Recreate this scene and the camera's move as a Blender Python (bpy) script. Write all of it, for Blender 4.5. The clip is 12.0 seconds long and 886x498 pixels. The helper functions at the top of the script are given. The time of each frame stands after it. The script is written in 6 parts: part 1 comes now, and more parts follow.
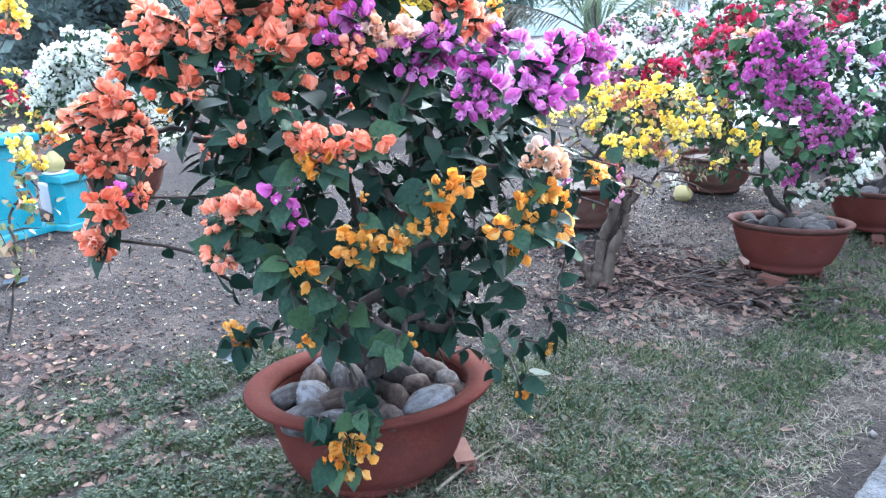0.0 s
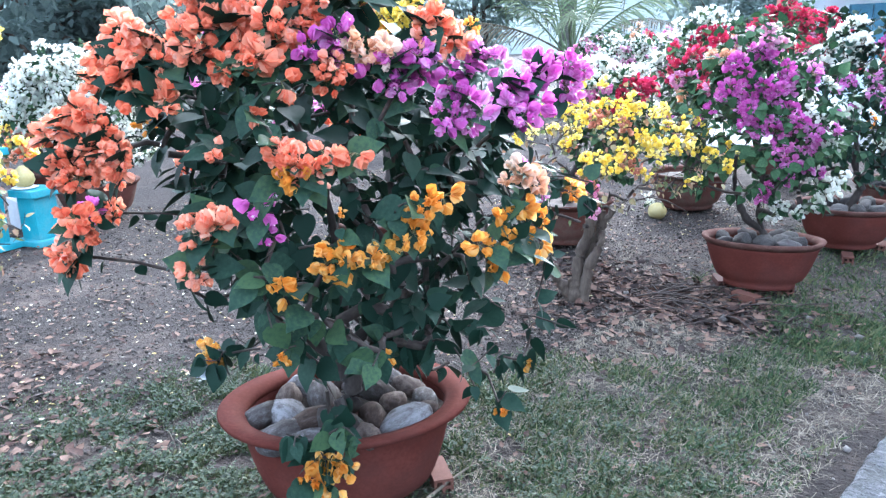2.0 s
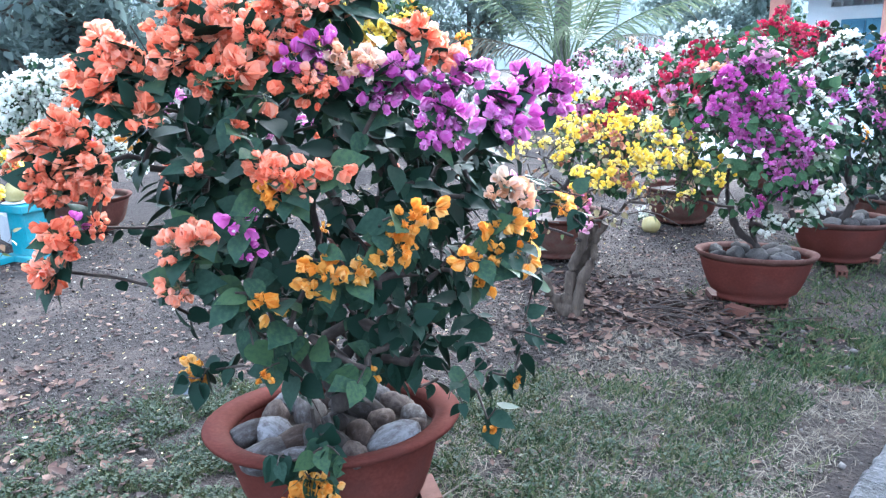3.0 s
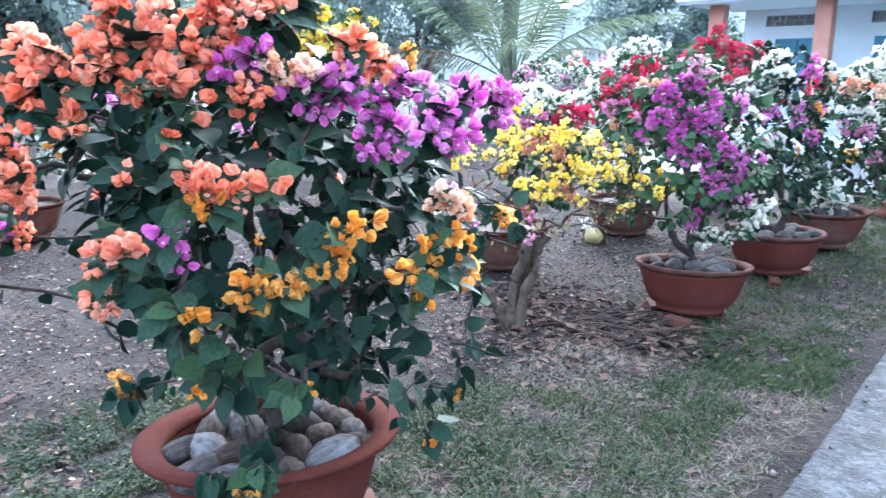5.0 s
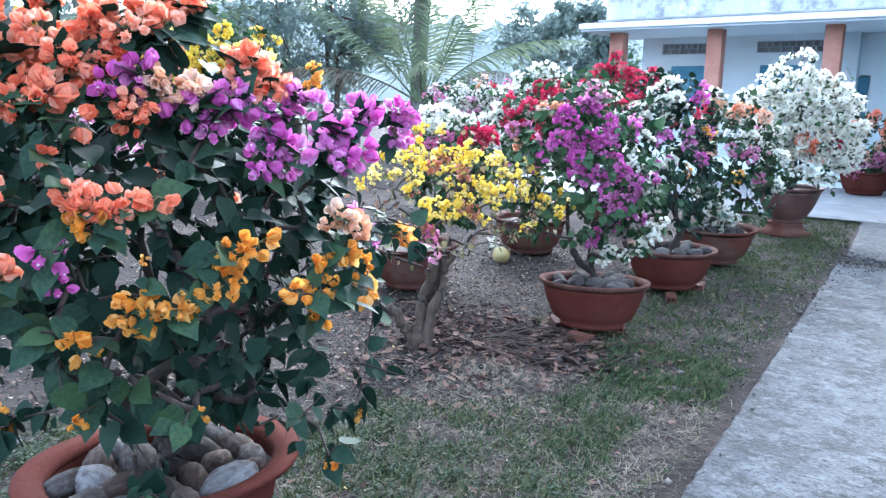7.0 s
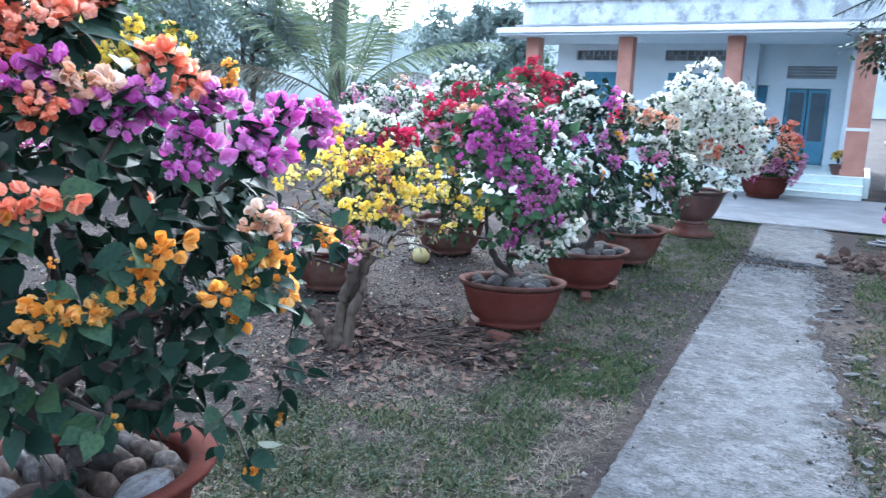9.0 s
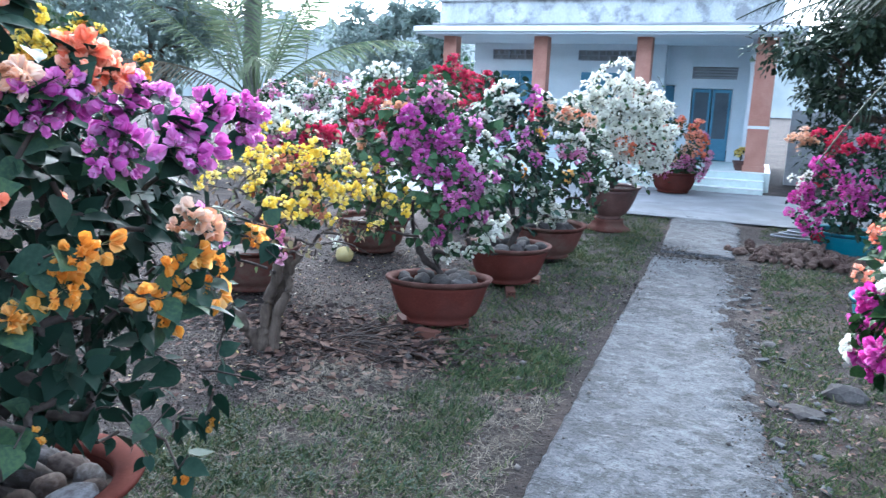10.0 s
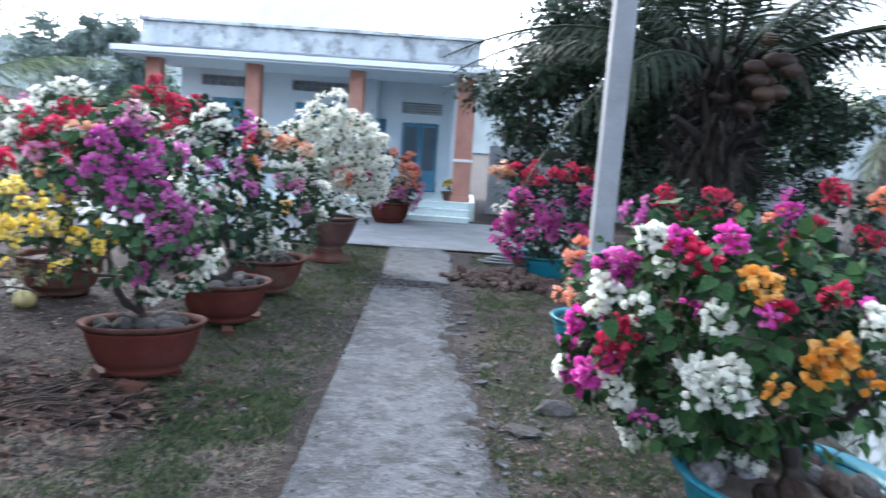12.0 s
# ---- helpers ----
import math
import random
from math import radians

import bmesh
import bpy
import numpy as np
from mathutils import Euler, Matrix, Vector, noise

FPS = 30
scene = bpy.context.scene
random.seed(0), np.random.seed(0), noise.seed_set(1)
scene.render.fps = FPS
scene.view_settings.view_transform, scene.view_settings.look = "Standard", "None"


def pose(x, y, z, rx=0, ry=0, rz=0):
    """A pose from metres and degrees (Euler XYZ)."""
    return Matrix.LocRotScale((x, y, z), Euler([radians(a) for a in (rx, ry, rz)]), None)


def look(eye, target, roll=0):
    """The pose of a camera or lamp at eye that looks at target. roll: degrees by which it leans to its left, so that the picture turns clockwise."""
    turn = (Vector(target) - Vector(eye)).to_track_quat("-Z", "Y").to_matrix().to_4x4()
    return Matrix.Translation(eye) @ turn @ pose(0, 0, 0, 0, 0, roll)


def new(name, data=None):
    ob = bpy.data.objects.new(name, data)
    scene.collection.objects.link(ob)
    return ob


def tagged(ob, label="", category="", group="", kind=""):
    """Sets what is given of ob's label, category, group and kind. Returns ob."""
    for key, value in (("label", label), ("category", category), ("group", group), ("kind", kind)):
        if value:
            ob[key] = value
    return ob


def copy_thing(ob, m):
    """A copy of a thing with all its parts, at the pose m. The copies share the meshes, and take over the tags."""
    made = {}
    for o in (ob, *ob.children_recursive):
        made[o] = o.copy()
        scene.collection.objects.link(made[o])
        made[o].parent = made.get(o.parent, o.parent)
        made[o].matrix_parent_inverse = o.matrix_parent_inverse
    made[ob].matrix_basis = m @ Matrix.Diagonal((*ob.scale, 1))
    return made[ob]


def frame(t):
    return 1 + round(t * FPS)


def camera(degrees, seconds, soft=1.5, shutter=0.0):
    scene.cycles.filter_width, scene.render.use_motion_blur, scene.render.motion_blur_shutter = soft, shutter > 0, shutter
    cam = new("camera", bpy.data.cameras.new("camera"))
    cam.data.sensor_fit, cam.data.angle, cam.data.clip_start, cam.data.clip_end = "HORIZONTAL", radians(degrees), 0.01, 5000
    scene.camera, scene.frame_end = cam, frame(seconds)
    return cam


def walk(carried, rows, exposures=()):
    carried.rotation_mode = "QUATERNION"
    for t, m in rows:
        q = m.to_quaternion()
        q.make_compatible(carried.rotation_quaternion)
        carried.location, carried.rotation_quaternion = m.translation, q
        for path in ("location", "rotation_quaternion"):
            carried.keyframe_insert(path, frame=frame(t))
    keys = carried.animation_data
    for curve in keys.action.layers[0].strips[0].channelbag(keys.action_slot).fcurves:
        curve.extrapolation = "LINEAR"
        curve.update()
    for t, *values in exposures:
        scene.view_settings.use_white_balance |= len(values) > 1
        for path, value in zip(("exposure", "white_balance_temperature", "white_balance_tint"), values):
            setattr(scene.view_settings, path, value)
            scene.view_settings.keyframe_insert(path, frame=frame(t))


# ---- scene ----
cam = camera(61.7, 12.0, soft=1.3, shutter=0.5)
PATH = [
    (0, (0.211, 0.052, 1.749), (-1.222, 1.327, 1.182), -2.1),
    (0.5, (0.203, 0.053, 1.752), (-1.233, 1.334, 1.204), -2.0),
    (1, (0.209, 0.041, 1.755), (-1.222, 1.33, 1.216), -1.9),
    (1.5, (0.205, 0.047, 1.752), (-1.214, 1.353, 1.224), -1.7),
    (2, (0.197, 0.053, 1.746), (-1.199, 1.385, 1.22), -1.5),
    (2.5, (0.194, 0.078, 1.742), (-1.203, 1.419, 1.242), -1.6),
    (4.5, (0.196, 0.12, 1.728), (-1.177, 1.494, 1.251), -0.9),
    (5, (0.202, 0.13, 1.744), (-1.096, 1.578, 1.277), -0.3),
    (5.5, (0.216, 0.146, 1.738), (-1.028, 1.646, 1.288), -0.3),
    (6, (0.225, 0.156, 1.745), (-0.982, 1.691, 1.311), -0.0),
    (6.5, (0.243, 0.157, 1.747), (-0.924, 1.726, 1.327), 0.4),
    (7, (0.246, 0.159, 1.74), (-0.879, 1.76, 1.327), 0.6),
    (9, (0.245, 0.142, 1.744), (-0.696, 1.86, 1.337), 1.8),
    (9.5, (0.212, 0.13, 1.735), (-0.624, 1.901, 1.33), 2.0),
    (10, (0.188, 0.127, 1.734), (-0.555, 1.939, 1.33), 2.1),
    (10.5, (0.159, 0.189, 1.727), (-0.478, 2.047, 1.346), 2.6),
    (11, (0.134, 0.267, 1.712), (-0.355, 2.176, 1.374), 3.6),
    (11.5, (0.133, 0.34, 1.707), (-0.163, 2.295, 1.406), 3.8),
    (12, (0.124, 0.365, 1.708), (0.1, 2.345, 1.423), 3.9),
]
walk(cam, [(t, look(eye, target, roll)) for t, eye, target, roll in PATH],
     [(0, 3.75, 5320, 9), (5, 3.7, 5250, 9), (7, 3.42, 5250, 8), (10, 3.2, 5280, 8), (12, 2.9, 5650, 10)])


# ---- light ----
world = bpy.data.worlds.new("world")
scene.world = world
world.use_nodes = True
wn = world.node_tree.nodes
wl = world.node_tree.links
sky = wn.new("ShaderNodeTexSky")
sky.sky_type = "NISHITA"
sky.sun_disc = False
SUN_UP, SUN_TURN = radians(30), radians(-28)
sky.sun_elevation, sky.sun_rotation = SUN_UP, SUN_TURN
sky.air_density, sky.dust_density, sky.ozone_density = 1.0, 4.0, 1.2
pale = wn.new("ShaderNodeHueSaturation")
pale.inputs["Saturation"].default_value = 0.6
wl.new(sky.outputs["Color"], pale.inputs["Color"])
haze = wn.new("ShaderNodeMix")
haze.data_type = "RGBA"
haze.inputs[0].default_value = 0.55
haze.inputs[7].default_value = (2.25, 2.4, 2.58, 1)
wl.new(pale.outputs["Color"], haze.inputs[6])
wl.new(haze.outputs[2], wn["Background"].inputs["Color"])
wn["Background"].inputs["Strength"].default_value = 0.15
sun_data = bpy.data.lights.new("sun", "SUN")
sun_data.energy, sun_data.angle, sun_data.color = 0.55, radians(35), (1.0, 0.97, 0.93)
sun = new("sun", sun_data)
sun.matrix_world = look((0, 0, 20), Vector((0, 0, 20)) - Vector((math.sin(SUN_TURN), math.cos(SUN_TURN), math.tan(SUN_UP))))


# ---- materials ----
def mat(name, stops, rough=0.8, scale=8.0, fine=60.0, bump=0.3, metal=0.0, island=0.0, obj=0.0, through_light=0.0, spec=0.4,
        stretch=(1, 1, 1), stain=None, stain_scale=1.5, stain_amount=0.5, depth=0.01, coords="Object"):
    """A surface with a ramp of colours over coarse and fine noise, bump, stains and per-piece variation."""
    m = bpy.data.materials.new(name)
    m.use_nodes = True
    n, l = m.node_tree.nodes, m.node_tree.links
    b = n["Principled BSDF"]
    tc = n.new("ShaderNodeTexCoord")
    mp = n.new("ShaderNodeMapping")
    mp.inputs["Scale"].default_value = stretch
    l.new(tc.outputs[coords], mp.inputs["Vector"])
    a = n.new("ShaderNodeTexNoise")
    a.inputs["Scale"].default_value, a.inputs["Detail"].default_value = scale, 6
    f = n.new("ShaderNodeTexNoise")
    f.inputs["Scale"].default_value, f.inputs["Detail"].default_value = fine, 4
    l.new(mp.outputs[0], a.inputs["Vector"])
    l.new(mp.outputs[0], f.inputs["Vector"])
    mix = n.new("ShaderNodeMath")
    mix.operation = "MULTIPLY_ADD"
    mix.inputs[1].default_value = 0.35
    l.new(f.outputs["Fac"], mix.inputs[0])
    sc = n.new("ShaderNodeMath")
    sc.operation = "MULTIPLY_ADD"
    sc.inputs[1].default_value, sc.inputs[2].default_value = 0.65, 0.0
    l.new(a.outputs["Fac"], sc.inputs[0])
    l.new(sc.outputs[0], mix.inputs[2])
    last = mix.outputs[0]
    for amount, node, out in ((island, "ShaderNodeNewGeometry", "Random Per Island"), (obj, "ShaderNodeObjectInfo", "Random")):
        if amount:
            r = n.new(node)
            sh = n.new("ShaderNodeMath")
            sh.operation = "MULTIPLY_ADD"
            sh.inputs[1].default_value, sh.inputs[2].default_value = amount, -amount / 2
            l.new(r.outputs[out], sh.inputs[0])
            ad = n.new("ShaderNodeMath")
            l.new(sh.outputs[0], ad.inputs[0])
            l.new(last, ad.inputs[1])
            last = ad.outputs[0]
    ramp = n.new("ShaderNodeValToRGB")
    el = ramp.color_ramp.elements
    while len(el) < len(stops):
        el.new(0.5)
    for i, c in enumerate(stops):
        el[i].position = 0.3 + 0.4 * i / max(1, len(stops) - 1)
        el[i].color = (*c, 1)
    l.new(last, ramp.inputs[0])
    col = ramp.outputs[0]
    if stain:
        s = n.new("ShaderNodeTexNoise")
        s.inputs["Scale"].default_value, s.inputs["Detail"].default_value = stain_scale, 8
        s.inputs["Roughness"].default_value = 0.65
        l.new(tc.outputs[coords], s.inputs["Vector"])
        sr = n.new("ShaderNodeMapRange")
        sr.inputs[1].default_value, sr.inputs[2].default_value, sr.inputs[4].default_value = 0.48, 0.62, stain_amount
        l.new(s.outputs["Fac"], sr.inputs[0])
        mc = n.new("ShaderNodeMix")
        mc.data_type = "RGBA"
        mc.inputs[7].default_value = (*stain, 1)
        l.new(sr.outputs[0], mc.inputs[0])
        l.new(col, mc.inputs[6])
        col = mc.outputs[2]
    l.new(col, b.inputs["Base Color"])
    b.inputs["Roughness"].default_value, b.inputs["Metallic"].default_value = rough, metal
    b.inputs["Specular IOR Level"].default_value = spec
    if bump:
        bp = n.new("ShaderNodeBump")
        bp.inputs["Strength"].default_value, bp.inputs["Distance"].default_value = bump, depth
        l.new(mix.outputs[0], bp.inputs["Height"])
        l.new(bp.outputs[0], b.inputs["Normal"])
    if through_light:
        t = n.new("ShaderNodeBsdfTranslucent")
        l.new(col, t.inputs["Color"])
        ms = n.new("ShaderNodeMixShader")
        ms.inputs[0].default_value = through_light
        l.new(b.outputs[0], ms.inputs[1])
        l.new(t.outputs[0], ms.inputs[2])
        l.new(ms.outputs[0], n["Material Output"].inputs["Surface"])
    return m


def layered(name, base, layers, rough, bumps, chips=None):
    """A rough surface: a base colour, patches laid over it by noise of several sizes, and bumps of several sizes.
    layers: (colour, scale, from, to, amount, roughness of the noise); bumps: (scale, metres, strength); chips: (colour, scale, size)."""
    m = bpy.data.materials.new(name)
    m.use_nodes = True
    n, l = m.node_tree.nodes, m.node_tree.links
    p = n["Principled BSDF"]
    p.inputs["Roughness"].default_value, p.inputs["Specular IOR Level"].default_value = rough, 0.3
    tc = n.new("ShaderNodeTexCoord")

    def noise_node(scale, r=0.6, shift=0.0):
        t = n.new("ShaderNodeTexNoise")
        t.inputs["Scale"].default_value, t.inputs["Detail"].default_value, t.inputs["Roughness"].default_value = scale, 7, r
        mp = n.new("ShaderNodeMapping")
        mp.inputs["Location"].default_value = (shift, shift * 0.7, shift * 1.3)
        l.new(tc.outputs["Object"], mp.inputs["Vector"])
        l.new(mp.outputs[0], t.inputs["Vector"])
        return t.outputs["Fac"]

    def over(col, fac, colour):
        x = n.new("ShaderNodeMix")
        x.data_type = "RGBA"
        x.inputs[7].default_value = (*colour, 1)
        l.new(fac, x.inputs[0])
        if isinstance(col, tuple):
            x.inputs[6].default_value = (*col, 1)
        else:
            l.new(col, x.inputs[6])
        return x.outputs[2]

    def ranged(v, lo, hi, amount):
        r = n.new("ShaderNodeMapRange")
        r.inputs[1].default_value, r.inputs[2].default_value, r.inputs[4].default_value = lo, hi, amount
        l.new(v, r.inputs[0])
        return r.outputs[0]

    col = base
    for i, (colour, scale, lo, hi, amount, r) in enumerate(layers):
        col = over(col, ranged(noise_node(scale, r, 3.1 * i + 1), lo, hi, amount), colour)
    if chips:
        v = n.new("ShaderNodeTexVoronoi")
        v.inputs["Scale"].default_value = chips[1]
        l.new(tc.outputs["Object"], v.inputs["Vector"])
        col = over(col, ranged(v.outputs["Distance"], chips[2], chips[2] * 0.7, 0.8), chips[0])
    l.new(col, p.inputs["Base Color"])
    last = None
    for scale, metres, strength in bumps:
        bp = n.new("ShaderNodeBump")
        bp.inputs["Strength"].default_value, bp.inputs["Distance"].default_value = strength, metres
        l.new(noise_node(scale, 0.6, scale), bp.inputs["Height"])
        if last:
            l.new(last, bp.inputs["Normal"])
        last = bp.outputs[0]
    l.new(last, p.inputs["Normal"])
    return m


SOIL = layered("soil", (0.02728, 0.0207, 0.01758), [((0.01518, 0.0112, 0.0093), 0.9, 0.45, 0.62, 0.85, 0.6), ((0.0704, 0.0523, 0.0425), 1.0, 0.5, 0.6, 0.85, 0.7), ((0.01969, 0.0144, 0.01172), 9.0, 0.5, 0.6, 0.7, 0.7),
                                              ((0.07953, 0.0636, 0.05394), 22.0, 0.56, 0.66, 0.7, 0.7), ((0.0121, 0.0092, 0.007598), 48.0, 0.54, 0.64, 0.7, 0.7)], 0.95, [(7, 0.05, 0.6), (22, 0.03, 0.9), (70, 0.014, 1.0)], ((0.1969, 0.164, 0.1376), 16, 0.09))
CONCRETE = layered("concrete", (0.056, 0.06, 0.065), [((0.03, 0.032, 0.034), 0.9, 0.48, 0.54, 0.7, 0.65), ((0.088, 0.096, 0.104), 1.9, 0.5, 0.54, 0.75, 0.7), ((0.028, 0.03, 0.031), 3.6, 0.53, 0.56, 0.75, 0.75),
                                                       ((0.125, 0.135, 0.144), 7.0, 0.54, 0.58, 0.65, 0.8), ((0.018, 0.019, 0.02), 11.0, 0.55, 0.58, 0.8, 0.8), ((0.17, 0.18, 0.188), 30.0, 0.57, 0.62, 0.5, 0.75), ((0.015, 0.016, 0.017), 42.0, 0.57, 0.62, 0.6, 0.75)],
                  0.7, [(4, 0.05, 0.8), (15, 0.035, 1.0), (60, 0.012, 1.0)], ((0.02, 0.021, 0.022), 11, 0.14))
YARD_CONCRETE = mat("yard_concrete", [(0.11, 0.115, 0.12), (0.18, 0.187, 0.195), (0.27, 0.28, 0.29)], 0.8, 3, 60, 0.5, stain=(0.1, 0.1, 0.1), stain_scale=1.5, stain_amount=0.5, depth=0.005)
WEED = mat("weed", [(0.01, 0.023, 0.011), (0.021, 0.041, 0.018), (0.048, 0.064, 0.03)], 0.7, 1.2, 20, 0, island=0.6, through_light=0.2)
GRASS = mat("grass", [(0.021, 0.044, 0.015), (0.043, 0.08, 0.026), (0.1, 0.11, 0.046)], 0.7, 1.2, 20, 0, island=0.7, through_light=0.25)
LEAF = mat("leaf", [(0.01, 0.026, 0.017), (0.02, 0.042, 0.027), (0.042, 0.074, 0.032)], 0.55, 6, 90, 0.15, island=0.4, obj=0.3, through_light=0.08, depth=0.002, spec=0.1)
LEAF_FRESH = mat("leaf_fresh", [(0.008, 0.023, 0.009), (0.017, 0.044, 0.015), (0.042, 0.086, 0.026)], 0.62, 6, 90, 0.12, island=0.5, through_light=0.15, depth=0.002, spec=0.1)
LEAF_SOFT = mat("leaf_soft", [(0.017, 0.042, 0.02), (0.035, 0.073, 0.034), (0.078, 0.125, 0.057)], 0.62, 6, 90, 0.1, island=0.4, through_light=0.2, depth=0.002, spec=0.1)
LEAF_PALE = mat("leaf_pale", [(0.1, 0.14, 0.05), (0.2, 0.19, 0.09), (0.3, 0.16, 0.1)], 0.6, 6, 90, 0.1, island=0.5, through_light=0.25, depth=0.002)
# Far tree and palm greens are lightened: distance haze put into their colour.
TREE_LEAF_HAZED = mat("tree_leaf_hazed", [(0.11, 0.15, 0.14), (0.165, 0.215, 0.2), (0.22, 0.28, 0.255)], 0.55, 0.7, 20, 0, island=0.4, through_light=0.6, spec=0.1)
PALM_LEAF_HAZED = mat("palm_leaf_hazed", [(0.098, 0.14, 0.084), (0.168, 0.217, 0.126), (0.28, 0.294, 0.182)], 0.5, 0.9, 25, 0, island=0.3, through_light=0.5, spec=0.1)
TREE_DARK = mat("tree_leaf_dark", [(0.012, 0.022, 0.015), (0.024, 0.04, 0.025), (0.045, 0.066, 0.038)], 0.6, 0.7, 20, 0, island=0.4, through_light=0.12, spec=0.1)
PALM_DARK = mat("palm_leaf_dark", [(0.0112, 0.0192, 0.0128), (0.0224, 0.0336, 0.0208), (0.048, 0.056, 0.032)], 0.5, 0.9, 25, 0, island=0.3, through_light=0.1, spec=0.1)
DRY_FROND = mat("dry_frond", [(0.08, 0.064, 0.04), (0.136, 0.112, 0.076), (0.18, 0.16, 0.12)], 0.8, 1.5, 25, 0, island=0.3, through_light=0.2)
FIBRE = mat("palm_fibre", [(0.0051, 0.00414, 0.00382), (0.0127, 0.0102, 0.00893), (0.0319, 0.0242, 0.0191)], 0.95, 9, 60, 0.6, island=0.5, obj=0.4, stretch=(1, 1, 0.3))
PALM_TRUNK = mat("palm_trunk", [(0.09, 0.09, 0.082), (0.15, 0.148, 0.136), (0.22, 0.215, 0.2)], 0.9, 9, 60, 0.6, stretch=(1, 1, 2.5))
BARK = mat("bark", [(0.026, 0.018, 0.013), (0.062, 0.045, 0.033), (0.115, 0.09, 0.07)], 0.9, 14, 80, 0.8, stretch=(1, 1, 0.3), depth=0.01)
BARK_DARK = mat("bark_dark", [(0.012, 0.009, 0.008), (0.028, 0.021, 0.018), (0.06, 0.048, 0.04)], 0.9, 14, 80, 0.8, stretch=(1, 1, 0.3), depth=0.008)
TWIG = mat("twig", [(0.018, 0.012, 0.011), (0.038, 0.027, 0.022), (0.075, 0.058, 0.044)], 0.85, 20, 90, 0.3)
TERRACOTTA = mat("terracotta", [(0.054, 0.0145, 0.0105), (0.076, 0.021, 0.0155), (0.107, 0.034, 0.026)], 0.85, 4, 70, 0.25, stain=(0.06, 0.024, 0.02), stain_scale=3, stain_amount=0.5, depth=0.004, spec=0.06)
TERRA_OLD = mat("terracotta_old", [(0.0506, 0.0202, 0.0159), (0.0795, 0.0303, 0.0231), (0.123, 0.0542, 0.0419)], 0.85, 5, 70, 0.3, stain=(0.1, 0.075, 0.06), stain_scale=4, stain_amount=0.6, depth=0.004, spec=0.06)
TERRA_LIP = mat("terracotta_lip", [(0.0685, 0.0294, 0.022), (0.0978, 0.049, 0.0392), (0.147, 0.0884, 0.0734)], 0.85, 9, 80, 0.3, depth=0.004, spec=0.06)
CLAY_DARK = mat("dark_clay", [(0.05, 0.025, 0.022), (0.09, 0.045, 0.038), (0.14, 0.08, 0.065)], 0.55, 5, 70, 0.2)
BLUE_PLASTIC = mat("turquoise_plastic", [(0.008, 0.096, 0.136), (0.012, 0.132, 0.176), (0.032, 0.168, 0.208)], 0.45, 5, 60, 0.1)
BLUE_PAINT = mat("turquoise_paint", [(0.016, 0.184, 0.224), (0.028, 0.24, 0.288), (0.064, 0.288, 0.328)], 0.7, 5, 60, 0.2, stain=(0.1, 0.22, 0.24), stain_scale=6, stain_amount=0.4)
HUSK = mat("husk", [(0.03, 0.025, 0.022), (0.085, 0.077, 0.074), (0.2, 0.195, 0.2)], 0.9, 2.5, 26, 0.4, obj=0.45, stretch=(0.3, 1.4, 1.4), stain=(0.04, 0.03, 0.025), stain_scale=2.2, stain_amount=0.7, depth=0.006, spec=0.1)
HUSK_BROWN = mat("husk_brown", [(0.014, 0.009, 0.007), (0.045, 0.031, 0.025), (0.105, 0.083, 0.072)], 0.85, 2.5, 26, 0.4, obj=0.4, stretch=(0.3, 1.4, 1.4), stain=(0.02, 0.014, 0.011), stain_scale=2.2, stain_amount=0.6, depth=0.006, spec=0.1)
STONE = mat("stone", [(0.022, 0.019, 0.0175), (0.047, 0.042, 0.039), (0.095, 0.087, 0.082)], 0.85, 8, 70, 0.6, obj=0.4, depth=0.006)
CHIP = mat("concrete_chip", [(0.022, 0.022, 0.023), (0.046, 0.048, 0.05), (0.1, 0.105, 0.11)], 0.9, 9, 70, 0.5, obj=0.5, depth=0.005)
POT_SOIL = mat("pot_soil", [(0.03, 0.024, 0.02), (0.07, 0.055, 0.045), (0.13, 0.105, 0.085)], 0.95, 12, 80, 0.9)
BRICK = mat("brick", [(0.0504, 0.0162, 0.0101), (0.0792, 0.027, 0.0162), (0.108, 0.0432, 0.0288)], 0.85, 7, 70, 0.5, obj=0.4, depth=0.005)
LATERITE = mat("laterite", [(0.03, 0.018, 0.014), (0.062, 0.036, 0.028), (0.11, 0.075, 0.06)], 0.95, 5, 40, 0.8, obj=0.4, island=0.3, depth=0.015)
DRY_LEAF = mat("dry_leaf", [(0.016, 0.008, 0.0062), (0.056, 0.026, 0.018), (0.135, 0.082, 0.058)], 0.85, 4, 60, 0.2, island=0.6)
PETAL = mat("petal", [(0.32, 0.24, 0.08), (0.4, 0.336, 0.16), (0.44, 0.416, 0.336)], 0.8, 4, 60, 0, island=0.6)
PEBBLE = mat("pebble", [(0.026, 0.022, 0.019), (0.062, 0.053, 0.047), (0.14, 0.126, 0.112)], 0.9, 4, 60, 0.3, island=0.6)
STRAW = mat("straw", [(0.05, 0.04, 0.029), (0.11, 0.092, 0.067), (0.2, 0.175, 0.13)], 0.85, 4, 60, 0, island=0.5)
WALL_PAINT = mat("wall_paint", [(0.52, 0.6, 0.66), (0.6, 0.67, 0.72), (0.66, 0.72, 0.76)], 0.8, 1.2, 30, 0.1, stain=(0.46, 0.53, 0.57), stain_scale=1.2, stain_amount=0.4)
PARAPET = mat("parapet_plaster", [(0.34, 0.37, 0.38), (0.52, 0.55, 0.56), (0.68, 0.7, 0.71)], 0.85, 2.2, 30, 0.3, stain=(0.15, 0.16, 0.17), stain_scale=2.6, stain_amount=0.75, stretch=(1, 1, 0.5))
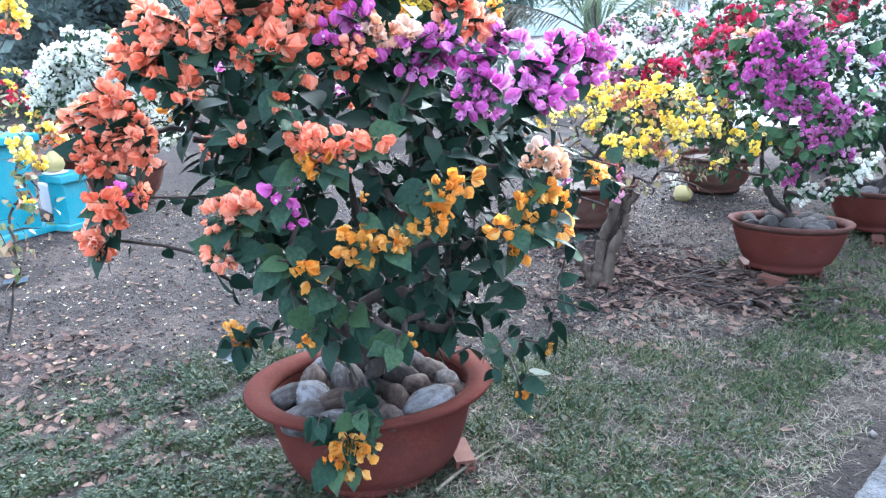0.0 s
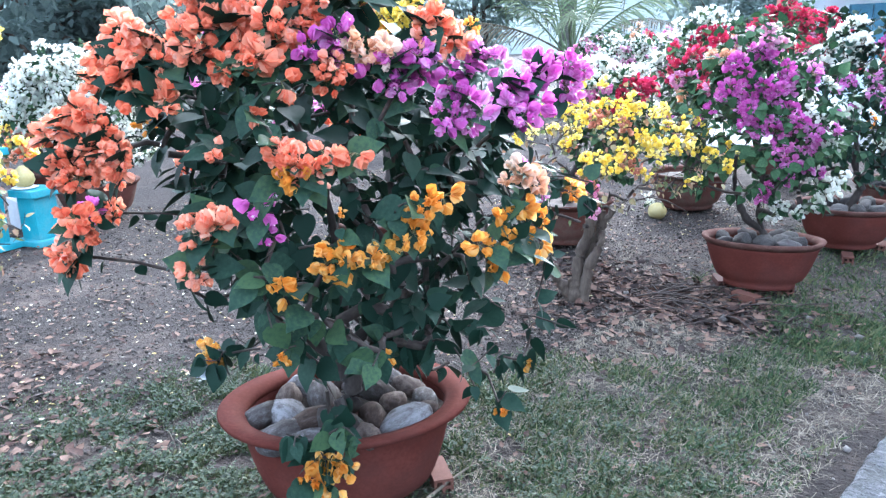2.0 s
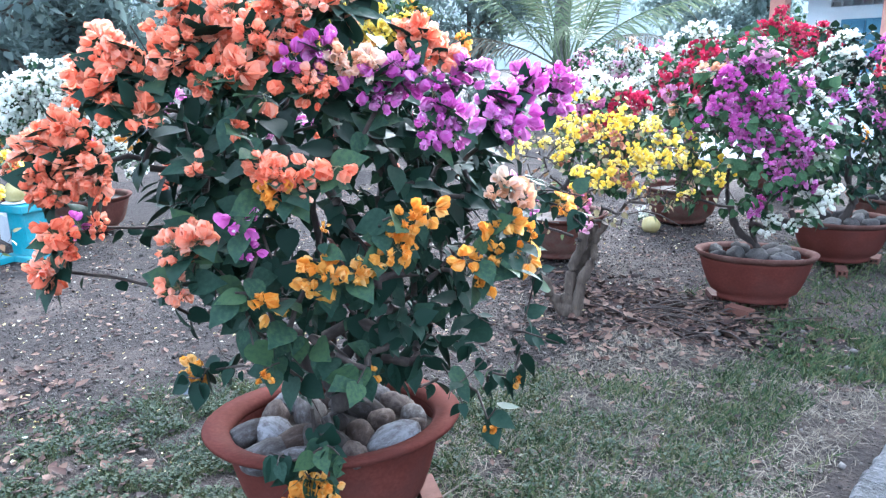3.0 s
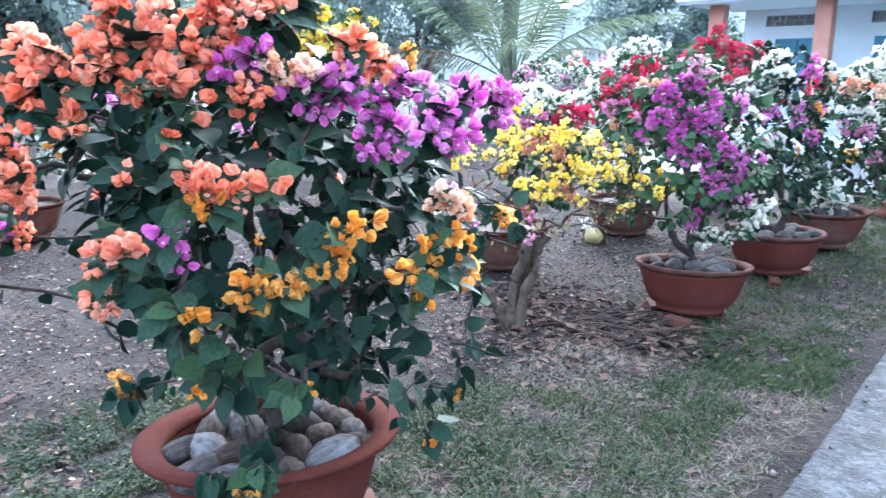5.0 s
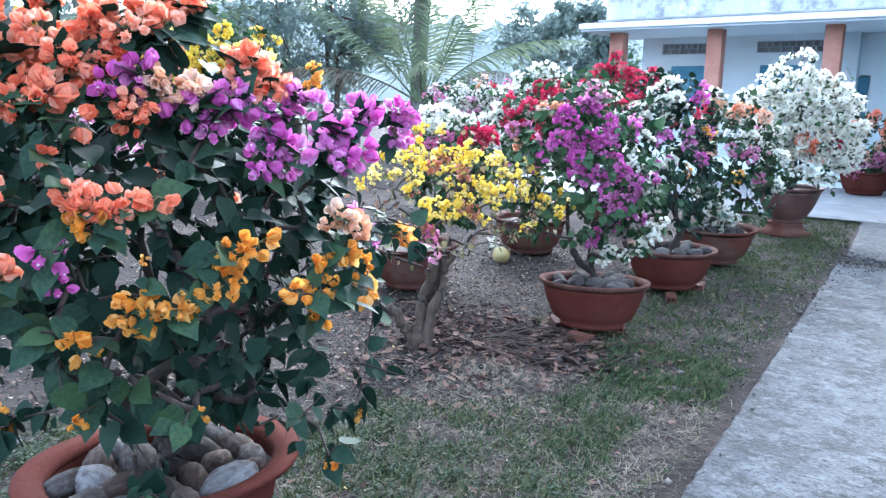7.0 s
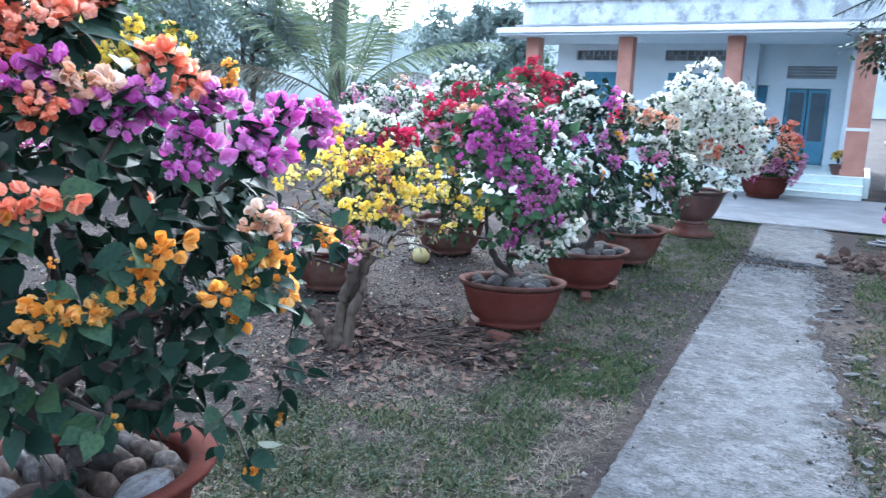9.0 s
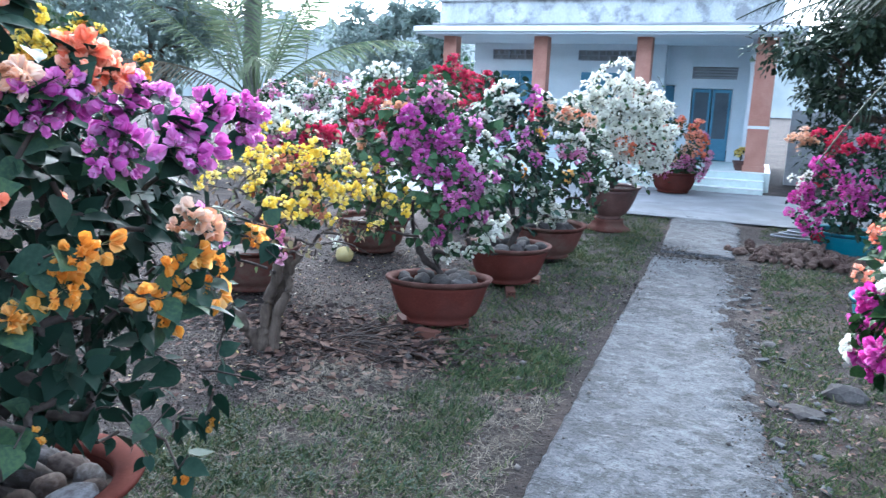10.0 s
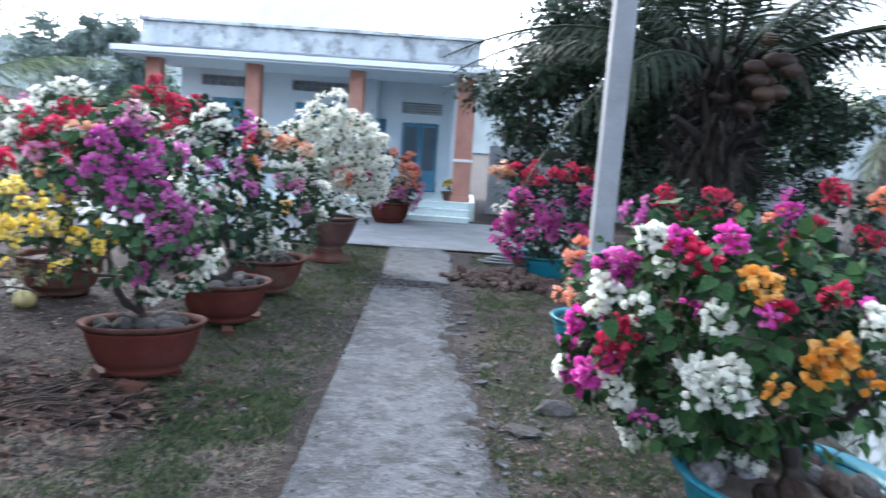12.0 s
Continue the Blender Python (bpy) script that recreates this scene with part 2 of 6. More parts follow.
WHITE_TRIM = mat("white_trim", [(0.68, 0.7, 0.71), (0.76, 0.78, 0.79), (0.82, 0.83, 0.84)], 0.7, 3, 30, 0.1)
# House colours with haze mixed in: column orange, door blue and vents are paled.
ORANGE_PAINT_HAZED = mat("orange_paint_hazed", [(0.35, 0.165, 0.12), (0.43, 0.215, 0.16), (0.49, 0.27, 0.21)], 0.75, 3, 40, 0.15, stain=(0.34, 0.14, 0.1), stain_scale=2, stain_amount=0.4)
BLUE_DOOR = mat("blue_door_paint", [(0.05, 0.16, 0.25), (0.075, 0.22, 0.33), (0.11, 0.28, 0.4)], 0.55, 3, 40, 0.1)
VENT_HAZED = mat("vent_concrete_hazed", [(0.3, 0.33, 0.36), (0.38, 0.41, 0.44), (0.45, 0.48, 0.51)], 0.85, 3, 40, 0.2)
# Dimness of the room painted on door panels and inner floor, raised for haze.
DARK_INSIDE_PAINTED = mat("dark_inside_painted", [(0.06, 0.08, 0.1), (0.09, 0.115, 0.14)], 0.8, 3, 30, 0)
STEP_TILE = mat("step_tile", [(0.575, 0.69, 0.667), (0.69, 0.782, 0.759), (0.782, 0.862, 0.839)], 0.35, 3, 25, 0.05, obj=0.3, stain=(0.4, 0.44, 0.43), stain_scale=3, stain_amount=0.4)
POLE_MAT = mat("pole_concrete", [(0.149, 0.153, 0.162), (0.203, 0.207, 0.216), (0.252, 0.257, 0.265)], 0.85, 3, 50, 0.3, stain=(0.26, 0.26, 0.27), stain_scale=4, stain_amount=0.4)
COCONUT = mat("coconut_green", [(0.024, 0.012, 0.008), (0.046, 0.023, 0.0135), (0.075, 0.04, 0.021)], 0.6, 4, 50, 0.2, obj=0.4)
GOURD = mat("gourd_skin", [(0.3, 0.228, 0.072), (0.372, 0.3, 0.12), (0.408, 0.348, 0.18)], 0.6, 4, 50, 0.1)
PIPE = mat("grey_pipe", [(0.15, 0.165, 0.18), (0.22, 0.235, 0.25)], 0.5, 4, 50, 0.05)
FENCE_WALL = mat("grey_render", [(0.24, 0.25, 0.26), (0.34, 0.35, 0.36), (0.42, 0.43, 0.44)], 0.9, 1.5, 30, 0.3, stain=(0.2, 0.21, 0.22), stain_scale=1.4, stain_amount=0.5)
WATER = mat("ditch_water", [(0.05, 0.06, 0.05), (0.07, 0.08, 0.07)], 0.05, 2, 10, 0.02, spec=0.5)
BRACT = {
    "orange": mat("bract_orange", [(0.78, 0.21, 0.11), (0.87, 0.36, 0.215), (0.9, 0.54, 0.4)], 0.75, 8, 60, 0.1, island=0.35, obj=0.3, through_light=0.65, depth=0.002),
    "gold": mat("bract_gold", [(0.74, 0.31, 0.035), (0.83, 0.45, 0.09), (0.88, 0.61, 0.24)], 0.75, 8, 60, 0.1, island=0.35, obj=0.3, through_light=0.65, depth=0.002),
    "yellow": mat("bract_yellow", [(0.78, 0.58, 0.06), (0.86, 0.73, 0.16), (0.9, 0.82, 0.42)], 0.75, 8, 60, 0.1, island=0.35, obj=0.3, through_light=0.65, depth=0.002),
    "purple": mat("bract_purple", [(0.58, 0.1, 0.43), (0.68, 0.21, 0.55), (0.78, 0.42, 0.69)], 0.7, 8, 60, 0.1, island=0.35, obj=0.3, through_light=0.65, depth=0.002),
    "magenta": mat("bract_magenta", [(0.56, 0.04, 0.32), (0.66, 0.09, 0.44), (0.75, 0.24, 0.57)], 0.7, 8, 60, 0.1, island=0.35, obj=0.3, through_light=0.65, depth=0.002),
    "pink": mat("bract_pink", [(0.6, 0.18, 0.38), (0.7, 0.32, 0.5), (0.78, 0.5, 0.62)], 0.7, 8, 60, 0.1, island=0.35, obj=0.4, through_light=0.65, depth=0.002),
    "red": mat("bract_red", [(0.42, 0.015, 0.06), (0.55, 0.03, 0.1), (0.64, 0.08, 0.16)], 0.7, 8, 60, 0.1, island=0.35, obj=0.3, through_light=0.65, depth=0.002),
    "peach": mat("bract_peach", [(0.68, 0.36, 0.2), (0.78, 0.5, 0.34), (0.82, 0.66, 0.54)], 0.75, 8, 60, 0.1, island=0.4, obj=0.3, through_light=0.65, depth=0.002),
    "rust": mat("bract_rust", [(0.4, 0.14, 0.09), (0.52, 0.24, 0.16), (0.6, 0.38, 0.28)], 0.8, 8, 60, 0.1, island=0.4, obj=0.3, through_light=0.65, depth=0.002),
    "white": mat("bract_white", [(0.78, 0.78, 0.68), (0.84, 0.84, 0.77), (0.88, 0.87, 0.83)], 0.75, 8, 60, 0.1, island=0.3, obj=0.2, through_light=0.65, depth=0.002),
}
COLOUR_WORD = {"orange": "salmon-orange", "gold": "golden-orange", "yellow": "yellow", "purple": "violet", "magenta": "magenta", "pink": "faded pink", "red": "crimson", "peach": "pale peach", "rust": "withered rust-pink", "white": "white"}


# ---- mesh helpers ----
def link(name, me, material, parent=None, label=""):
    ob = new(name, me)
    if material and not me.materials:
        me.materials.append(material)
    if parent:
        ob.parent = parent
    if label:
        ob["label"] = label
    return ob


def part(name, bm, material, parent=None, label="", smooth=False):
    me = bpy.data.meshes.new(name)
    bmesh.ops.recalc_face_normals(bm, faces=bm.faces)
    for f in bm.faces:
        f.smooth = smooth
    bm.to_mesh(me)
    bm.free()
    return link(name, me, material, parent, label)


def raw(name, verts, faces, smooth=True):
    me = bpy.data.meshes.new(name)
    me.from_pydata(np.asarray(verts).tolist(), [], faces)
    me.polygons.foreach_set("use_smooth", [smooth] * len(me.polygons))
    me.update()
    return me


def scatter(name, tv, tf, mats):
    """One mesh of many placed copies of a small template."""
    tv = np.asarray(tv, float)
    M = np.array([np.asarray(m) for m in mats]) if len(mats) and not isinstance(mats[0], tuple) else np.array(mats)
    if len(M) == 0:
        M = np.eye(4)[None]
    v = np.einsum("nij,kj->nki", M[:, :3, :3], tv) + M[:, None, :3, 3]
    k = len(tv)
    faces = [tuple(i * k + j for j in f) for i in range(len(M)) for f in tf]
    return raw(name, v.reshape(-1, 3), faces)


def frame_of(direction, up, size, at):
    """A 4 x 4 with local y along direction and local z near up."""
    y0, y1, y2 = (float(v) for v in direction)
    u0, u1, u2 = (float(v) for v in up)
    k = 1 / (math.sqrt(y0 * y0 + y1 * y1 + y2 * y2) + 1e-9)
    y0, y1, y2 = y0 * k, y1 * k, y2 * k
    x0, x1, x2 = y1 * u2 - y2 * u1, y2 * u0 - y0 * u2, y0 * u1 - y1 * u0
    n = math.sqrt(x0 * x0 + x1 * x1 + x2 * x2)
    if n < 1e-3:
        x0, x1, x2 = y1 * 0.2, y2 - y0 * 0.2, -y1
        n = math.sqrt(x0 * x0 + x1 * x1 + x2 * x2) + 1e-9
    x0, x1, x2 = x0 / n, x1 / n, x2 / n
    z0, z1, z2 = x1 * y2 - x2 * y1, x2 * y0 - x0 * y2, x0 * y1 - x1 * y0
    s = size
    return ((x0 * s, y0 * s, z0 * s, float(at[0])), (x1 * s, y1 * s, z1 * s, float(at[1])), (x2 * s, y2 * s, z2 * s, float(at[2])), (0.0, 0.0, 0.0, 1.0))


def thing(name, at, yaw, label, category, group="", kind=""):
    e = new(name)
    e.empty_display_size = 0.1
    e.matrix_world = pose(at[0], at[1], at[2], 0, 0, yaw)
    return tagged(e, label, category, group, kind)


def box(bm, x0, x1, y0, y1, z0, z1, bevel=0.0):
    g = bmesh.ops.create_cube(bm, size=1, matrix=Matrix.Translation(((x0 + x1) / 2, (y0 + y1) / 2, (z0 + z1) / 2)) @ Matrix.Diagonal((x1 - x0, y1 - y0, z1 - z0, 1)))
    if bevel:
        es = list({e for v in g["verts"] for e in v.link_edges})
        bmesh.ops.bevel(bm, geom=es, offset=bevel, segments=2, affect="EDGES", profile=0.6)


def boxed(name, dims, material, parent=None, bevel=0.004, label=""):
    bm = bmesh.new()
    box(bm, *dims, bevel)
    return part(name, bm, material, parent, label)


def lathe(profile, n=48, wobble=0.0, seed=0, ring=False):
    """A turned shape from (radius, height) pairs."""
    rng = random.Random(seed)
    ph = [rng.uniform(0, 6.3) for _ in range(3)]
    verts, faces = [], []
    for r, z in profile:
        for i in range(n):
            a = 2 * math.pi * i / n
            k = 1 + wobble * (math.sin(2 * a + ph[0]) + 0.5 * math.sin(3 * a + ph[1]))
            verts.append((r * k * math.cos(a), r * k * math.sin(a), z))
    for j in range(len(profile) - 1):
        for i in range(n):
            faces.append((j * n + i, j * n + (i + 1) % n, (j + 1) * n + (i + 1) % n, (j + 1) * n + i))
    if ring:
        k = (len(profile) - 1) * n
        faces += [(k + i, k + (i + 1) % n, (i + 1) % n, i) for i in range(n)]
    else:
        faces.append(tuple(range(n))[::-1])
        faces.append(tuple(range((len(profile) - 1) * n, len(profile) * n)))
    return raw("turned", verts, faces)


def tube(paths, sides=5):
    """Verts and faces of tubes along (points, radii) pairs."""
    V, F = [], []
    base = 0
    for pts, rad in paths:
        pts = np.asarray(pts, float)
        d = np.gradient(pts, axis=0)
        d /= np.linalg.norm(d, axis=1)[:, None] + 1e-9
        ref = np.array((0.31, 0.2, 0.93))
        a = np.cross(d, ref)
        a /= np.linalg.norm(a, axis=1)[:, None] + 1e-9
        b = np.cross(d, a)
        for i in range(len(pts)):
            for s in range(sides):
                t = 2 * math.pi * s / sides
                V.append(pts[i] + rad[i] * (a[i] * math.cos(t) + b[i] * math.sin(t)))
        for i in range(len(pts) - 1):
            for s in range(sides):
                F.append((base + i * sides + s, base + i * sides + (s + 1) % sides, base + (i + 1) * sides + (s + 1) % sides, base + (i + 1) * sides + s))
        F.append(tuple(base + s for s in range(sides)))
        F.append(tuple(base + (len(pts) - 1) * sides + s for s in range(sides))[::-1])
        base += len(pts) * sides
    return V, F


def lump(radii, seed, rough=0.12, sub=3):
    """A rounded uneven lump, for stones, husks and fruit."""
    bm = bmesh.new()
    bmesh.ops.create_icosphere(bm, subdivisions=sub, radius=1)
    off = Vector((seed * 3.7, seed * 1.3, seed * 7.1))
    for v in bm.verts:
        k = 1 + rough * noise.noise(v.co * 1.3 + off) + rough * 0.4 * noise.noise(v.co * 4 + off)
        v.co = Vector((v.co.x * radii[0], v.co.y * radii[1], v.co.z * radii[2])) * k
    me = bpy.data.meshes.new("lump")
    for f in bm.faces:
        f.smooth = True
    bm.to_mesh(me)
    bm.free()
    return me


# heart-shaped leaf, folded along its midrib, 1 long
LEAF_V = [(0, 0, 0), (0, 0.3, -0.02), (0, 0.62, -0.03), (0, 1.08, -0.12)]
LEAF_V += [(s_ * x, y, z) for s_ in (-1, 1) for x, y, z in ((0.15, -0.05, 0.015), (0.34, 0.05, 0.03), (0.42, 0.24, 0.045), (0.4, 0.44, 0.04), (0.29, 0.66, 0.01), (0.14, 0.86, -0.04))]
LEAF_F = [(0, 1, 6, 5, 4), (1, 7, 6), (1, 2, 8, 7), (2, 9, 8), (2, 3, 9), (0, 10, 11, 12, 1), (1, 12, 13), (1, 13, 14, 2), (2, 14, 15), (2, 15, 3)]
# cupped papery bract, 1 long, opening from the origin along y
BRACT_V = [(0, 0, 0), (-0.3, 0.14, 0.14), (0, 0.18, -0.07), (0.3, 0.14, 0.14), (-0.52, 0.46, 0.24), (0, 0.5, -0.14), (0.52, 0.46, 0.26),
           (-0.36, 0.82, 0.2), (0, 0.86, -0.06), (0.36, 0.82, 0.17), (0.01, 1.07, 0.1)]
BRACT_F = [(0, 2, 1), (0, 3, 2), (1, 2, 5, 4), (2, 3, 6, 5), (4, 5, 8, 7), (5, 6, 9, 8), (7, 8, 10), (8, 9, 10)]
BRACT_FAR_V = [(0, 0, 0), (-0.52, 0.5, 0.24), (0, 0.5, -0.12), (0.52, 0.5, 0.26), (0.01, 1.05, 0.1)]
BRACT_FAR_F = [(0, 2, 1), (0, 3, 2), (1, 2, 4), (2, 3, 4)]
STAR_V = [(0, 0, 0.0)] + [((0.1 if i % 2 else 0.2) * math.cos(i * 0.628), (0.1 if i % 2 else 0.2) * math.sin(i * 0.628), 0.02) for i in range(10)]
STAR_F = [(0, i + 1, (i + 1) % 10 + 1) for i in range(10)]


def flower_mats(rng, at, axis, size):
    """Three bracts round an axis."""
    axis = axis / (np.linalg.norm(axis) + 1e-9)
    side = np.cross(axis, rng.normal(size=3))
    side /= np.linalg.norm(side) + 1e-9
    other = np.cross(axis, side)
    spin = rng.uniform(0, 6.3)
    res = []
    for k in range(3):
        a = spin + k * 2.094 + rng.uniform(-0.25, 0.25)
        out = side * math.cos(a) + other * math.sin(a)
        lean = rng.uniform(0.08, 0.45)
        res.append(frame_of(axis * math.cos(lean) + out * math.sin(lean), axis * 0.7 - out, size * rng.uniform(0.8, 1.15), at))
    return res


def cluster_mesh(colour, r, count, size, seed, far=False):
    """A bunch of three-bracted flowers of radius r, opening towards +z."""
    rng = np.random.default_rng(seed)
    M, S, stalks = [], [], []
    for i in range(count):
        d = rng.normal(size=3)
        d[2] = abs(d[2]) * 0.9 - 0.25
        d /= np.linalg.norm(d)
        p = d * r * rng.uniform(0.5, 1.05) * np.array((1.0, 1.0, 0.85))
        ax = d + rng.normal(size=3) * 0.4
        k = size * rng.uniform(0.8, 1.15)
        M += flower_mats(rng, p * 0.9, ax, k)
        stalks.append((np.array(((0, 0, -0.2 * r), p * 0.92)), (0.0011, 0.0009)))
        if rng.uniform() < 0.35:
            ax = ax / np.linalg.norm(ax)
            S.append(frame_of(np.cross(ax, (0.3, 0.5, 0.8)), ax, k * 0.7, p * 0.9 + ax * k * 0.95))
    me = scatter("inflorescence", BRACT_FAR_V if far else BRACT_V, BRACT_FAR_F if far else BRACT_F, M)
    me.materials.append(BRACT[colour])
    me.materials.append(BRACT["white"])
    me.materials.append(LEAF_PALE)
    bm = bmesh.new()
    bm.from_mesh(me)
    st = raw("stalks", *tube(stalks, 3))
    st.polygons.foreach_set("material_index", [2] * len(st.polygons))
    bm.from_mesh(st)
    bm.to_mesh(me)
    bm.free()
    if S and not far and colour in ("purple", "magenta", "red", "pink"):
        bm = bmesh.new()
        bm.from_mesh(me)
        st = scatter("star", STAR_V, STAR_F, S)
        for f in st.polygons:
            f.material_index = 1
        bm.from_mesh(st)
        bm.to_mesh(me)
        bm.free()
    return me


CLUSTERS = {}


def cluster_for(colour, r, rng, bract, far):
    cls = 0 if r < 0.034 else 1 if r < 0.058 else 2
    key = (colour, cls, rng.integers(0, 4), bract, far)
    if key not in CLUSTERS:
        rr = (0.028, 0.048, 0.075)[cls]

        CLUSTERS[key] = cluster_mesh(colour, rr, int((7, 17, 38)[cls] * (0.033 / bract) ** 1.3), bract, len(CLUSTERS) * 7 + 3, far), rr
    return CLUSTERS[key]


def grow(rng, trunks, targets, tip=0.0019, jitter=0.12, power=2.6):
    """Branches from trunk lines to every target. Returns (points, radii) chains."""
    nodes, parent, load = [], [], []
    for line in trunks:
        prev = -1
        for p in line:
            nodes.append(np.asarray(p, float))
            parent.append(prev)
            prev = len(nodes) - 1
    chains = []
    first = len(nodes)
    root = nodes[0]
    targets = sorted(targets, key=lambda t: np.linalg.norm(np.asarray(t) - root))
    ends = []
    store = np.zeros((first + 7 * len(targets), 3))
    store[:first] = nodes
    reach = np.linalg.norm(store - root, axis=1)
    for t in targets:
        t = np.asarray(t, float)
        N = store[:len(nodes)]
        v = t - N
        dist = np.linalg.norm(v, axis=1)
        cost = dist + 0.5 * np.maximum(0, -v[:, 2]) + 0.25 * np.abs(reach[:len(nodes)] + dist - np.linalg.norm(t - root))
        j = int(np.argmin(cost))
        a = nodes[j]
        L = dist[j]
        d0 = a - nodes[parent[j]] if parent[j] >= 0 else np.array((0, 0, 1.0))
        d0 = d0 / (np.linalg.norm(d0) + 1e-9)
        k = max(3, min(7, int(L / 0.09)))
        ctrl = a + d0 * L * 0.3 + np.array((0, 0, 0.12 * L)) + rng.normal(size=3) * L * jitter
        prev = j
        for s in range(1, k + 1):
            u = s / k
            p = (1 - u) ** 2 * a + 2 * u * (1 - u) * ctrl + u * u * t
            if s < k:
                p = p + rng.normal(size=3) * L * 0.02
            store[len(nodes)] = p
            reach[len(nodes)] = np.linalg.norm(p - root)
            nodes.append(p)
            parent.append(prev)
            prev = len(nodes) - 1
        ends.append(prev)
    area = np.zeros(len(nodes))
    for e in ends:
        area[e] += tip ** power
    for i in range(len(nodes) - 1, -1, -1):
        if parent[i] >= 0:
            area[parent[i]] += area[i]
    rad = np.maximum(area, tip ** power) ** (1 / power)
    i = first
    for e in ends:
        line = [e]
        while line[-1] >= first and parent[line[-1]] >= 0 and not (len(line) > 1 and parent[line[-1]] != line[-1] - 1):
            line.append(parent[line[-1]])
        line = line[::-1]
        rr = [min(rad[q], rad[line[1]] * 1.1 if len(line) > 1 else rad[q]) for q in line]
        chains.append((np.array([nodes[q] for q in line]), rr))
    return chains


def plant(data, label, trunks, thick, leaf=LEAF, leaf_size=0.08, leaf_step=1, twigs=120, singles=0, colours=("orange",), bract=0.036,
          extra=0.0, seed=1, split=0.06, name="bougainvillea", bark=BARK_DARK, density=1.0, base_z=0.0, spread=1.0, group="bougainvilleas", back=0.25, trim=9.0, tight=1.0, tip=0.0019, left=9.0, bare=9.0):
    """A flowering shrub: trunk, branches, leaves and flower clusters round its crown."""
    rng = np.random.default_rng(seed)
    far = math.hypot(data["x"], data["y"]) > 6.6
    ob = thing(name, (data["x"], data["y"], base_z), data["yaw"], label, "bougainvillea", group)
    cx, cz, rx, ry, rz = data["crown"]
    cz -= base_z
    mid = np.array((cx, 0, cz))
    rad3 = np.array((rx, ry, rz))
    spots = []
    for c in colours:
        for x, y, z, r in data.get(c, []):
            z -= base_z
            n = max(2, int(round((r / split) ** 2 * density))) if r > split else 1
            for i in range(n):
                q = np.array((x, y, z))
                rr = r
                if n > 1:
                    a, k = rng.uniform(0, 6.3), math.sqrt(rng.uniform(0, 1)) * r * tight
                    q = q + np.array((math.cos(a) * k, rng.uniform(-0.4, 0.7) * r, math.sin(a) * k))
                    rr = rng.uniform(0.55, 1.05) * split
                spots.append((c, q, rr))
    front = len(spots)
    for i in range(int(front * back)):
        c, q, rr = spots[rng.integers(0, front)]
        a = rng.uniform(0, 6.3)
        d = np.array((math.cos(a) * 0.9, abs(math.sin(a)), rng.uniform(-0.2, 0.95)))
        d /= np.linalg.norm(d)
        if d[0] + d[2] < trim:
            spots.append((c, mid + d * rad3 * rng.uniform(0.85, 1.0), max(rr, 0.04)))
    targets = []
    for i in range(twigs):
        d = rng.normal(size=3)
        d /= np.linalg.norm(d)
        if d[2] < -bare:
            d[2] = abs(d[2])
        k = rng.uniform(0.3, 1.0) ** 0.5 * spread
        if (d[0] + d[2]) * k > trim:
            k *= 0.55
        if d[0] * k < -left:
            k *= left
        targets.append(mid + d * rad3 * k * (1 + 0.12 * rng.normal()))
    for _, q, _ in spots:
        if q[2] < mid[2] - rad3[2] * 0.8:
            targets += [q + np.array((0, 0.04, 0.1)) + rng.normal(size=3) * 0.05 for _ in range(2)]
    targets += [q - (q - mid) / (np.linalg.norm(q - mid) + 1e-6) * 0.02 for _, q, _ in spots]
    chains = grow(rng, [t[0] for t in trunks], targets, tip)
    V, F = tube(chains, 5)
    link("branchwork", raw("branchwork", V, F), TWIG, ob)["kind"] = "stuff"
    tv = []
    for pts, r0, r1 in [(t[0], t[1], t[2]) for t in trunks]:
        p = np.asarray(pts, float)
        u = np.linspace(0, len(p) - 1, len(p) * 5)
        q = np.stack([np.interp(u, range(len(p)), p[:, k]) for k in range(3)], 1)
        q[1:-1] = (q[:-2] + 2 * q[1:-1] + q[2:]) / 4
        n = len(q)
        tv.append((q + rng.normal(size=(n, 3)) * thick * 0.05, [(r0 + (r1 - r0) * i / (n - 1)) * (1 + 0.12 * rng.normal()) for i in range(n)]))
    for t in tv:
        V, F = tube([t], 16)
        c = np.repeat(np.asarray(t[0]), 16, axis=0)
        V = [tuple(c[i] + (np.asarray(v) - c[i]) * (1 + 0.4 * noise.noise(Vector((v[0] * 38 + seed, v[1] * 38, v[2] * 7))) + 0.35 * noise.noise(Vector((v[0] * 12, v[1] * 12 + seed, v[2] * 6))))) for i, v in enumerate(V)]
        link("trunk", raw("trunk", V, F), bark, ob)
    # leaves along the outer part of every twig
    L = []
    for pts, rr in chains:
        n = len(pts)
        for i in range(max(1, n // 3), n):
            for k in range(leaf_step):
                if rng.uniform() < 0.12:
                    continue
                at = pts[i] + (pts[i - 1] - pts[i]) * rng.uniform(0, 1)
                out = at - mid
                out = out / (np.linalg.norm(out) + 1e-6)
                d = rng.normal(size=3) * 0.62 + out * 0.5 + np.array((0, 0, -0.45))
                up = np.array((0, 0, 0.8)) + out * 0.8 + rng.normal(size=3) * 0.35
                L.append(frame_of(d, up, leaf_size * rng.uniform(0.45, 1.3), at + d * 0.012))
    L = np.array(L)
    if singles and len(L) > singles:
        order = np.argsort(L[:, 1, 3])
        lm = raw("leaf", LEAF_V, LEAF_F)
        lm.materials.append(leaf)
        for m in L[order[:singles]]:
            o = link("leaf", lm, None, ob)
            o.matrix_local = Matrix(m.tolist())
        L = L[order[singles:]]
    o = link("leaves", scatter("leaves", LEAF_V, LEAF_F, L), leaf, ob)
    o["kind"] = "stuff"
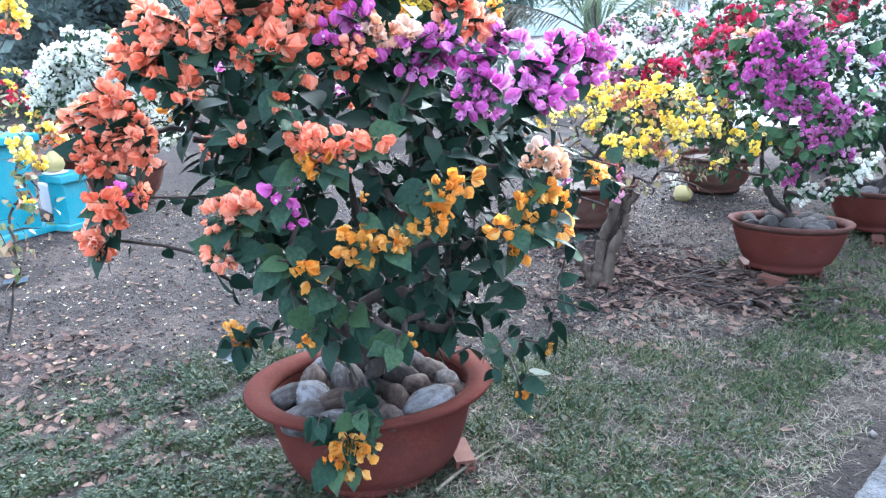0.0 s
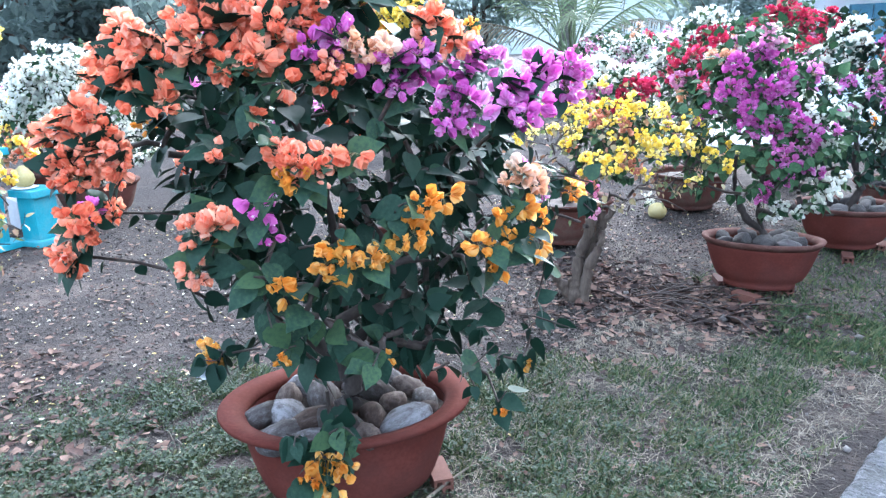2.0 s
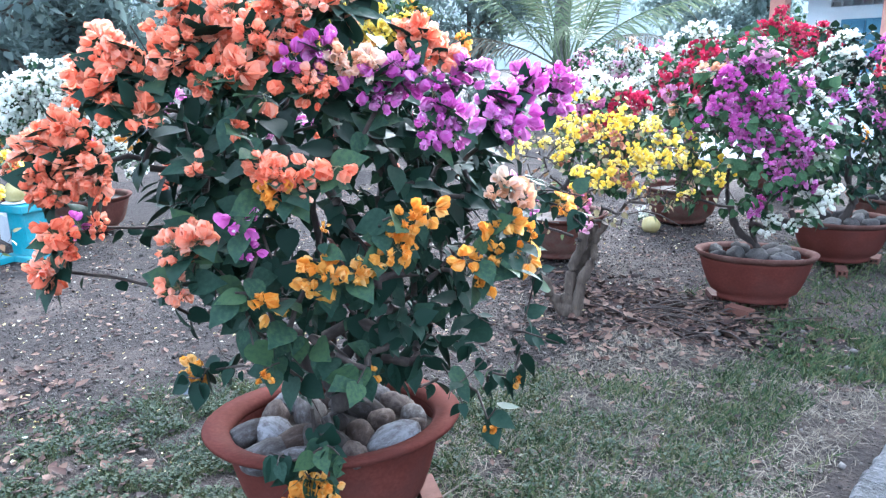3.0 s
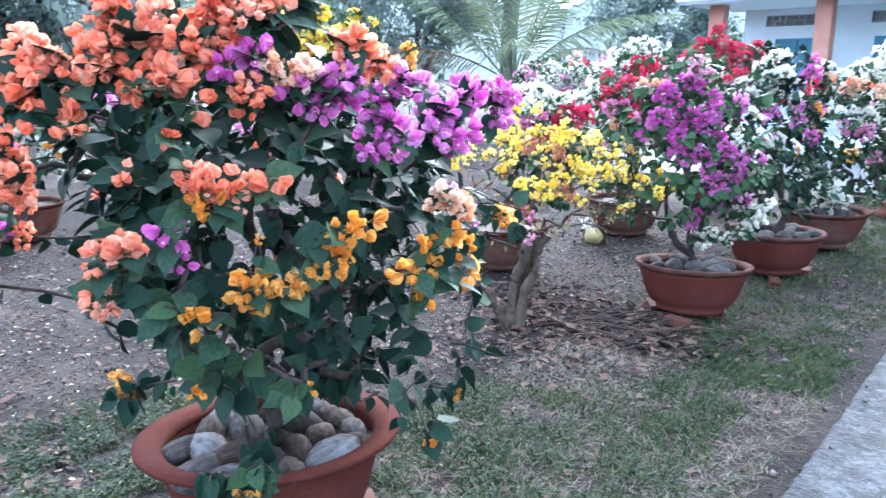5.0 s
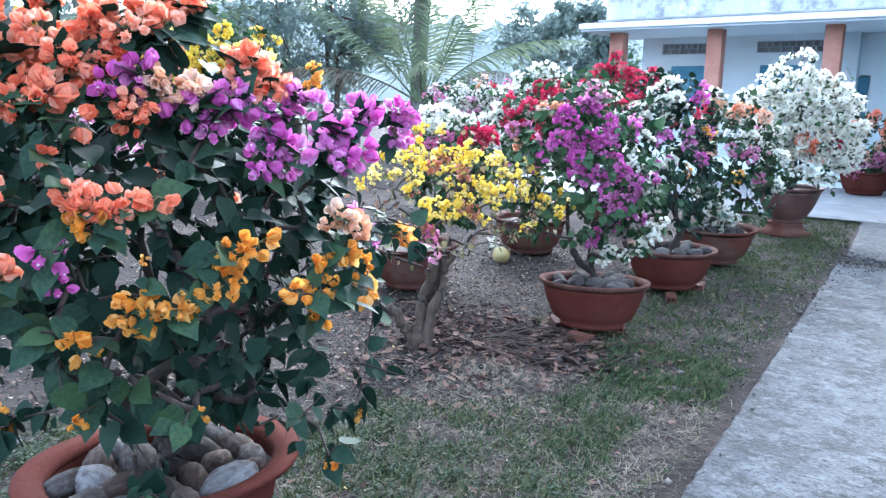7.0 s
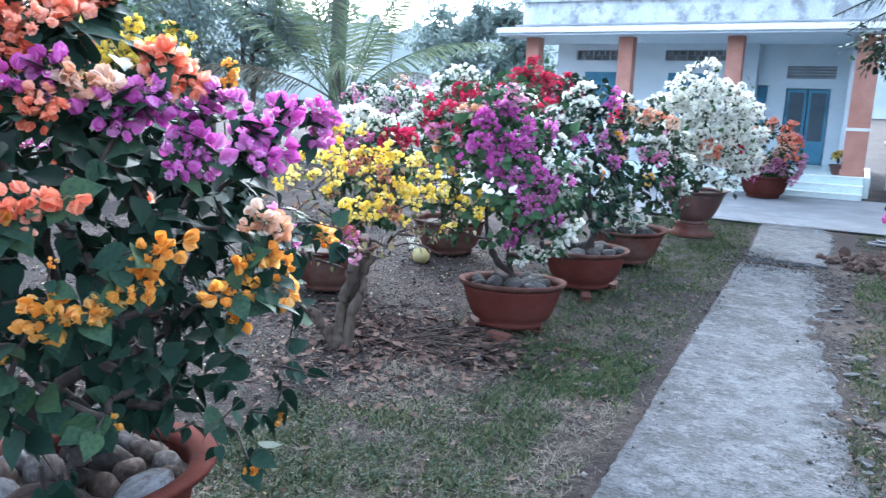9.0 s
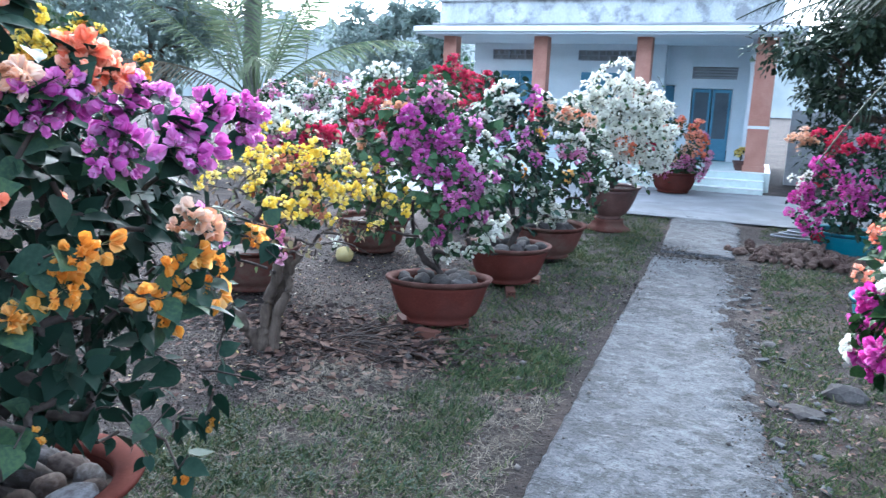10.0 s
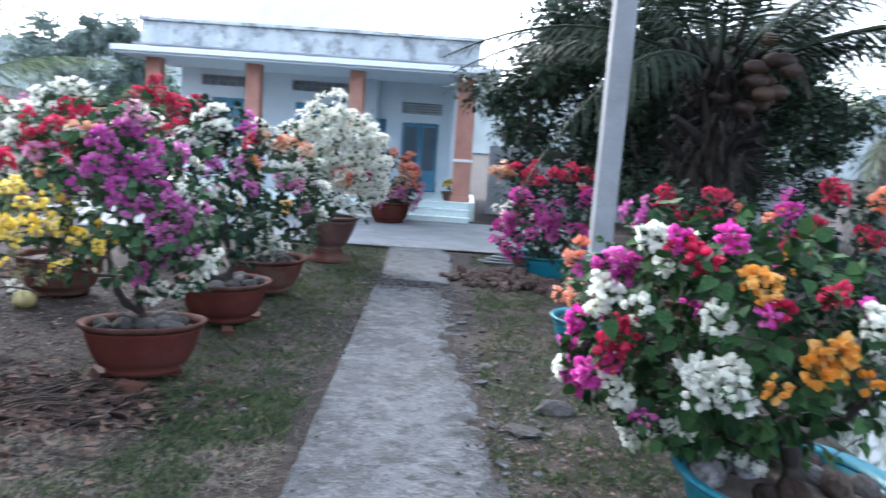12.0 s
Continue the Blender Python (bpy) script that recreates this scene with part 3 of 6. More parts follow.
    for c, q, rr in spots:
        me, r0 = cluster_for(c, rr, rng, bract, far)
        d = q - mid
        d[1] -= 0.15
        d = d / (np.linalg.norm(d) + 1e-6) + np.array((0, 0, 0.25)) + rng.normal(size=3) * 0.25
        o = link("inflorescence", me, None, ob, COLOUR_WORD[c] + " papery bracts")
        o.matrix_local = Matrix.LocRotScale(Vector(q), Vector(d).to_track_quat("Z", "Y") @ Euler((0, 0, rng.uniform(0, 6.3))).to_quaternion(), Vector([rr / r0 * s for s in rng.uniform(0.95, 1.2, 3)]))
    return ob


def pot(at, rim, base, h, label, material, lip=None, lip_w=0.06, soil_drop=0.05, group="pots", foot=True, lip_label="", oval=1.0, yaw=0.0, bulge=0.55):
    """A turned clay bowl with a flared lip, filled with soil."""
    ob = thing("flower_pot", at, yaw, label, "flower pot", group)
    b, r = base, rim
    prof = [(b * 0.9, 0), (b * 0.97, 0.004), (b * 0.98, 0.03), (b * 0.95, 0.034)] if foot else [(b * 0.9, 0), (b, 0.01)]
    inner = r - lip_w
    for i in range(1, 9):
        u = i / 8
        prof.append((b * 1.0 + (inner + 0.005 - b) * (u ** bulge), 0.035 + (h - 0.07) * u))
    prof += [(inner - 0.02, h - 0.03), (inner - 0.03, h - 0.09), (b * 0.9, 0.1)]
    link("body", lathe(prof, 56, 0.004, int(rim * 1000)), material, ob)
    lipp = [(inner - 0.022, h - 0.045), (inner + 0.004, h - 0.05), (r * 0.985, h - 0.022), (r, h - 0.008), (r * 0.99, h), (inner - 0.01, h - 0.012), (inner - 0.024, h - 0.03)]
    link("rim", lathe(lipp, 56, 0.004, int(rim * 1000), True), lip or material, ob, lip_label)
    bm = bmesh.new()
    bmesh.ops.create_grid(bm, x_segments=24, y_segments=24, size=inner)
    for v in list(bm.verts):
        d = v.co.length
        if d > inner * 0.96:
            v.co *= inner * 0.96 / d
        v.co.z = h - soil_drop + 0.025 * noise.noise(v.co * 9) - 0.02 * (d / inner) ** 2
    part("soil", bm, POT_SOIL, ob, "dark dry potting soil", True)
    for c in ob.children:
        for v in c.data.vertices:
            v.co.y *= oval
    return ob


LUMPS = [lump((1.08, 0.7 + 0.05 * (i % 4), 0.66 + 0.05 * (i % 3)), i + 1, 0.07) for i in range(7)]
HUSKS = [lump((1.25, 0.72 + 0.04 * (i % 4), 0.66 + 0.05 * (i % 3)), i + 51, 0.16) for i in range(7)]
COBBLES = [lump((1.1, 0.8 + 0.07 * (i % 3), 0.5 + 0.06 * (i % 4)), i + 71, 0.3) for i in range(7)]
CLODS = [lump((1, 0.8, 0.7), i + 31, 0.75, 2) for i in range(6)]
for me in CLODS:
    me.polygons.foreach_set("use_smooth", [False] * len(me.polygons))


def heap(at, r, z, n, size, materials, name, label, category, group, seed, hole=0.08, oval=1.0, yaw=0.0):
    """Loose lumps lying in a pot round the trunk."""
    rng = random.Random(seed)
    done = []
    tries = 0
    while len(done) < n and tries < 4000:
        tries += 1
        a, k = rng.uniform(0, 6.28), math.sqrt(rng.uniform(0, 1)) * r
        x, y = math.cos(a) * k, math.sin(a) * k
        if k < hole or any((x - p[0]) ** 2 + (y - p[1]) ** 2 < (size * 1.55) ** 2 for p in done):
            continue
        done.append((x, y))
        y *= oval
        x, y = x * math.cos(radians(yaw)) - y * math.sin(radians(yaw)), x * math.sin(radians(yaw)) + y * math.cos(radians(yaw))
        s = size * rng.uniform(0.85, 1.2)
        ob = link(name, (HUSKS if "husk" in name else COBBLES)[rng.randrange(7)], None)
        material = rng.choice(materials)
        ob.matrix_world = pose(at[0] + x, at[1] + y, at[2] + z + s * 0.35 + 0.02 * (1 - k / r), rng.uniform(-25, 25), rng.uniform(-25, 25), rng.uniform(0, 360)) @ Matrix.Diagonal((s, s, s, 1))
        if len(ob.material_slots) == 0:
            ob.data.materials.append(material)
        ob.material_slots[0].link = "OBJECT"
        ob.material_slots[0].material = material
        tagged(ob, label, category, group)


# ---- ground ----
def bumpy(x, y):
    return 0.02 * noise.noise(Vector((x * 0.9, y * 0.9, 0))) + 0.012 * noise.noise(Vector((x * 3.1, y * 3.1, 4)))


def axis_lines(lo, hi, step, far):
    mid = list(np.arange(lo, hi + step / 2, step))
    out, d = [], step
    while d < far:
        d *= 1.5
        out.append(d)
    return [lo - o for o in out[::-1]] + mid + [hi + o for o in out]


gx, gy = axis_lines(-10, 6, 0.1, 700), axis_lines(-2, 17, 0.1, 700)
gv = []
for yy in gy:
    for xx in gx:
        near = -10.5 < xx < 6.5 and -2.5 < yy < 17.5
        z = bumpy(xx, yy) if near else 0.0
        if -0.9 < xx < -0.1 and yy < 12.6:
            z = 0.3 * z - 0.004
        elif -0.1 <= xx < 1.0 and yy < 12.6:
            z = 0.4 * z + 0.004
        gv.append((xx, yy, z))
nx = len(gx)
gf = [(j * nx + i, j * nx + i + 1, (j + 1) * nx + i + 1, (j + 1) * nx + i) for j in range(len(gy) - 1) for i in range(nx - 1)]
ground = link("ground", raw("ground", gv, gf), SOIL)
tagged(ground, "bare grey-brown garden soil with grit and scraps", "ground", kind="structure")


def edge_at(line, y):
    return float(np.interp(y, [p[0] for p in line], [p[1] for p in line]))


def x_span(one, other):
    return other[0][1] - one[0][1]


def slab(name, near_edge, far_edge, y0, y1, z, seed, label, ragged=0.05, material=None, nyd=0.05, buried=0.0, front=0.0):
    """A cast concrete strip between two edge lines of (y, x), with uneven, broken borders and a pitted top."""
    n = max(4, int((y1 - y0) / nyd))
    m = 34 if x_span(near_edge, far_edge) < 2 else 120
    V, F = [], []
    for j in range(n + 1):
        y = y0 + (y1 - y0) * j / n
        a = edge_at(near_edge, y) + ragged * (0.3 * noise.noise(Vector((y * 1.6, seed, 0))) + 0.14 * noise.noise(Vector((y * 9, seed, 3))) + 0.12 * noise.noise(Vector((y * 23, seed, 5))))
        b = edge_at(far_edge, y) + (ragged * 1.4 * noise.noise(Vector((y * 0.9, seed + 9, 0))) + ragged * 0.8 * noise.noise(Vector((y * 6, seed + 5, 3))))
        row = [(a - 0.012, -0.03), (a, z - 0.012)] + [(a + 0.015 + (b - a - 0.03) * i / m, z) for i in range(m + 1)] + [(b, z - 0.012), (b + 0.012, -0.03)]
        for k, (x, h) in enumerate(row):
            if 1 < k < len(row) - 2:
                h += 0.003 * noise.noise(Vector((x * 3, y * 3, seed))) + 0.004 * noise.noise(Vector((x * 13, y * 13, seed))) - max(0.0, 0.012 * noise.noise(Vector((x * 6, y * 6, seed + 4))) - 0.003)
            if k > 1 and buried and x > b - buried - 0.25:
                h -= max(0.0, 0.06 * (0.8 * noise.noise(Vector((y * 0.8, x * 1.2, seed + 2))) + 0.5 * noise.noise(Vector((y * 5, x * 5, seed))) + 0.3 * noise.noise(Vector((y * 17, x * 17, seed))) + (x - (b - buried)) * 3.0))
            wave = front * max(0.0, 1 - (y - y0) / 1.2) * (0.8 * noise.noise(Vector((x * 0.9, seed, 8))) + 0.4 * noise.noise(Vector((x * 4, seed, 8))))
            V.append((x, y + wave, h))
    w = m + 5
    for j in range(n):
        for i in range(w - 1):
            F.append((j * w + i, j * w + i + 1, (j + 1) * w + i + 1, (j + 1) * w + i))
    F.append(tuple(range(w))[::-1])
    F.append(tuple(n * w + i for i in range(w)))
    ob = link(name, raw(name, V, F), material or CONCRETE)
    return tagged(ob, label, "path", kind="structure")


PATH_NEAR = [(-3, -0.45), (2.6, -0.55), (3.1, -0.59), (4.2, -0.62), (6.0, -0.67), (8.9, -0.74)]
PATH_FAR = [(-3, 0.62), (3.6, 0.54), (4.5, 0.42), (5.0, 0.36), (6.2, 0.27), (8.9, 0.1)]
SLAB_NEAR, SLAB_FAR = [(9.0, -0.7), (12.2, -0.86)], [(9.0, 0.14), (12.2, 0.12)]
slab("path", PATH_NEAR, PATH_FAR, -3.0, 8.8, 0.026, 1, "narrow worn grey concrete garden path with crumbling edge", 0.07, buried=0.16)
slab("path", SLAB_NEAR, SLAB_FAR, 9.15, 12.75, 0.032, 2, "short grey concrete path slab leading to the yard", 0.09, CONCRETE, buried=0.1, front=0.12)
slab("yard_slab", [(12, -7.5), (16, -7.5)], [(12, 3.2), (16, 3.2)], 12.1, 16.05, 0.036, 3, "pale worn concrete yard before the house steps", 0.06, YARD_CONCRETE, front=0.5)


def on_path(x, y):
    return (y < 8.85 and edge_at(PATH_NEAR, y) - 0.03 < x < edge_at(PATH_FAR, y) - 0.04) or (9.1 < y < 12.1 and edge_at(SLAB_NEAR, y) - 0.04 < x < edge_at(SLAB_FAR, y)) or y > 12.0


def grassy(x, y):
    """How thick the grass grows, 0 to 1."""
    n = noise.noise(Vector((x * 1.1, y * 1.1, 7))) + 0.5 * noise.noise(Vector((x * 3, y * 3, 2)))
    g = 0.0
    if x < -0.62:
        strip = min((x + 2.5) / 0.4, (-0.7 - x) / 0.3, 1)
        g = max(g, strip * (0.62 + 0.5 * n) * (0.8 if 1.6 < y < 3.6 else 1.0))
        d = math.hypot((x + 2.3) / 1.3, (y - 0.7) / 1.25)
        g = max(g, (1.5 - d) * (2.4 + 0.4 * n))
        if math.hypot(x + 1.75, y - 1.5) < 0.6:
            g *= 0.35
        s = math.hypot((x + 2.45) / 1.05, (y - 4.15) / 0.95)
        g = min(g, max(0, (s - 0.85) * 2.2))
        s2 = math.hypot((x + 0.85) / 0.2, (y - 3.7) / 0.8)
        g = min(g, max(0, (s2 - 0.6) * 1.2))
        if x < -2.7 and y > 2:
            g *= 0.15
        g *= max(0.0, min(1.0, (y + 0.3 + 0.15 * n) / 0.5)) * max(0.0, min(1.0, (x + 4.0 + 0.3 * n) / 0.7))
    elif x > 0.4:
        g = (0.6 + 0.8 * n) * (1 if 3.6 < y < 9 and x < 1.7 else 0.4)
    return max(0.0, min(1.0, g * (0.45 + 0.9 * noise.noise(Vector((x * 6, y * 6, 5))) + 0.5 * noise.noise(Vector((x * 2.1, y * 2.1, 9))))))


rng = random.Random(5)
blades = []
while len(blades) < 215000:
    x, y = (rng.uniform(-4.2, 2.0), rng.uniform(-0.8, 12.4))
    if rng.random() < 0.45:
        x, y = rng.uniform(-4.0, -0.6), rng.uniform(-0.3, 5.0)
    if on_path(x, y) or rng.random() > grassy(x, y):
        continue
    a, lean = rng.uniform(0, 6.28), rng.uniform(0.1, 0.9)
    h = rng.uniform(0.016, 0.055) * (1.5 if rng.random() < 0.1 else 1) * (0.6 if x < -1.6 and y < 1.9 else 1)
    blades.append(frame_of(np.array((math.cos(a) * lean, math.sin(a) * lean, 1 - 0.5 * lean)), np.array((math.cos(a + 1), math.sin(a + 1), 0.2)), h, (x, y, bumpy(x, y) - 0.003)))
tuft = [(-0.07, 0, 0), (0.07, 0, 0), (-0.065, 0.5, 0.05), (0.065, 0.5, 0.05), (0, 1, 0.3)]
ob = link("grass", scatter("grass", tuft, [(0, 1, 3, 2), (2, 3, 4)], blades), GRASS)
tagged(ob, "short patchy green weedy grass", "grass", kind="stuff")
straws = []
while len(straws) < 26000:
    x, y = rng.uniform(-3.4, 1.6), rng.uniform(-0.4, 9)
    if rng.random() < 0.5:
        x, y = rng.uniform(-2.3, -0.7), rng.uniform(1.5, 4.2)
    if on_path(x, y):
        continue
    a = rng.uniform(0, 6.28)
    straws.append(frame_of(np.array((math.cos(a), math.sin(a), rng.uniform(-0.05, 0.3))), np.array((0, 0, 1)), rng.uniform(0.03, 0.11), (x, y, bumpy(x, y) + 0.006)))
ob = link("straw", scatter("straw", [(-0.016, 0, 0), (0.016, 0, 0), (0.03, 0.5, 0.09), (0.056, 0.5, 0.09), (-0.03, 1, 0.0)], [(0, 1, 3, 2), (2, 3, 4)], straws), STRAW)
tagged(ob, "dry yellowed grass stalks lying on the soil", "dry grass", kind="stuff")

weeds = []
while len(weeds) < 36000:
    x, y = rng.uniform(-4.0, -0.7), rng.uniform(-0.3, 3.2)
    if rng.random() > grassy(x, y) * 0.9 + 0.02 or on_path(x, y):
        continue
    a = rng.uniform(0, 6.28)
    for k in range(3):
        b = a + k * 2.1
        weeds.append(frame_of(np.array((math.cos(b), math.sin(b), rng.uniform(0.1, 0.8))), np.array((0, 0, 1.0)), rng.uniform(0.01, 0.026), (x, y, bumpy(x, y) + rng.uniform(0.0, 0.055))))
ob = link("weeds", scatter("weeds", [(0, 0, 0), (-0.3, 0.5, 0.05), (0, 0.5, -0.03), (0.3, 0.5, 0.05), (0, 1, -0.05)], [(0, 2, 1), (0, 3, 2), (1, 2, 4), (2, 3, 4)], weeds), WEED)
tagged(ob, "low small-leaved green weeds among the grass", "weeds", kind="stuff")

# fallen leaves, petals and grit
CURL_F = [(0, 2, 1), (0, 3, 2), (1, 2, 5, 4), (2, 3, 6, 5), (4, 5, 7), (5, 6, 7)]
CURL_V = [(0, 0, 0), (-0.3, 0.3, 0.14), (0, 0.35, 0.02), (0.3, 0.3, 0.16), (-0.22, 0.7, 0.16), (0, 0.72, 0.06), (0.22, 0.7, 0.14), (0, 1.05, 0.16)]


def strew(n, zone, size, seed, flat=0.3):
    rng = random.Random(seed)
    res = []
    while len(res) < n:
        x, y = zone(rng)
        a = rng.uniform(0, 6.28)
        up = np.array((rng.uniform(-1, 1) * flat, rng.uniform(-1, 1) * flat, 1 if rng.random() < 0.6 else -1))
        res.append(frame_of(np.array((math.cos(a), math.sin(a), rng.uniform(-0.1, 0.25))), up, rng.uniform(*size), (x, y, bumpy(x, y) + rng.uniform(0.006, 0.022) + (0.028 if on_path(x, y) else 0))))
    return res


def zone_stump(r):
    while True:
        x, y = r.gauss(-2.35, 0.5), r.gauss(4.6, 0.27)
        if x < -0.8:
            return x, y


def zone_bare(r):
    return r.gauss(-2.3, 0.45), r.gauss(3.75, 0.35)


def zone_left(r):
    return r.uniform(-5.5, -0.8), r.uniform(-0.4, 7.5)


def zone_yard(r):
    return r.uniform(-8.5, -2.6), r.uniform(0.3, 9)


ob = link("leaf_litter", scatter("leaf_litter", CURL_V, CURL_F, strew(2300, zone_stump, (0.02, 0.06), 11, 0.6) + strew(650, zone_stump, (0.05, 0.1), 19, 0.8) + strew(260, zone_bare, (0.03, 0.08), 20, 0.8) + strew(2400, zone_left, (0.015, 0.055), 12) + strew(5200, zone_yard, (0.015, 0.06), 13, 0.5) + strew(900, lambda r: (r.uniform(-4.6, -1.6), r.uniform(-0.2, 1.3)), (0.03, 0.09), 14) + strew(3200, lambda r: (r.uniform(0.4, 2.4), r.uniform(2.0, 9)), (0.012, 0.045), 17)), DRY_LEAF)
tagged(ob, "curled brown fallen leaves round the old stump", "leaf litter", kind="stuff")
ob = link("fallen_petals", scatter("fallen_petals", CURL_V, CURL_F, strew(1500, zone_yard, (0.015, 0.032), 15) + strew(120, zone_left, (0.012, 0.026), 16)), PETAL)
tagged(ob, "scattered pale yellow fallen petals on the soil", "fallen petals", kind="stuff")
pv = [(1, 0.1, 0), (0, 1, 0.1), (-1, -0.1, 0.1), (0.1, -1, 0), (0.1, 0, 1), (0, 0.1, -1)]
pf = [(0, 1, 4), (1, 2, 4), (2, 3, 4), (3, 0, 4), (1, 0, 5), (2, 1, 5), (3, 2, 5), (0, 3, 5)]


def beside_path(r, wide):
    y = r.uniform(1.2, 9)
    return edge_at(PATH_FAR, y) + r.gauss(0.02, wide), y


def grit(n, zone, size, seed):
    rng = random.Random(seed)
    res = []
    for _ in range(n):
        x, y = zone(rng)
        s = rng.uniform(*size) * (2 if rng.random() < 0.04 else 1)
        m = np.array(pose(x, y, bumpy(x, y) + s * 0.3 + (0.026 if on_path(x, y) and y < 12 else 0), rng.uniform(0, 360), rng.uniform(0, 360), 0) @ Matrix.Diagonal((s, s * rng.uniform(0.6, 1), s * rng.uniform(0.4, 0.8), 1)))
        res.append(m)
    return res


ob = link("grit", scatter("grit", pv, pf, grit(7500, zone_left, (0.004, 0.014), 21) + grit(500, zone_stump, (0.008, 0.02), 27) + grit(350, zone_bare, (0.004, 0.014), 30) + grit(6500, zone_yard, (0.005, 0.016), 22) + grit(500, lambda r: beside_path(r, 0.1), (0.003, 0.009), 23)
    + grit(2200, lambda r: (r.uniform(0.4, 2.2), r.uniform(2, 9)), (0.004, 0.011), 24) + grit(3200, lambda r: beside_path(r, 0.13), (0.003, 0.008), 28) + grit(500, lambda r: (r.uniform(-0.5, 0.4), r.uniform(1.2, 9)), (0.002, 0.005), 29) + grit(900, lambda r: (r.gauss(-0.85, 0.15), r.uniform(1, 9)), (0.005, 0.014), 25) + grit(1500, lambda r: (r.uniform(-1, 1.2), r.gauss(9.05, 0.25)), (0.006, 0.016), 26)), PEBBLE)
tagged(ob, "loose grey grit and small pebbles", "grit", kind="stuff")

def zone_row(r):
    return r.gauss(-2.7, 0.6), r.uniform(3.3, 8.2)


CRUMB = mat("soil_crumb", [(0.011, 0.0088, 0.0075), (0.024, 0.0195, 0.0168), (0.058, 0.048, 0.041)], 0.95, 4, 60, 0.2, island=0.6)
ob = link("soil_crumbs", scatter("soil_crumbs", pv, pf, grit(6000, zone_bare, (0.003, 0.009), 41) + grit(4000, zone_row, (0.003, 0.01), 42) + grit(4500, zone_yard, (0.004, 0.012), 43) + grit(2500, zone_left, (0.003, 0.009), 44)
    + grit(1800, lambda r: (r.uniform(0.4, 2.2), r.uniform(2, 9)), (0.003, 0.01), 45)), CRUMB)
tagged(ob, "dark crumbs of dug garden soil", "soil", kind="stuff")

MAIN = dict(x=-2.02, y=1.62, yaw=56, crown=(-0.02, 1.31, 0.95, 0.8, 0.82))
MAIN.setdefault('orange', []).extend([(-0.62, -0.38, 1.78, 0.09), (-0.52, -0.47, 1.77, 0.08), (-0.59, -0.47, 1.7, 0.08), (-0.5, -0.52, 1.72, 0.07), (-0.45, -0.59, 1.63, 0.05), (-0.52, -0.56, 1.63, 0.04), (-0.29, -0.54, 1.82, 0.08), (-0.18, -0.58, 1.8, 0.08), (-0.23, -0.61, 1.74, 0.07), (-0.37, -0.55, 1.76, 0.06), (-0.12, -0.62, 1.75, 0.05), (-0.09, -0.58, 1.81, 0.06), (-0.41, -0.48, 1.82, 0.07), (-0.27, -0.61, 1.71, 0.04), (-0.13, -0.66, 1.67, 0.03), (0.01, -0.67, 1.67, 0.05), (0.3, -0.56, 1.78, 0.06), (0.35, -0.55, 1.75, 0.04), (0.24, -0.57, 1.78, 0.06), (0.33, -0.53, 1.8, 0.05), (-0.15, -0.52, 1.88, 0.08), (-0.29, -0.46, 1.91, 0.08)])
MAIN.setdefault('orange', []).extend([(-0.01, -0.5, 1.92, 0.07), (0.15, -0.45, 1.94, 0.07), (-0.1, -0.48, 1.93, 0.08), (-0.03, -0.55, 1.86, 0.06), (-0.22, -0.54, 1.84, 0.07), (-0.28, -0.56, 1.79, 0.06), (0.08, -0.52, 1.89, 0.05), (-0.12, -0.58, 1.81, 0.06), (-0.32, -0.58, 1.74, 0.06), (-0.19, -0.61, 1.75, 0.06)])
MAIN.setdefault('orange', []).extend([(-0.71, -0.43, 1.58, 0.09), (-0.67, -0.5, 1.51, 0.09), (-0.76, -0.44, 1.46, 0.08), (-0.68, -0.48, 1.55, 0.09), (-0.8, -0.35, 1.54, 0.07), (-0.6, -0.56, 1.48, 0.05), (-0.73, -0.48, 1.42, 0.04), (-0.71, -0.5, 1.28, 0.06), (-0.75, -0.46, 1.21, 0.07), (-0.7, -0.51, 1.25, 0.05), (-0.79, -0.4, 1.16, 0.04), (-0.37, -0.69, 1.31, 0.06), (-0.4, -0.67, 1.28, 0.04), (-0.33, -0.7, 1.29, 0.03), (-0.4, -0.66, 1.16, 0.04), (-0.21, -0.68, 1.59, 0.02), (-0.09, -0.72, 1.48, 0.07), (-0.04, -0.73, 1.46, 0.05), (-0.13, -0.72, 1.47, 0.04), (-0.07, -0.73, 1.43, 0.04), (-0.32, -0.68, 1.5, 0.02), (0.05, -0.72, 1.48, 0.03)])
MAIN.setdefault('orange', []).extend([(0.07, -0.45, 1.95, 0.07), (-0.21, -0.43, 1.96, 0.09)])
MAIN.setdefault('purple', []).extend([(-0.05, -0.63, 1.73, 0.05), (0.01, -0.62, 1.75, 0.05), (0.03, -0.6, 1.79, 0.03), (0.21, -0.63, 1.69, 0.07), (0.28, -0.61, 1.7, 0.05), (0.33, -0.61, 1.66, 0.04), (0.15, -0.64, 1.69, 0.05), (0.4, -0.56, 1.7, 0.05), (0.45, -0.55, 1.68, 0.06), (0.51, -0.53, 1.65, 0.07), (0.56, -0.51, 1.61, 0.07), (0.33, -0.64, 1.58, 0.05), (0.38, -0.63, 1.56, 0.05), (0.3, -0.66, 1.55, 0.04), (0.5, -0.58, 1.56, 0.06), (0.55, -0.56, 1.53, 0.06), (0.6, -0.51, 1.56, 0.05), (0.69, -0.34, 1.7, 0.05), (0.88, 0, 1.67, 0.04), (0.94, 0, 1.66, 0.04), (0.88, 0, 1.57, 0.05), (0.63, -0.45, 1.64, 0.05)])
MAIN.setdefault('purple', []).extend([(-0.22, -0.72, 1.35, 0.03), (-0.2, -0.72, 1.27, 0.02)])
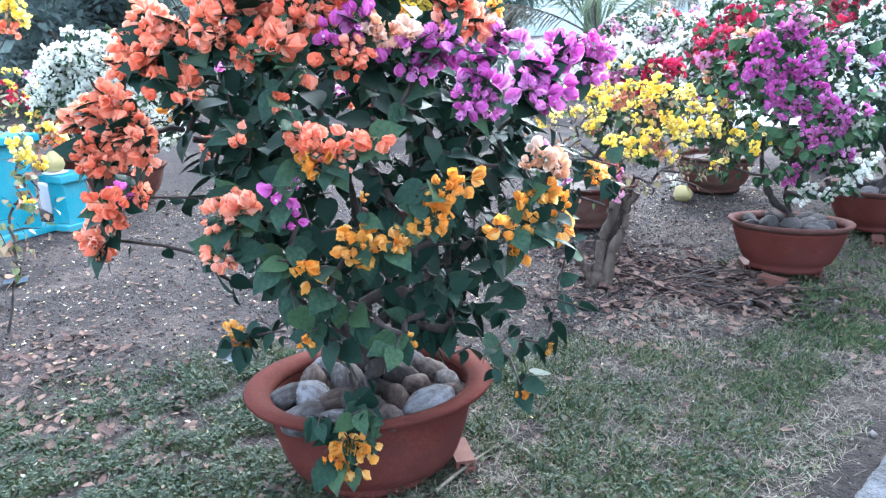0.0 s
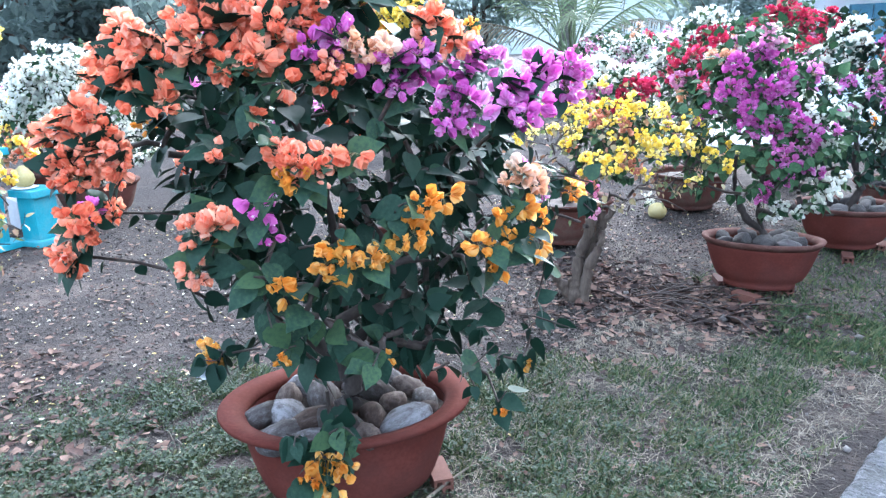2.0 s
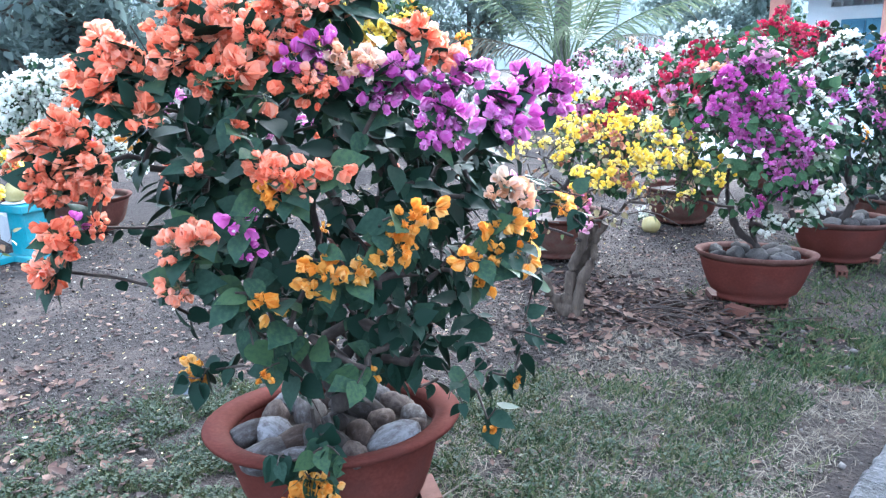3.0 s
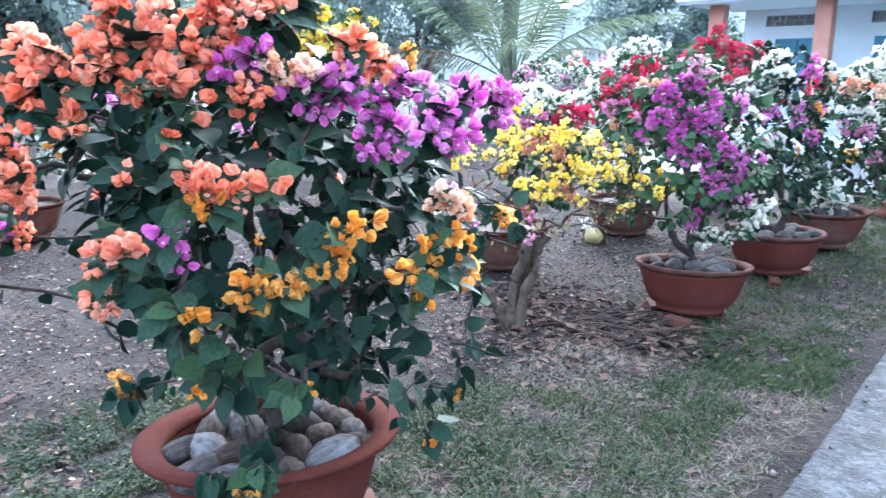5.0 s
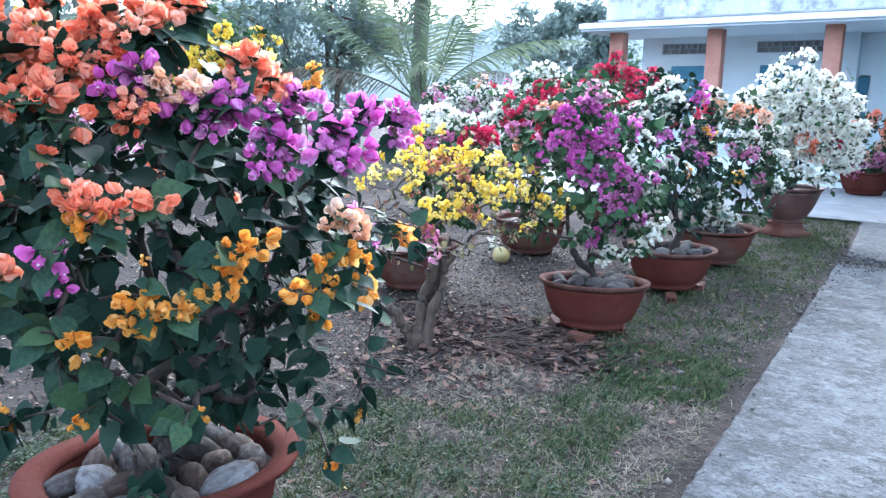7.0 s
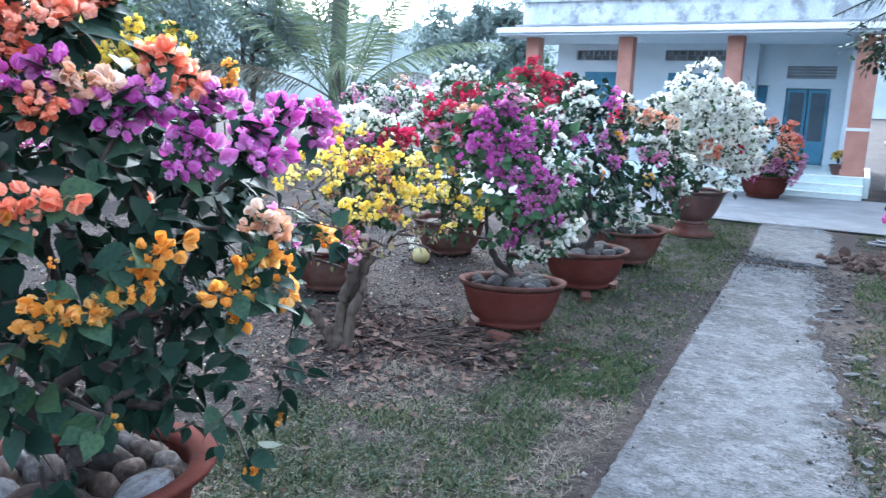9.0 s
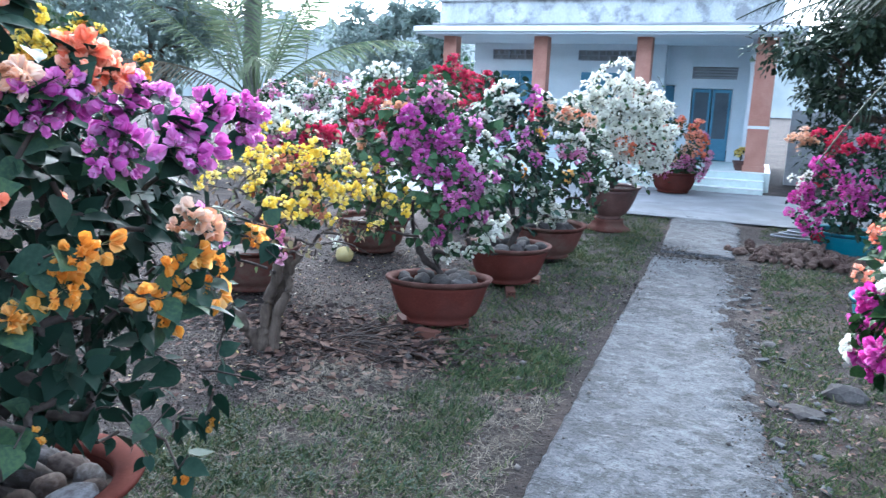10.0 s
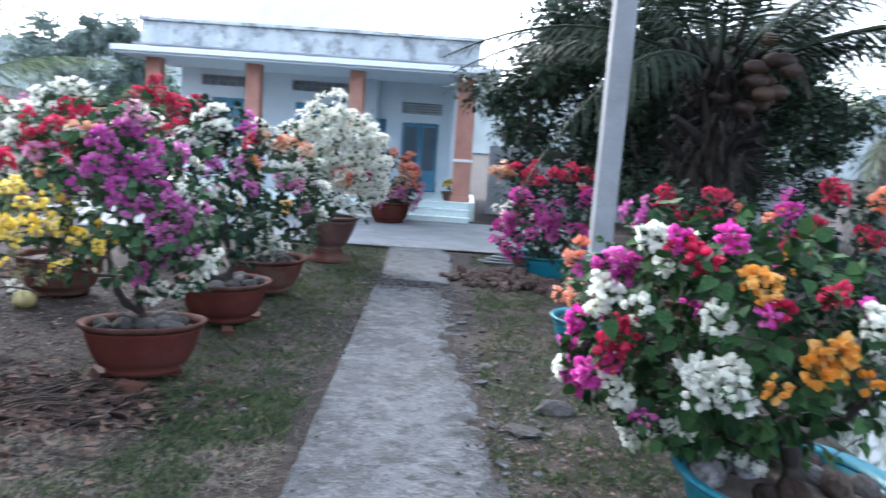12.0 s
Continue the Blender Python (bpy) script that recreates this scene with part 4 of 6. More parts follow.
MAIN.setdefault('peach', []).extend([(0.11, -0.61, 1.76, 0.05), (0.15, -0.62, 1.73, 0.04), (0.54, -0.59, 1.36, 0.05), (0.6, -0.56, 1.34, 0.03), (0.5, -0.62, 1.36, 0.02), (0.06, -0.61, 1.77, 0.03)])
MAIN.setdefault('gold', []).extend([(-0.12, -0.73, 1.42, 0.03), (-0.02, -0.73, 1.2, 0.04), (-0.05, -0.73, 1.18, 0.04), (0, -0.73, 1.17, 0.03), (0.1, -0.73, 1.19, 0.04), (0.07, -0.73, 1.18, 0.03), (0.2, -0.72, 1.24, 0.04), (0.23, -0.71, 1.33, 0.04), (0.29, -0.7, 1.34, 0.03), (-0.17, -0.71, 1.11, 0.03), (-0.45, -0.2, 0.74, 0.04), (0.11, -0.6, 0.83, 0.02), (-0, -0.74, 1.32, 0.01), (0.54, -0.6, 1.27, 0.03), (0.47, -0.63, 1.24, 0.03), (0.51, -0.6, 1.16, 0.03), (0.4, -0.66, 1.18, 0.03), (0.46, -0.61, 1.1, 0.03)])
MAIN.setdefault('gold', []).extend([(0.63, -0.53, 1.22, 0.02), (0.64, -0.5, 1.13, 0.03), (0.92, -0, 1.19, 0.04), (0.57, -0.57, 1.17, 0.02), (0.67, -0.2, 0.58, 0.02), (0.58, -0.2, 0.41, 0.02), (-0.2, -0.6, 0.86, 0.02), (-0.09, -0.6, 0.46, 0.05), (-0.04, -0.6, 0.48, 0.04), (-0.13, -0.6, 0.42, 0.04), (-0.08, -0.6, 0.4, 0.03), (-0.17, -0.6, 0.42, 0.02)])

STUMP = dict(x=-2.77, y=4.1, yaw=36.7, crown=(0.27, 1.07, 0.66, 0.56, 0.39))
STUMP.setdefault('yellow', []).extend([(-0.16, -0.16, 1.34, 0.11), (0.03, -0.38, 1.29, 0.12), (0.3, -0.39, 1.33, 0.14), (0.4, -0.46, 1.23, 0.12), (0.2, -0.5, 1.13, 0.12), (0.54, -0.39, 1.26, 0.12), (0.76, -0.34, 1.04, 0.11), (0.98, 0, 1.06, 0.09), (0.54, -0.47, 1.06, 0.09), (0.3, -0.49, 0.96, 0.1), (0.49, -0.48, 1.01, 0.09), (0.09, -0.47, 1.2, 0.09), (0.7, -0.31, 0.89, 0.05), (0.38, -0.25, 1.4, 0.09), (0.13, -0.28, 1.39, 0.11)])
STUMP.setdefault('rust', []).extend([(0.2, -0.42, 1.29, 0.09), (0.33, -0.5, 1.17, 0.09), (0.13, -0.5, 1.03, 0.07), (0.06, -0.45, 0.92, 0.05)])
STUMP.setdefault('pink', []).extend([(0.08, -0.45, 0.92, 0.05), (0.16, -0.3, 0.76, 0.05)])

POT1 = dict(x=-1.87, y=5.09, yaw=22.6, crown=(-0.15, 1.15, 0.54, 0.45, 0.6))
POT1.setdefault('purple', []).extend([(-0.19, -0.33, 1.5, 0.12), (-0.05, -0.3, 1.55, 0.14), (-0.26, -0.33, 1.48, 0.1), (-0.15, -0.36, 1.39, 0.13), (0, -0.36, 1.28, 0.13), (0.12, -0.32, 1.21, 0.12), (0.2, -0.25, 1.05, 0.12), (0.26, -0.12, 0.96, 0.08), (0.06, -0.3, 0.94, 0.1), (0.16, -0.3, 1.13, 0.1), (-0.07, -0.38, 1.24, 0.1), (-0.29, -0.35, 1.35, 0.08), (0.1, -0.27, 1.5, 0.1), (0.01, -0.14, 0.71, 0.06)])
POT1.setdefault('pink', []).extend([(-0.51, -0.11, 1.56, 0.1), (-0.38, -0.28, 1.49, 0.08), (-0.09, -0.22, 1.68, 0.1)])
POT1.setdefault('white', []).extend([(0.17, -0.1, 0.63, 0.11), (0.29, -0.1, 0.7, 0.1), (0.2, -0.26, 1.35, 0.08), (0.33, -0.1, 0.84, 0.1), (0.32, -0.1, 0.98, 0.1), (0.36, -0.05, 1.15, 0.1)])
POT1.setdefault('red', []).extend([(-0.47, -0, 1.73, 0.08), (-0.57, 0, 1.63, 0.1), (-0.66, 0, 1.53, 0.06)])
POT1.setdefault('peach', []).extend([(-0.39, -0.17, 1.64, 0.08)])

POT2 = dict(x=-1.81, y=6.59, yaw=17.3, crown=(-0.09, 1.17, 0.42, 0.35, 0.68))
POT2.setdefault('white', []).extend([(-0.18, -0.15, 1.76, 0.15), (-0.11, -0.24, 1.62, 0.15), (-0.05, -0.16, 1.76, 0.13), (-0.24, -0.21, 1.62, 0.13), (-0.15, -0.32, 1.07, 0.12), (-0.07, -0.32, 1.17, 0.07), (-0.19, -0.3, 0.97, 0.07)])
POT2.setdefault('purple', []).extend([(0.08, -0.1, 1.76, 0.11), (0.09, -0.27, 1.4, 0.09), (-0.09, -0.33, 1.19, 0.08), (-0.13, -0.31, 1.37, 0.07), (0.19, -0.24, 1.22, 0.06)])
POT2.setdefault('red', []).extend([(-0.34, -0.08, 1.68, 0.13)])
POT2.setdefault('gold', []).extend([(0.21, -0.18, 1.44, 0.04)])

POT3 = dict(x=-1.8, y=8, yaw=14.2, crown=(0.07, 1.07, 0.5, 0.42, 0.66))
POT3.setdefault('peach', []).extend([(-0.04, -0.16, 1.65, 0.11), (0.17, -0.27, 1.53, 0.11), (0.33, -0.22, 1.5, 0.09)])
POT3.setdefault('orange', []).extend([(0.27, -0.22, 1.55, 0.09), (0.12, -0.23, 1.6, 0.07)])
POT3.setdefault('pink', []).extend([(0.28, -0.35, 1.19, 0.09), (0.13, -0.38, 1.21, 0.07), (0.35, -0.32, 0.97, 0.06)])
POT3.setdefault('white', []).extend([(-0.11, -0.3, 0.72, 0.15), (0.1, -0.3, 0.65, 0.13), (-0.05, -0.19, 0.51, 0.12), (0.21, -0.2, 0.53, 0.11), (0.14, -0.34, 1.37, 0.12), (0.29, -0.33, 1.29, 0.09), (-0.14, -0.08, 1.65, 0.12), (0.49, -0.17, 0.85, 0.12), (0.5, -0.18, 1.18, 0.09)])
POT3.setdefault('gold', []).extend([(0.17, -0.38, 0.97, 0.05), (-0.12, -0.31, 1.39, 0.05)])

POT4 = dict(x=-1.57, y=10.4, yaw=9.8, crown=(0.06, 1.22, 0.74, 0.63, 0.9))
POT4.setdefault('white', []).extend([(-0.04, -0.35, 1.93, 0.27), (-0.23, -0.43, 1.71, 0.3), (0.12, -0.49, 1.69, 0.3), (0.33, -0.45, 1.7, 0.23), (-0.43, -0.39, 1.52, 0.27), (0.01, -0.57, 1.4, 0.3), (0.29, -0.55, 1.35, 0.26), (0.48, -0.45, 1.49, 0.23), (-0.11, -0.57, 1.18, 0.23), (0.45, -0.49, 1.14, 0.19), (0.18, -0.55, 0.98, 0.19), (0.6, -0.38, 1.03, 0.15), (0.34, -0.48, 0.84, 0.15), (-0.56, -0.15, 1.66, 0.16)])
POT4.setdefault('orange', []).extend([(0.11, -0.58, 1.23, 0.12)])
POT4.setdefault('red', []).extend([(0.41, -0.51, 1.17, 0.07), (-0.32, -0.5, 1.17, 0.06)])

POT5 = dict(x=-1.2, y=15.3, yaw=5.3, crown=(0.06, 0.82, 0.58, 0.49, 0.61))
POT5.setdefault('orange', []).extend([(-0.14, -0.3, 1.23, 0.16), (0.25, -0.25, 1.3, 0.18), (0.46, -0.26, 1.1, 0.16), (0.04, -0.25, 1.34, 0.14), (0.38, -0.37, 0.95, 0.14)])
POT5.setdefault('peach', []).extend([(-0.33, -0.29, 1.06, 0.16), (0.19, -0.44, 0.89, 0.16), (-0.05, -0.45, 0.82, 0.11)])
POT5.setdefault('pink', []).extend([(-0.17, -0.36, 0.54, 0.16), (0.42, -0.31, 0.58, 0.2), (0.12, -0.43, 0.62, 0.14), (0.04, -0.33, 0.39, 0.14)])
POT5.setdefault('red', []).extend([(0.34, 0, 1.4, 0.09)])

POT7 = dict(x=-3.6, y=7.3, yaw=27.9, crown=(0.26, 1.47, 0.79, 0.67, 0.53))
POT7.setdefault('white', []).extend([(-0.06, -0.33, 1.86, 0.18), (0.17, -0.4, 1.87, 0.18), (-0.23, -0.4, 1.71, 0.15), (0.23, -0.59, 1.62, 0.11), (-0.11, -0.54, 1.55, 0.12), (-0.34, -0.4, 1.54, 0.12), (-0.46, -0.26, 1.42, 0.12)])
POT7.setdefault('peach', []).extend([(0.34, -0.53, 1.73, 0.1), (0.12, -0.59, 1.61, 0.11), (-0.16, -0.52, 1.41, 0.1)])
POT7.setdefault('red', []).extend([(0.06, -0.54, 1.7, 0.13), (0.23, -0.52, 1.76, 0.1), (0.07, -0.6, 1.5, 0.11), (-0.22, -0.5, 1.46, 0.09)])
POT7.setdefault('pink', []).extend([(0.4, -0.58, 1.62, 0.14), (0.57, -0.47, 1.74, 0.12)])

REDTOP = dict(x=-3.53, y=9.48, yaw=19.7, crown=(0, 1.62, 0.64, 0.54, 0.61))
REDTOP.setdefault('red', []).extend([(-0.04, -0.33, 2.07, 0.16), (-0.24, -0.4, 1.89, 0.18), (0.05, -0.44, 1.89, 0.21), (0.4, -0.28, 1.94, 0.13), (0.27, -0.44, 1.76, 0.18), (-0.35, -0.4, 1.78, 0.15), (-0.09, -0.47, 1.78, 0.18)])
REDTOP.setdefault('white', []).extend([(0.52, -0.28, 1.7, 0.16), (0.65, -0, 1.56, 0.15)])
REDTOP.setdefault('pink', []).extend([(0.2, -0.47, 1.62, 0.13)])

POT6 = dict(x=-3.74, y=5.35, yaw=37, crown=(0.38, 1.06, 0.44, 0.37, 0.49))
POT6.setdefault('red', []).extend([(0.5, -0.25, 1.38, 0.11), (0.62, -0.16, 1.4, 0.07), (0.35, -0.31, 1.29, 0.07)])
POT6.setdefault('white', []).extend([(0.22, -0.09, 1.51, 0.12), (0.13, -0.14, 1.41, 0.1), (0.41, -0.17, 1.49, 0.1)])
POT6.setdefault('pink', []).extend([(0.22, -0.26, 1.33, 0.1)])
POT6.setdefault('gold', []).extend([(0.26, -0.32, 1.2, 0.07)])

FARPINK = dict(x=-6.62, y=10.47, yaw=35.5, crown=(0, 1.44, 0.73, 0.62, 0.59))
FARPINK.setdefault('white', []).extend([(-0.03, -0.52, 1.67, 0.2), (0.32, -0.49, 1.6, 0.23), (-0.46, -0.43, 1.36, 0.23), (-0.2, -0.55, 1.5, 0.16)])
FARPINK.setdefault('pink', []).extend([(-0.38, -0.48, 1.53, 0.2), (0.1, -0.56, 1.46, 0.2), (-0.29, -0.5, 1.28, 0.16)])
FARPINK.setdefault('peach', []).extend([(0.33, -0.3, 1.86, 0.13)])
FARPINK.setdefault('red', []).extend([(0.47, -0.29, 1.78, 0.13)])

LEFTWHITE = dict(x=-8.3, y=2.9, yaw=71.9, crown=(-0.03, 1.16, 0.73, 0.62, 0.7))
LEFTWHITE.setdefault('white', []).extend([(-0.25, -0.35, 1.67, 0.23), (-0.11, -0.46, 1.56, 0.29), (-0.43, -0.38, 1.52, 0.26), (-0.35, -0.49, 1.35, 0.29), (0.01, -0.55, 1.33, 0.26), (-0.56, -0.36, 1.36, 0.2), (0.18, -0.52, 1.38, 0.22), (-0.18, -0.56, 1.12, 0.26), (0.19, -0.54, 1.09, 0.22), (0.47, -0.39, 1, 0.2), (0.39, -0.46, 1.25, 0.19), (-0.01, -0, 0.31, 0.14), (0.51, -0.14, 0.72, 0.13), (-0.6, -0.36, 1.13, 0.16)])

BACKYEL = dict(x=-4.46, y=3.82, yaw=50.6, crown=(0, 1.94, 0.53, 0.45, 0.37))
BACKYEL.setdefault('yellow', []).extend([(-0.23, -0.38, 1.96, 0.13), (-0.03, -0.41, 1.98, 0.13), (0.12, -0.39, 2.03, 0.13), (0.27, -0.36, 1.97, 0.12), (0.48, -0, 2.11, 0.04), (0.19, -0.39, 1.93, 0.11), (0.39, -0.28, 1.9, 0.06), (0.35, -0.31, 1.96, 0.06), (0.05, -0.38, 2.08, 0.09), (-0.11, -0.37, 2.08, 0.09), (-1.19, -0, 2.17, 0.11), (-0.31, -0.32, 1.85, 0.09)])
BACKYEL.setdefault('gold', []).extend([(0.73, -0, 1.82, 0.1), (0.7, -0, 1.76, 0.08), (0.08, -0.41, 1.89, 0.05)])

LEFTTWIG = dict(x=-4.9, y=0, yaw=91.3, crown=(1, 0.99, 0.31, 0.26, 0.54))
LEFTTWIG.setdefault('yellow', []).extend([(1.14, -0.21, 1.14, 0.07), (1.21, -0.18, 1.07, 0.04), (1.15, -0.18, 1.24, 0.03), (1.39, 0, 1.21, 0.05), (1.25, -0, 1.91, 0.07), (1.29, 0, 1.98, 0.05), (1.35, 0, 1.25, 0.03), (1.11, -0.22, 0.85, 0.02)])
LEFTTWIG.setdefault('orange', []).extend([(1.37, 0, 1.16, 0.05), (1.23, 0, 1.83, 0.05)])

RIGHT = dict(x=1.75, y=3.5, yaw=-24.6, crown=(-0.41, 0.95, 0.73, 0.62, 0.55))
RIGHT.setdefault('white', []).extend([(-0.37, -0.56, 0.83, 0.12), (-0.43, -0.56, 0.84, 0.06), (-0.31, -0.55, 0.85, 0.07), (-0.66, -0, 0.42, 0.1), (-0.53, -0.39, 0.57, 0.06), (-0.76, -0, 0.38, 0.06), (-0.9, -0.38, 1.13, 0.09), (-0.85, -0.4, 1.16, 0.06), (-0.71, -0.33, 1.35, 0.07), (-0.63, -0.42, 1.28, 0.06), (-0.71, -0.5, 1.09, 0.05), (-0.39, -0.55, 1.09, 0.05), (-0.41, -0.54, 1.13, 0.04), (-0.78, -0.45, 0.77, 0.06), (-0.75, -0.42, 0.69, 0.05), (-1.12, 0, 0.64, 0.05), (-0.32, 0, 0.39, 0.1), (-0.39, -0, 0.39, 0.07), (-0.24, -0, 0.41, 0.07), (0.15, -0.33, 1.1, 0.09)])
RIGHT.setdefault('red', []).extend([(-0.76, -0.5, 0.95, 0.07), (-0.81, -0.47, 0.87, 0.05), (-0.57, -0.38, 1.34, 0.06), (-0.5, -0.43, 1.31, 0.05), (-0.72, -0.52, 0.99, 0.05), (-0, -0.38, 1.23, 0.05), (-0.19, -0.5, 1.16, 0.04)])
RIGHT.setdefault('magenta', []).extend([(-0.84, -0.36, 1.22, 0.09), (-0.96, -0.37, 0.95, 0.06), (-1.03, 0, 0.61, 0.08), (-1.1, -0, 0.76, 0.06), (-0.86, -0.4, 0.76, 0.06), (-0.38, -0.35, 1.39, 0.06), (-0.22, -0.52, 1.14, 0.04), (-0.6, -0.35, 1.36, 0.05), (-0.65, -0.41, 0.62, 0.04), (-0.78, -0.48, 0.85, 0.04)])
RIGHT.setdefault('gold', []).extend([(-0.28, -0.44, 1.29, 0.06), (-0.24, -0.47, 1.24, 0.06), (-0.26, -0.46, 1.26, 0.05), (0.01, -0.47, 1, 0.08), (-0.03, -0.49, 0.96, 0.05), (0.04, -0.44, 1.02, 0.05), (-0.16, -0.53, 0.87, 0.04), (0.15, -0.36, 0.91, 0.03)])

BLUEPOT = dict(x=1.35, y=6.5, yaw=-10.2, crown=(-0.09, 0.67, 0.24, 0.21, 0.33))
BLUEPOT.setdefault('orange', []).extend([(-0.17, -0.11, 0.92, 0.12), (-0.25, -0.13, 0.56, 0.1), (-0.18, -0.16, 0.55, 0.09), (-0.05, -0.12, 0.41, 0.07)])
BLUEPOT.setdefault('magenta', []).extend([(-0.13, -0.18, 0.75, 0.06)])

RIGHTBACK = dict(x=1.31, y=10.03, yaw=-10.4, crown=(0, 0.77, 0.67, 0.57, 0.69))
RIGHTBACK.setdefault('magenta', []).extend([(-0.42, -0.4, 0.61, 0.18), (-0.33, -0.37, 0.41, 0.15), (-0.41, -0.42, 0.82, 0.13), (0.1, -0.51, 0.91, 0.18), (0, -0.53, 0.77, 0.18), (0.24, -0.49, 0.76, 0.16), (-0.25, -0.43, 1.07, 0.13), (0.46, -0.38, 0.74, 0.15), (0.53, -0.22, 1.09, 0.13)])
RIGHTBACK.setdefault('red', []).extend([(-0.35, -0.11, 1.35, 0.15), (0.03, -0.29, 1.35, 0.13), (0.46, 0, 1.37, 0.17), (0.22, -0.07, 1.42, 0.11), (-0.19, -0, 1.49, 0.11), (-0.26, -0.31, 0.28, 0.07)])
RIGHTBACK.setdefault('peach', []).extend([(-0.62, -0, 1.36, 0.17), (-0.51, -0, 1.3, 0.11)])
RIGHTBACK.setdefault('white', []).extend([(-0.59, -0.26, 0.82, 0.11), (-0.46, -0.36, 0.94, 0.09)])

REDRIGHT = dict(x=2.45, y=7.76, yaw=-23.1, crown=(0, 1.05, 0.59, 0.5, 0.45))
REDRIGHT.setdefault('red', []).extend([(-0.25, -0.25, 1.37, 0.12), (-0.14, -0.39, 1.25, 0.1), (0.24, -0.36, 1.26, 0.14), (0.3, -0.28, 1.32, 0.1), (-0.3, -0.39, 1.02, 0.09), (0.01, -0.44, 1.16, 0.07)])
REDRIGHT.setdefault('purple', []).extend([(-0.4, -0.32, 1.14, 0.16), (-0.55, -0.12, 1.14, 0.09)])
REDRIGHT.setdefault('orange', []).extend([(-0.06, -0.46, 1.05, 0.1)])
REDRIGHT.setdefault('pink', []).extend([(0.37, -0.36, 1.03, 0.12), (0.52, -0.2, 0.96, 0.11)])

FARRIGHT = dict(x=3.37, y=6.69, yaw=-31.6, crown=(0, 1.06, 0.65, 0.56, 0.6))
FARRIGHT.setdefault('red', []).extend([(-0.11, -0.27, 1.56, 0.12), (-0.02, -0.32, 1.52, 0.08), (-0.16, -0.49, 1.13, 0.13), (0.31, -0.44, 1.18, 0.1)])
FARRIGHT.setdefault('orange', []).extend([(-0.45, -0.33, 1.27, 0.1), (0.3, -0.25, 1.51, 0.11)])
FARRIGHT.setdefault('magenta', []).extend([(-0.3, -0.43, 1.24, 0.13), (-0.35, -0.42, 1.21, 0.09)])


# ---- the big potted plant ----
pot((-2.02, 1.62, 0.0), 0.5, 0.27, 0.42, "large red-brown clay bowl pot with wide flared rim", TERRACOTTA, TERRACOTTA, 0.085, 0.06, oval=0.78, yaw=56, bulge=0.42)
heap((-2.02, 1.62, 0.05), 0.35, 0.285, 26, 0.082, (HUSK, HUSK_BROWN), "coconut_husk", "weathered grey coconut husk lying in the clay pot", "coconut husk", "husks in the pot", 3, 0.1, 0.78, 56)
plant(MAIN, "large bougainvillea with orange, violet and golden flowers",
      [([(0, 0, 0.0), (0.03, 0, 0.12), (-0.02, 0.02, 0.25)], 0.05, 0.035), ([(-0.02, 0.02, 0.2), (-0.15, -0.02, 0.36), (-0.24, 0, 0.6), (-0.26, 0.0, 0.85)], 0.028, 0.014),
       ([(-0.01, 0.02, 0.22), (0.12, -0.04, 0.38), (0.2, -0.02, 0.6), (0.22, 0.05, 0.9)], 0.026, 0.013), ([(0, 0.02, 0.22), (0.02, 0.1, 0.5), (-0.03, 0.12, 0.9)], 0.024, 0.012)],
      0.05, LEAF, 0.078, 2, 760, 300, ("orange", "purple", "peach", "gold"), 0.0335, seed=11, base_z=0.36, back=0.3, spread=0.92, split=0.04, density=1.0, trim=0.85, tight=0.75, tip=0.0026, left=0.5)

# ---- shrub with the old trunk in the ground ----
plant(STUMP, "yellow bougainvillea with a thick old forked trunk in soil",
      [([(0.04, 0, -0.05), (0.03, -0.01, 0.05), (0.05, 0.0, 0.18), (0.06, 0.03, 0.32), (0.12, 0.03, 0.46), (0.15, 0, 0.63)], 0.06, 0.028),
       ([(0.08, -0.02, -0.05), (0.11, -0.05, 0.12), (0.12, -0.06, 0.26), (0.2, -0.02, 0.4), (0.21, 0.04, 0.52), (0.28, 0.03, 0.66)], 0.044, 0.023),
       ([(0.02, 0.03, -0.05), (0.1, 0.06, 0.2), (0.13, 0.07, 0.36), (0.2, 0.05, 0.5), (0.2, 0.05, 0.64)], 0.046, 0.024),
       ([(0.0, 0, 0.02), (-0.06, -0.02, 0.13), (-0.11, -0.04, 0.25), (-0.2, -0.03, 0.31), (-0.33, -0.02, 0.4)], 0.042, 0.02)],
      0.06, LEAF_PALE, 0.036, 1, 240, 100, ("yellow", "rust", "pink"), 0.026, seed=21, back=0.3, bark=BARK, split=0.036, density=0.52, tight=1.6, spread=1.2)

# ---- the row of pots along the path ----
for at, seed, oval in (((-1.87, 5.09, 0.07), 31, 0.62), ((-1.81, 6.59, 0.07), 32, 0.85)):
    pot(at, 0.4, 0.24, 0.35, "red-brown clay bowl pot with a pale worn lip, set on bricks", TERRACOTTA, TERRA_LIP, 0.035, 0.05, "pots along the path", True, "pale scuffed clay lip", oval, 22)
    heap(at, 0.31, 0.292, 10, 0.066, (STONE,), "pot_stone", "rounded grey stone on the soil of a pot", "stone", "stones in pots", seed, oval=oval, yaw=22)
pot((-1.8, 8.0, 0.05), 0.42, 0.24, 0.36, "dark brown clay bowl pot in the grass by the path", TERRA_OLD, TERRA_OLD, 0.04, 0.05, "pots along the path")
heap((-1.8, 8.0, 0.05), 0.32, 0.31, 11, 0.065, (STONE,), "pot_stone", "rounded grey stone on the soil of a pot", "stone", "stones in pots", 33)
pot((-1.57, 10.4, 0.16), 0.42, 0.17, 0.46, "dark glazed clay pot tapering to a narrow foot", CLAY_DARK, CLAY_DARK, 0.04, 0.05, "pots along the path")
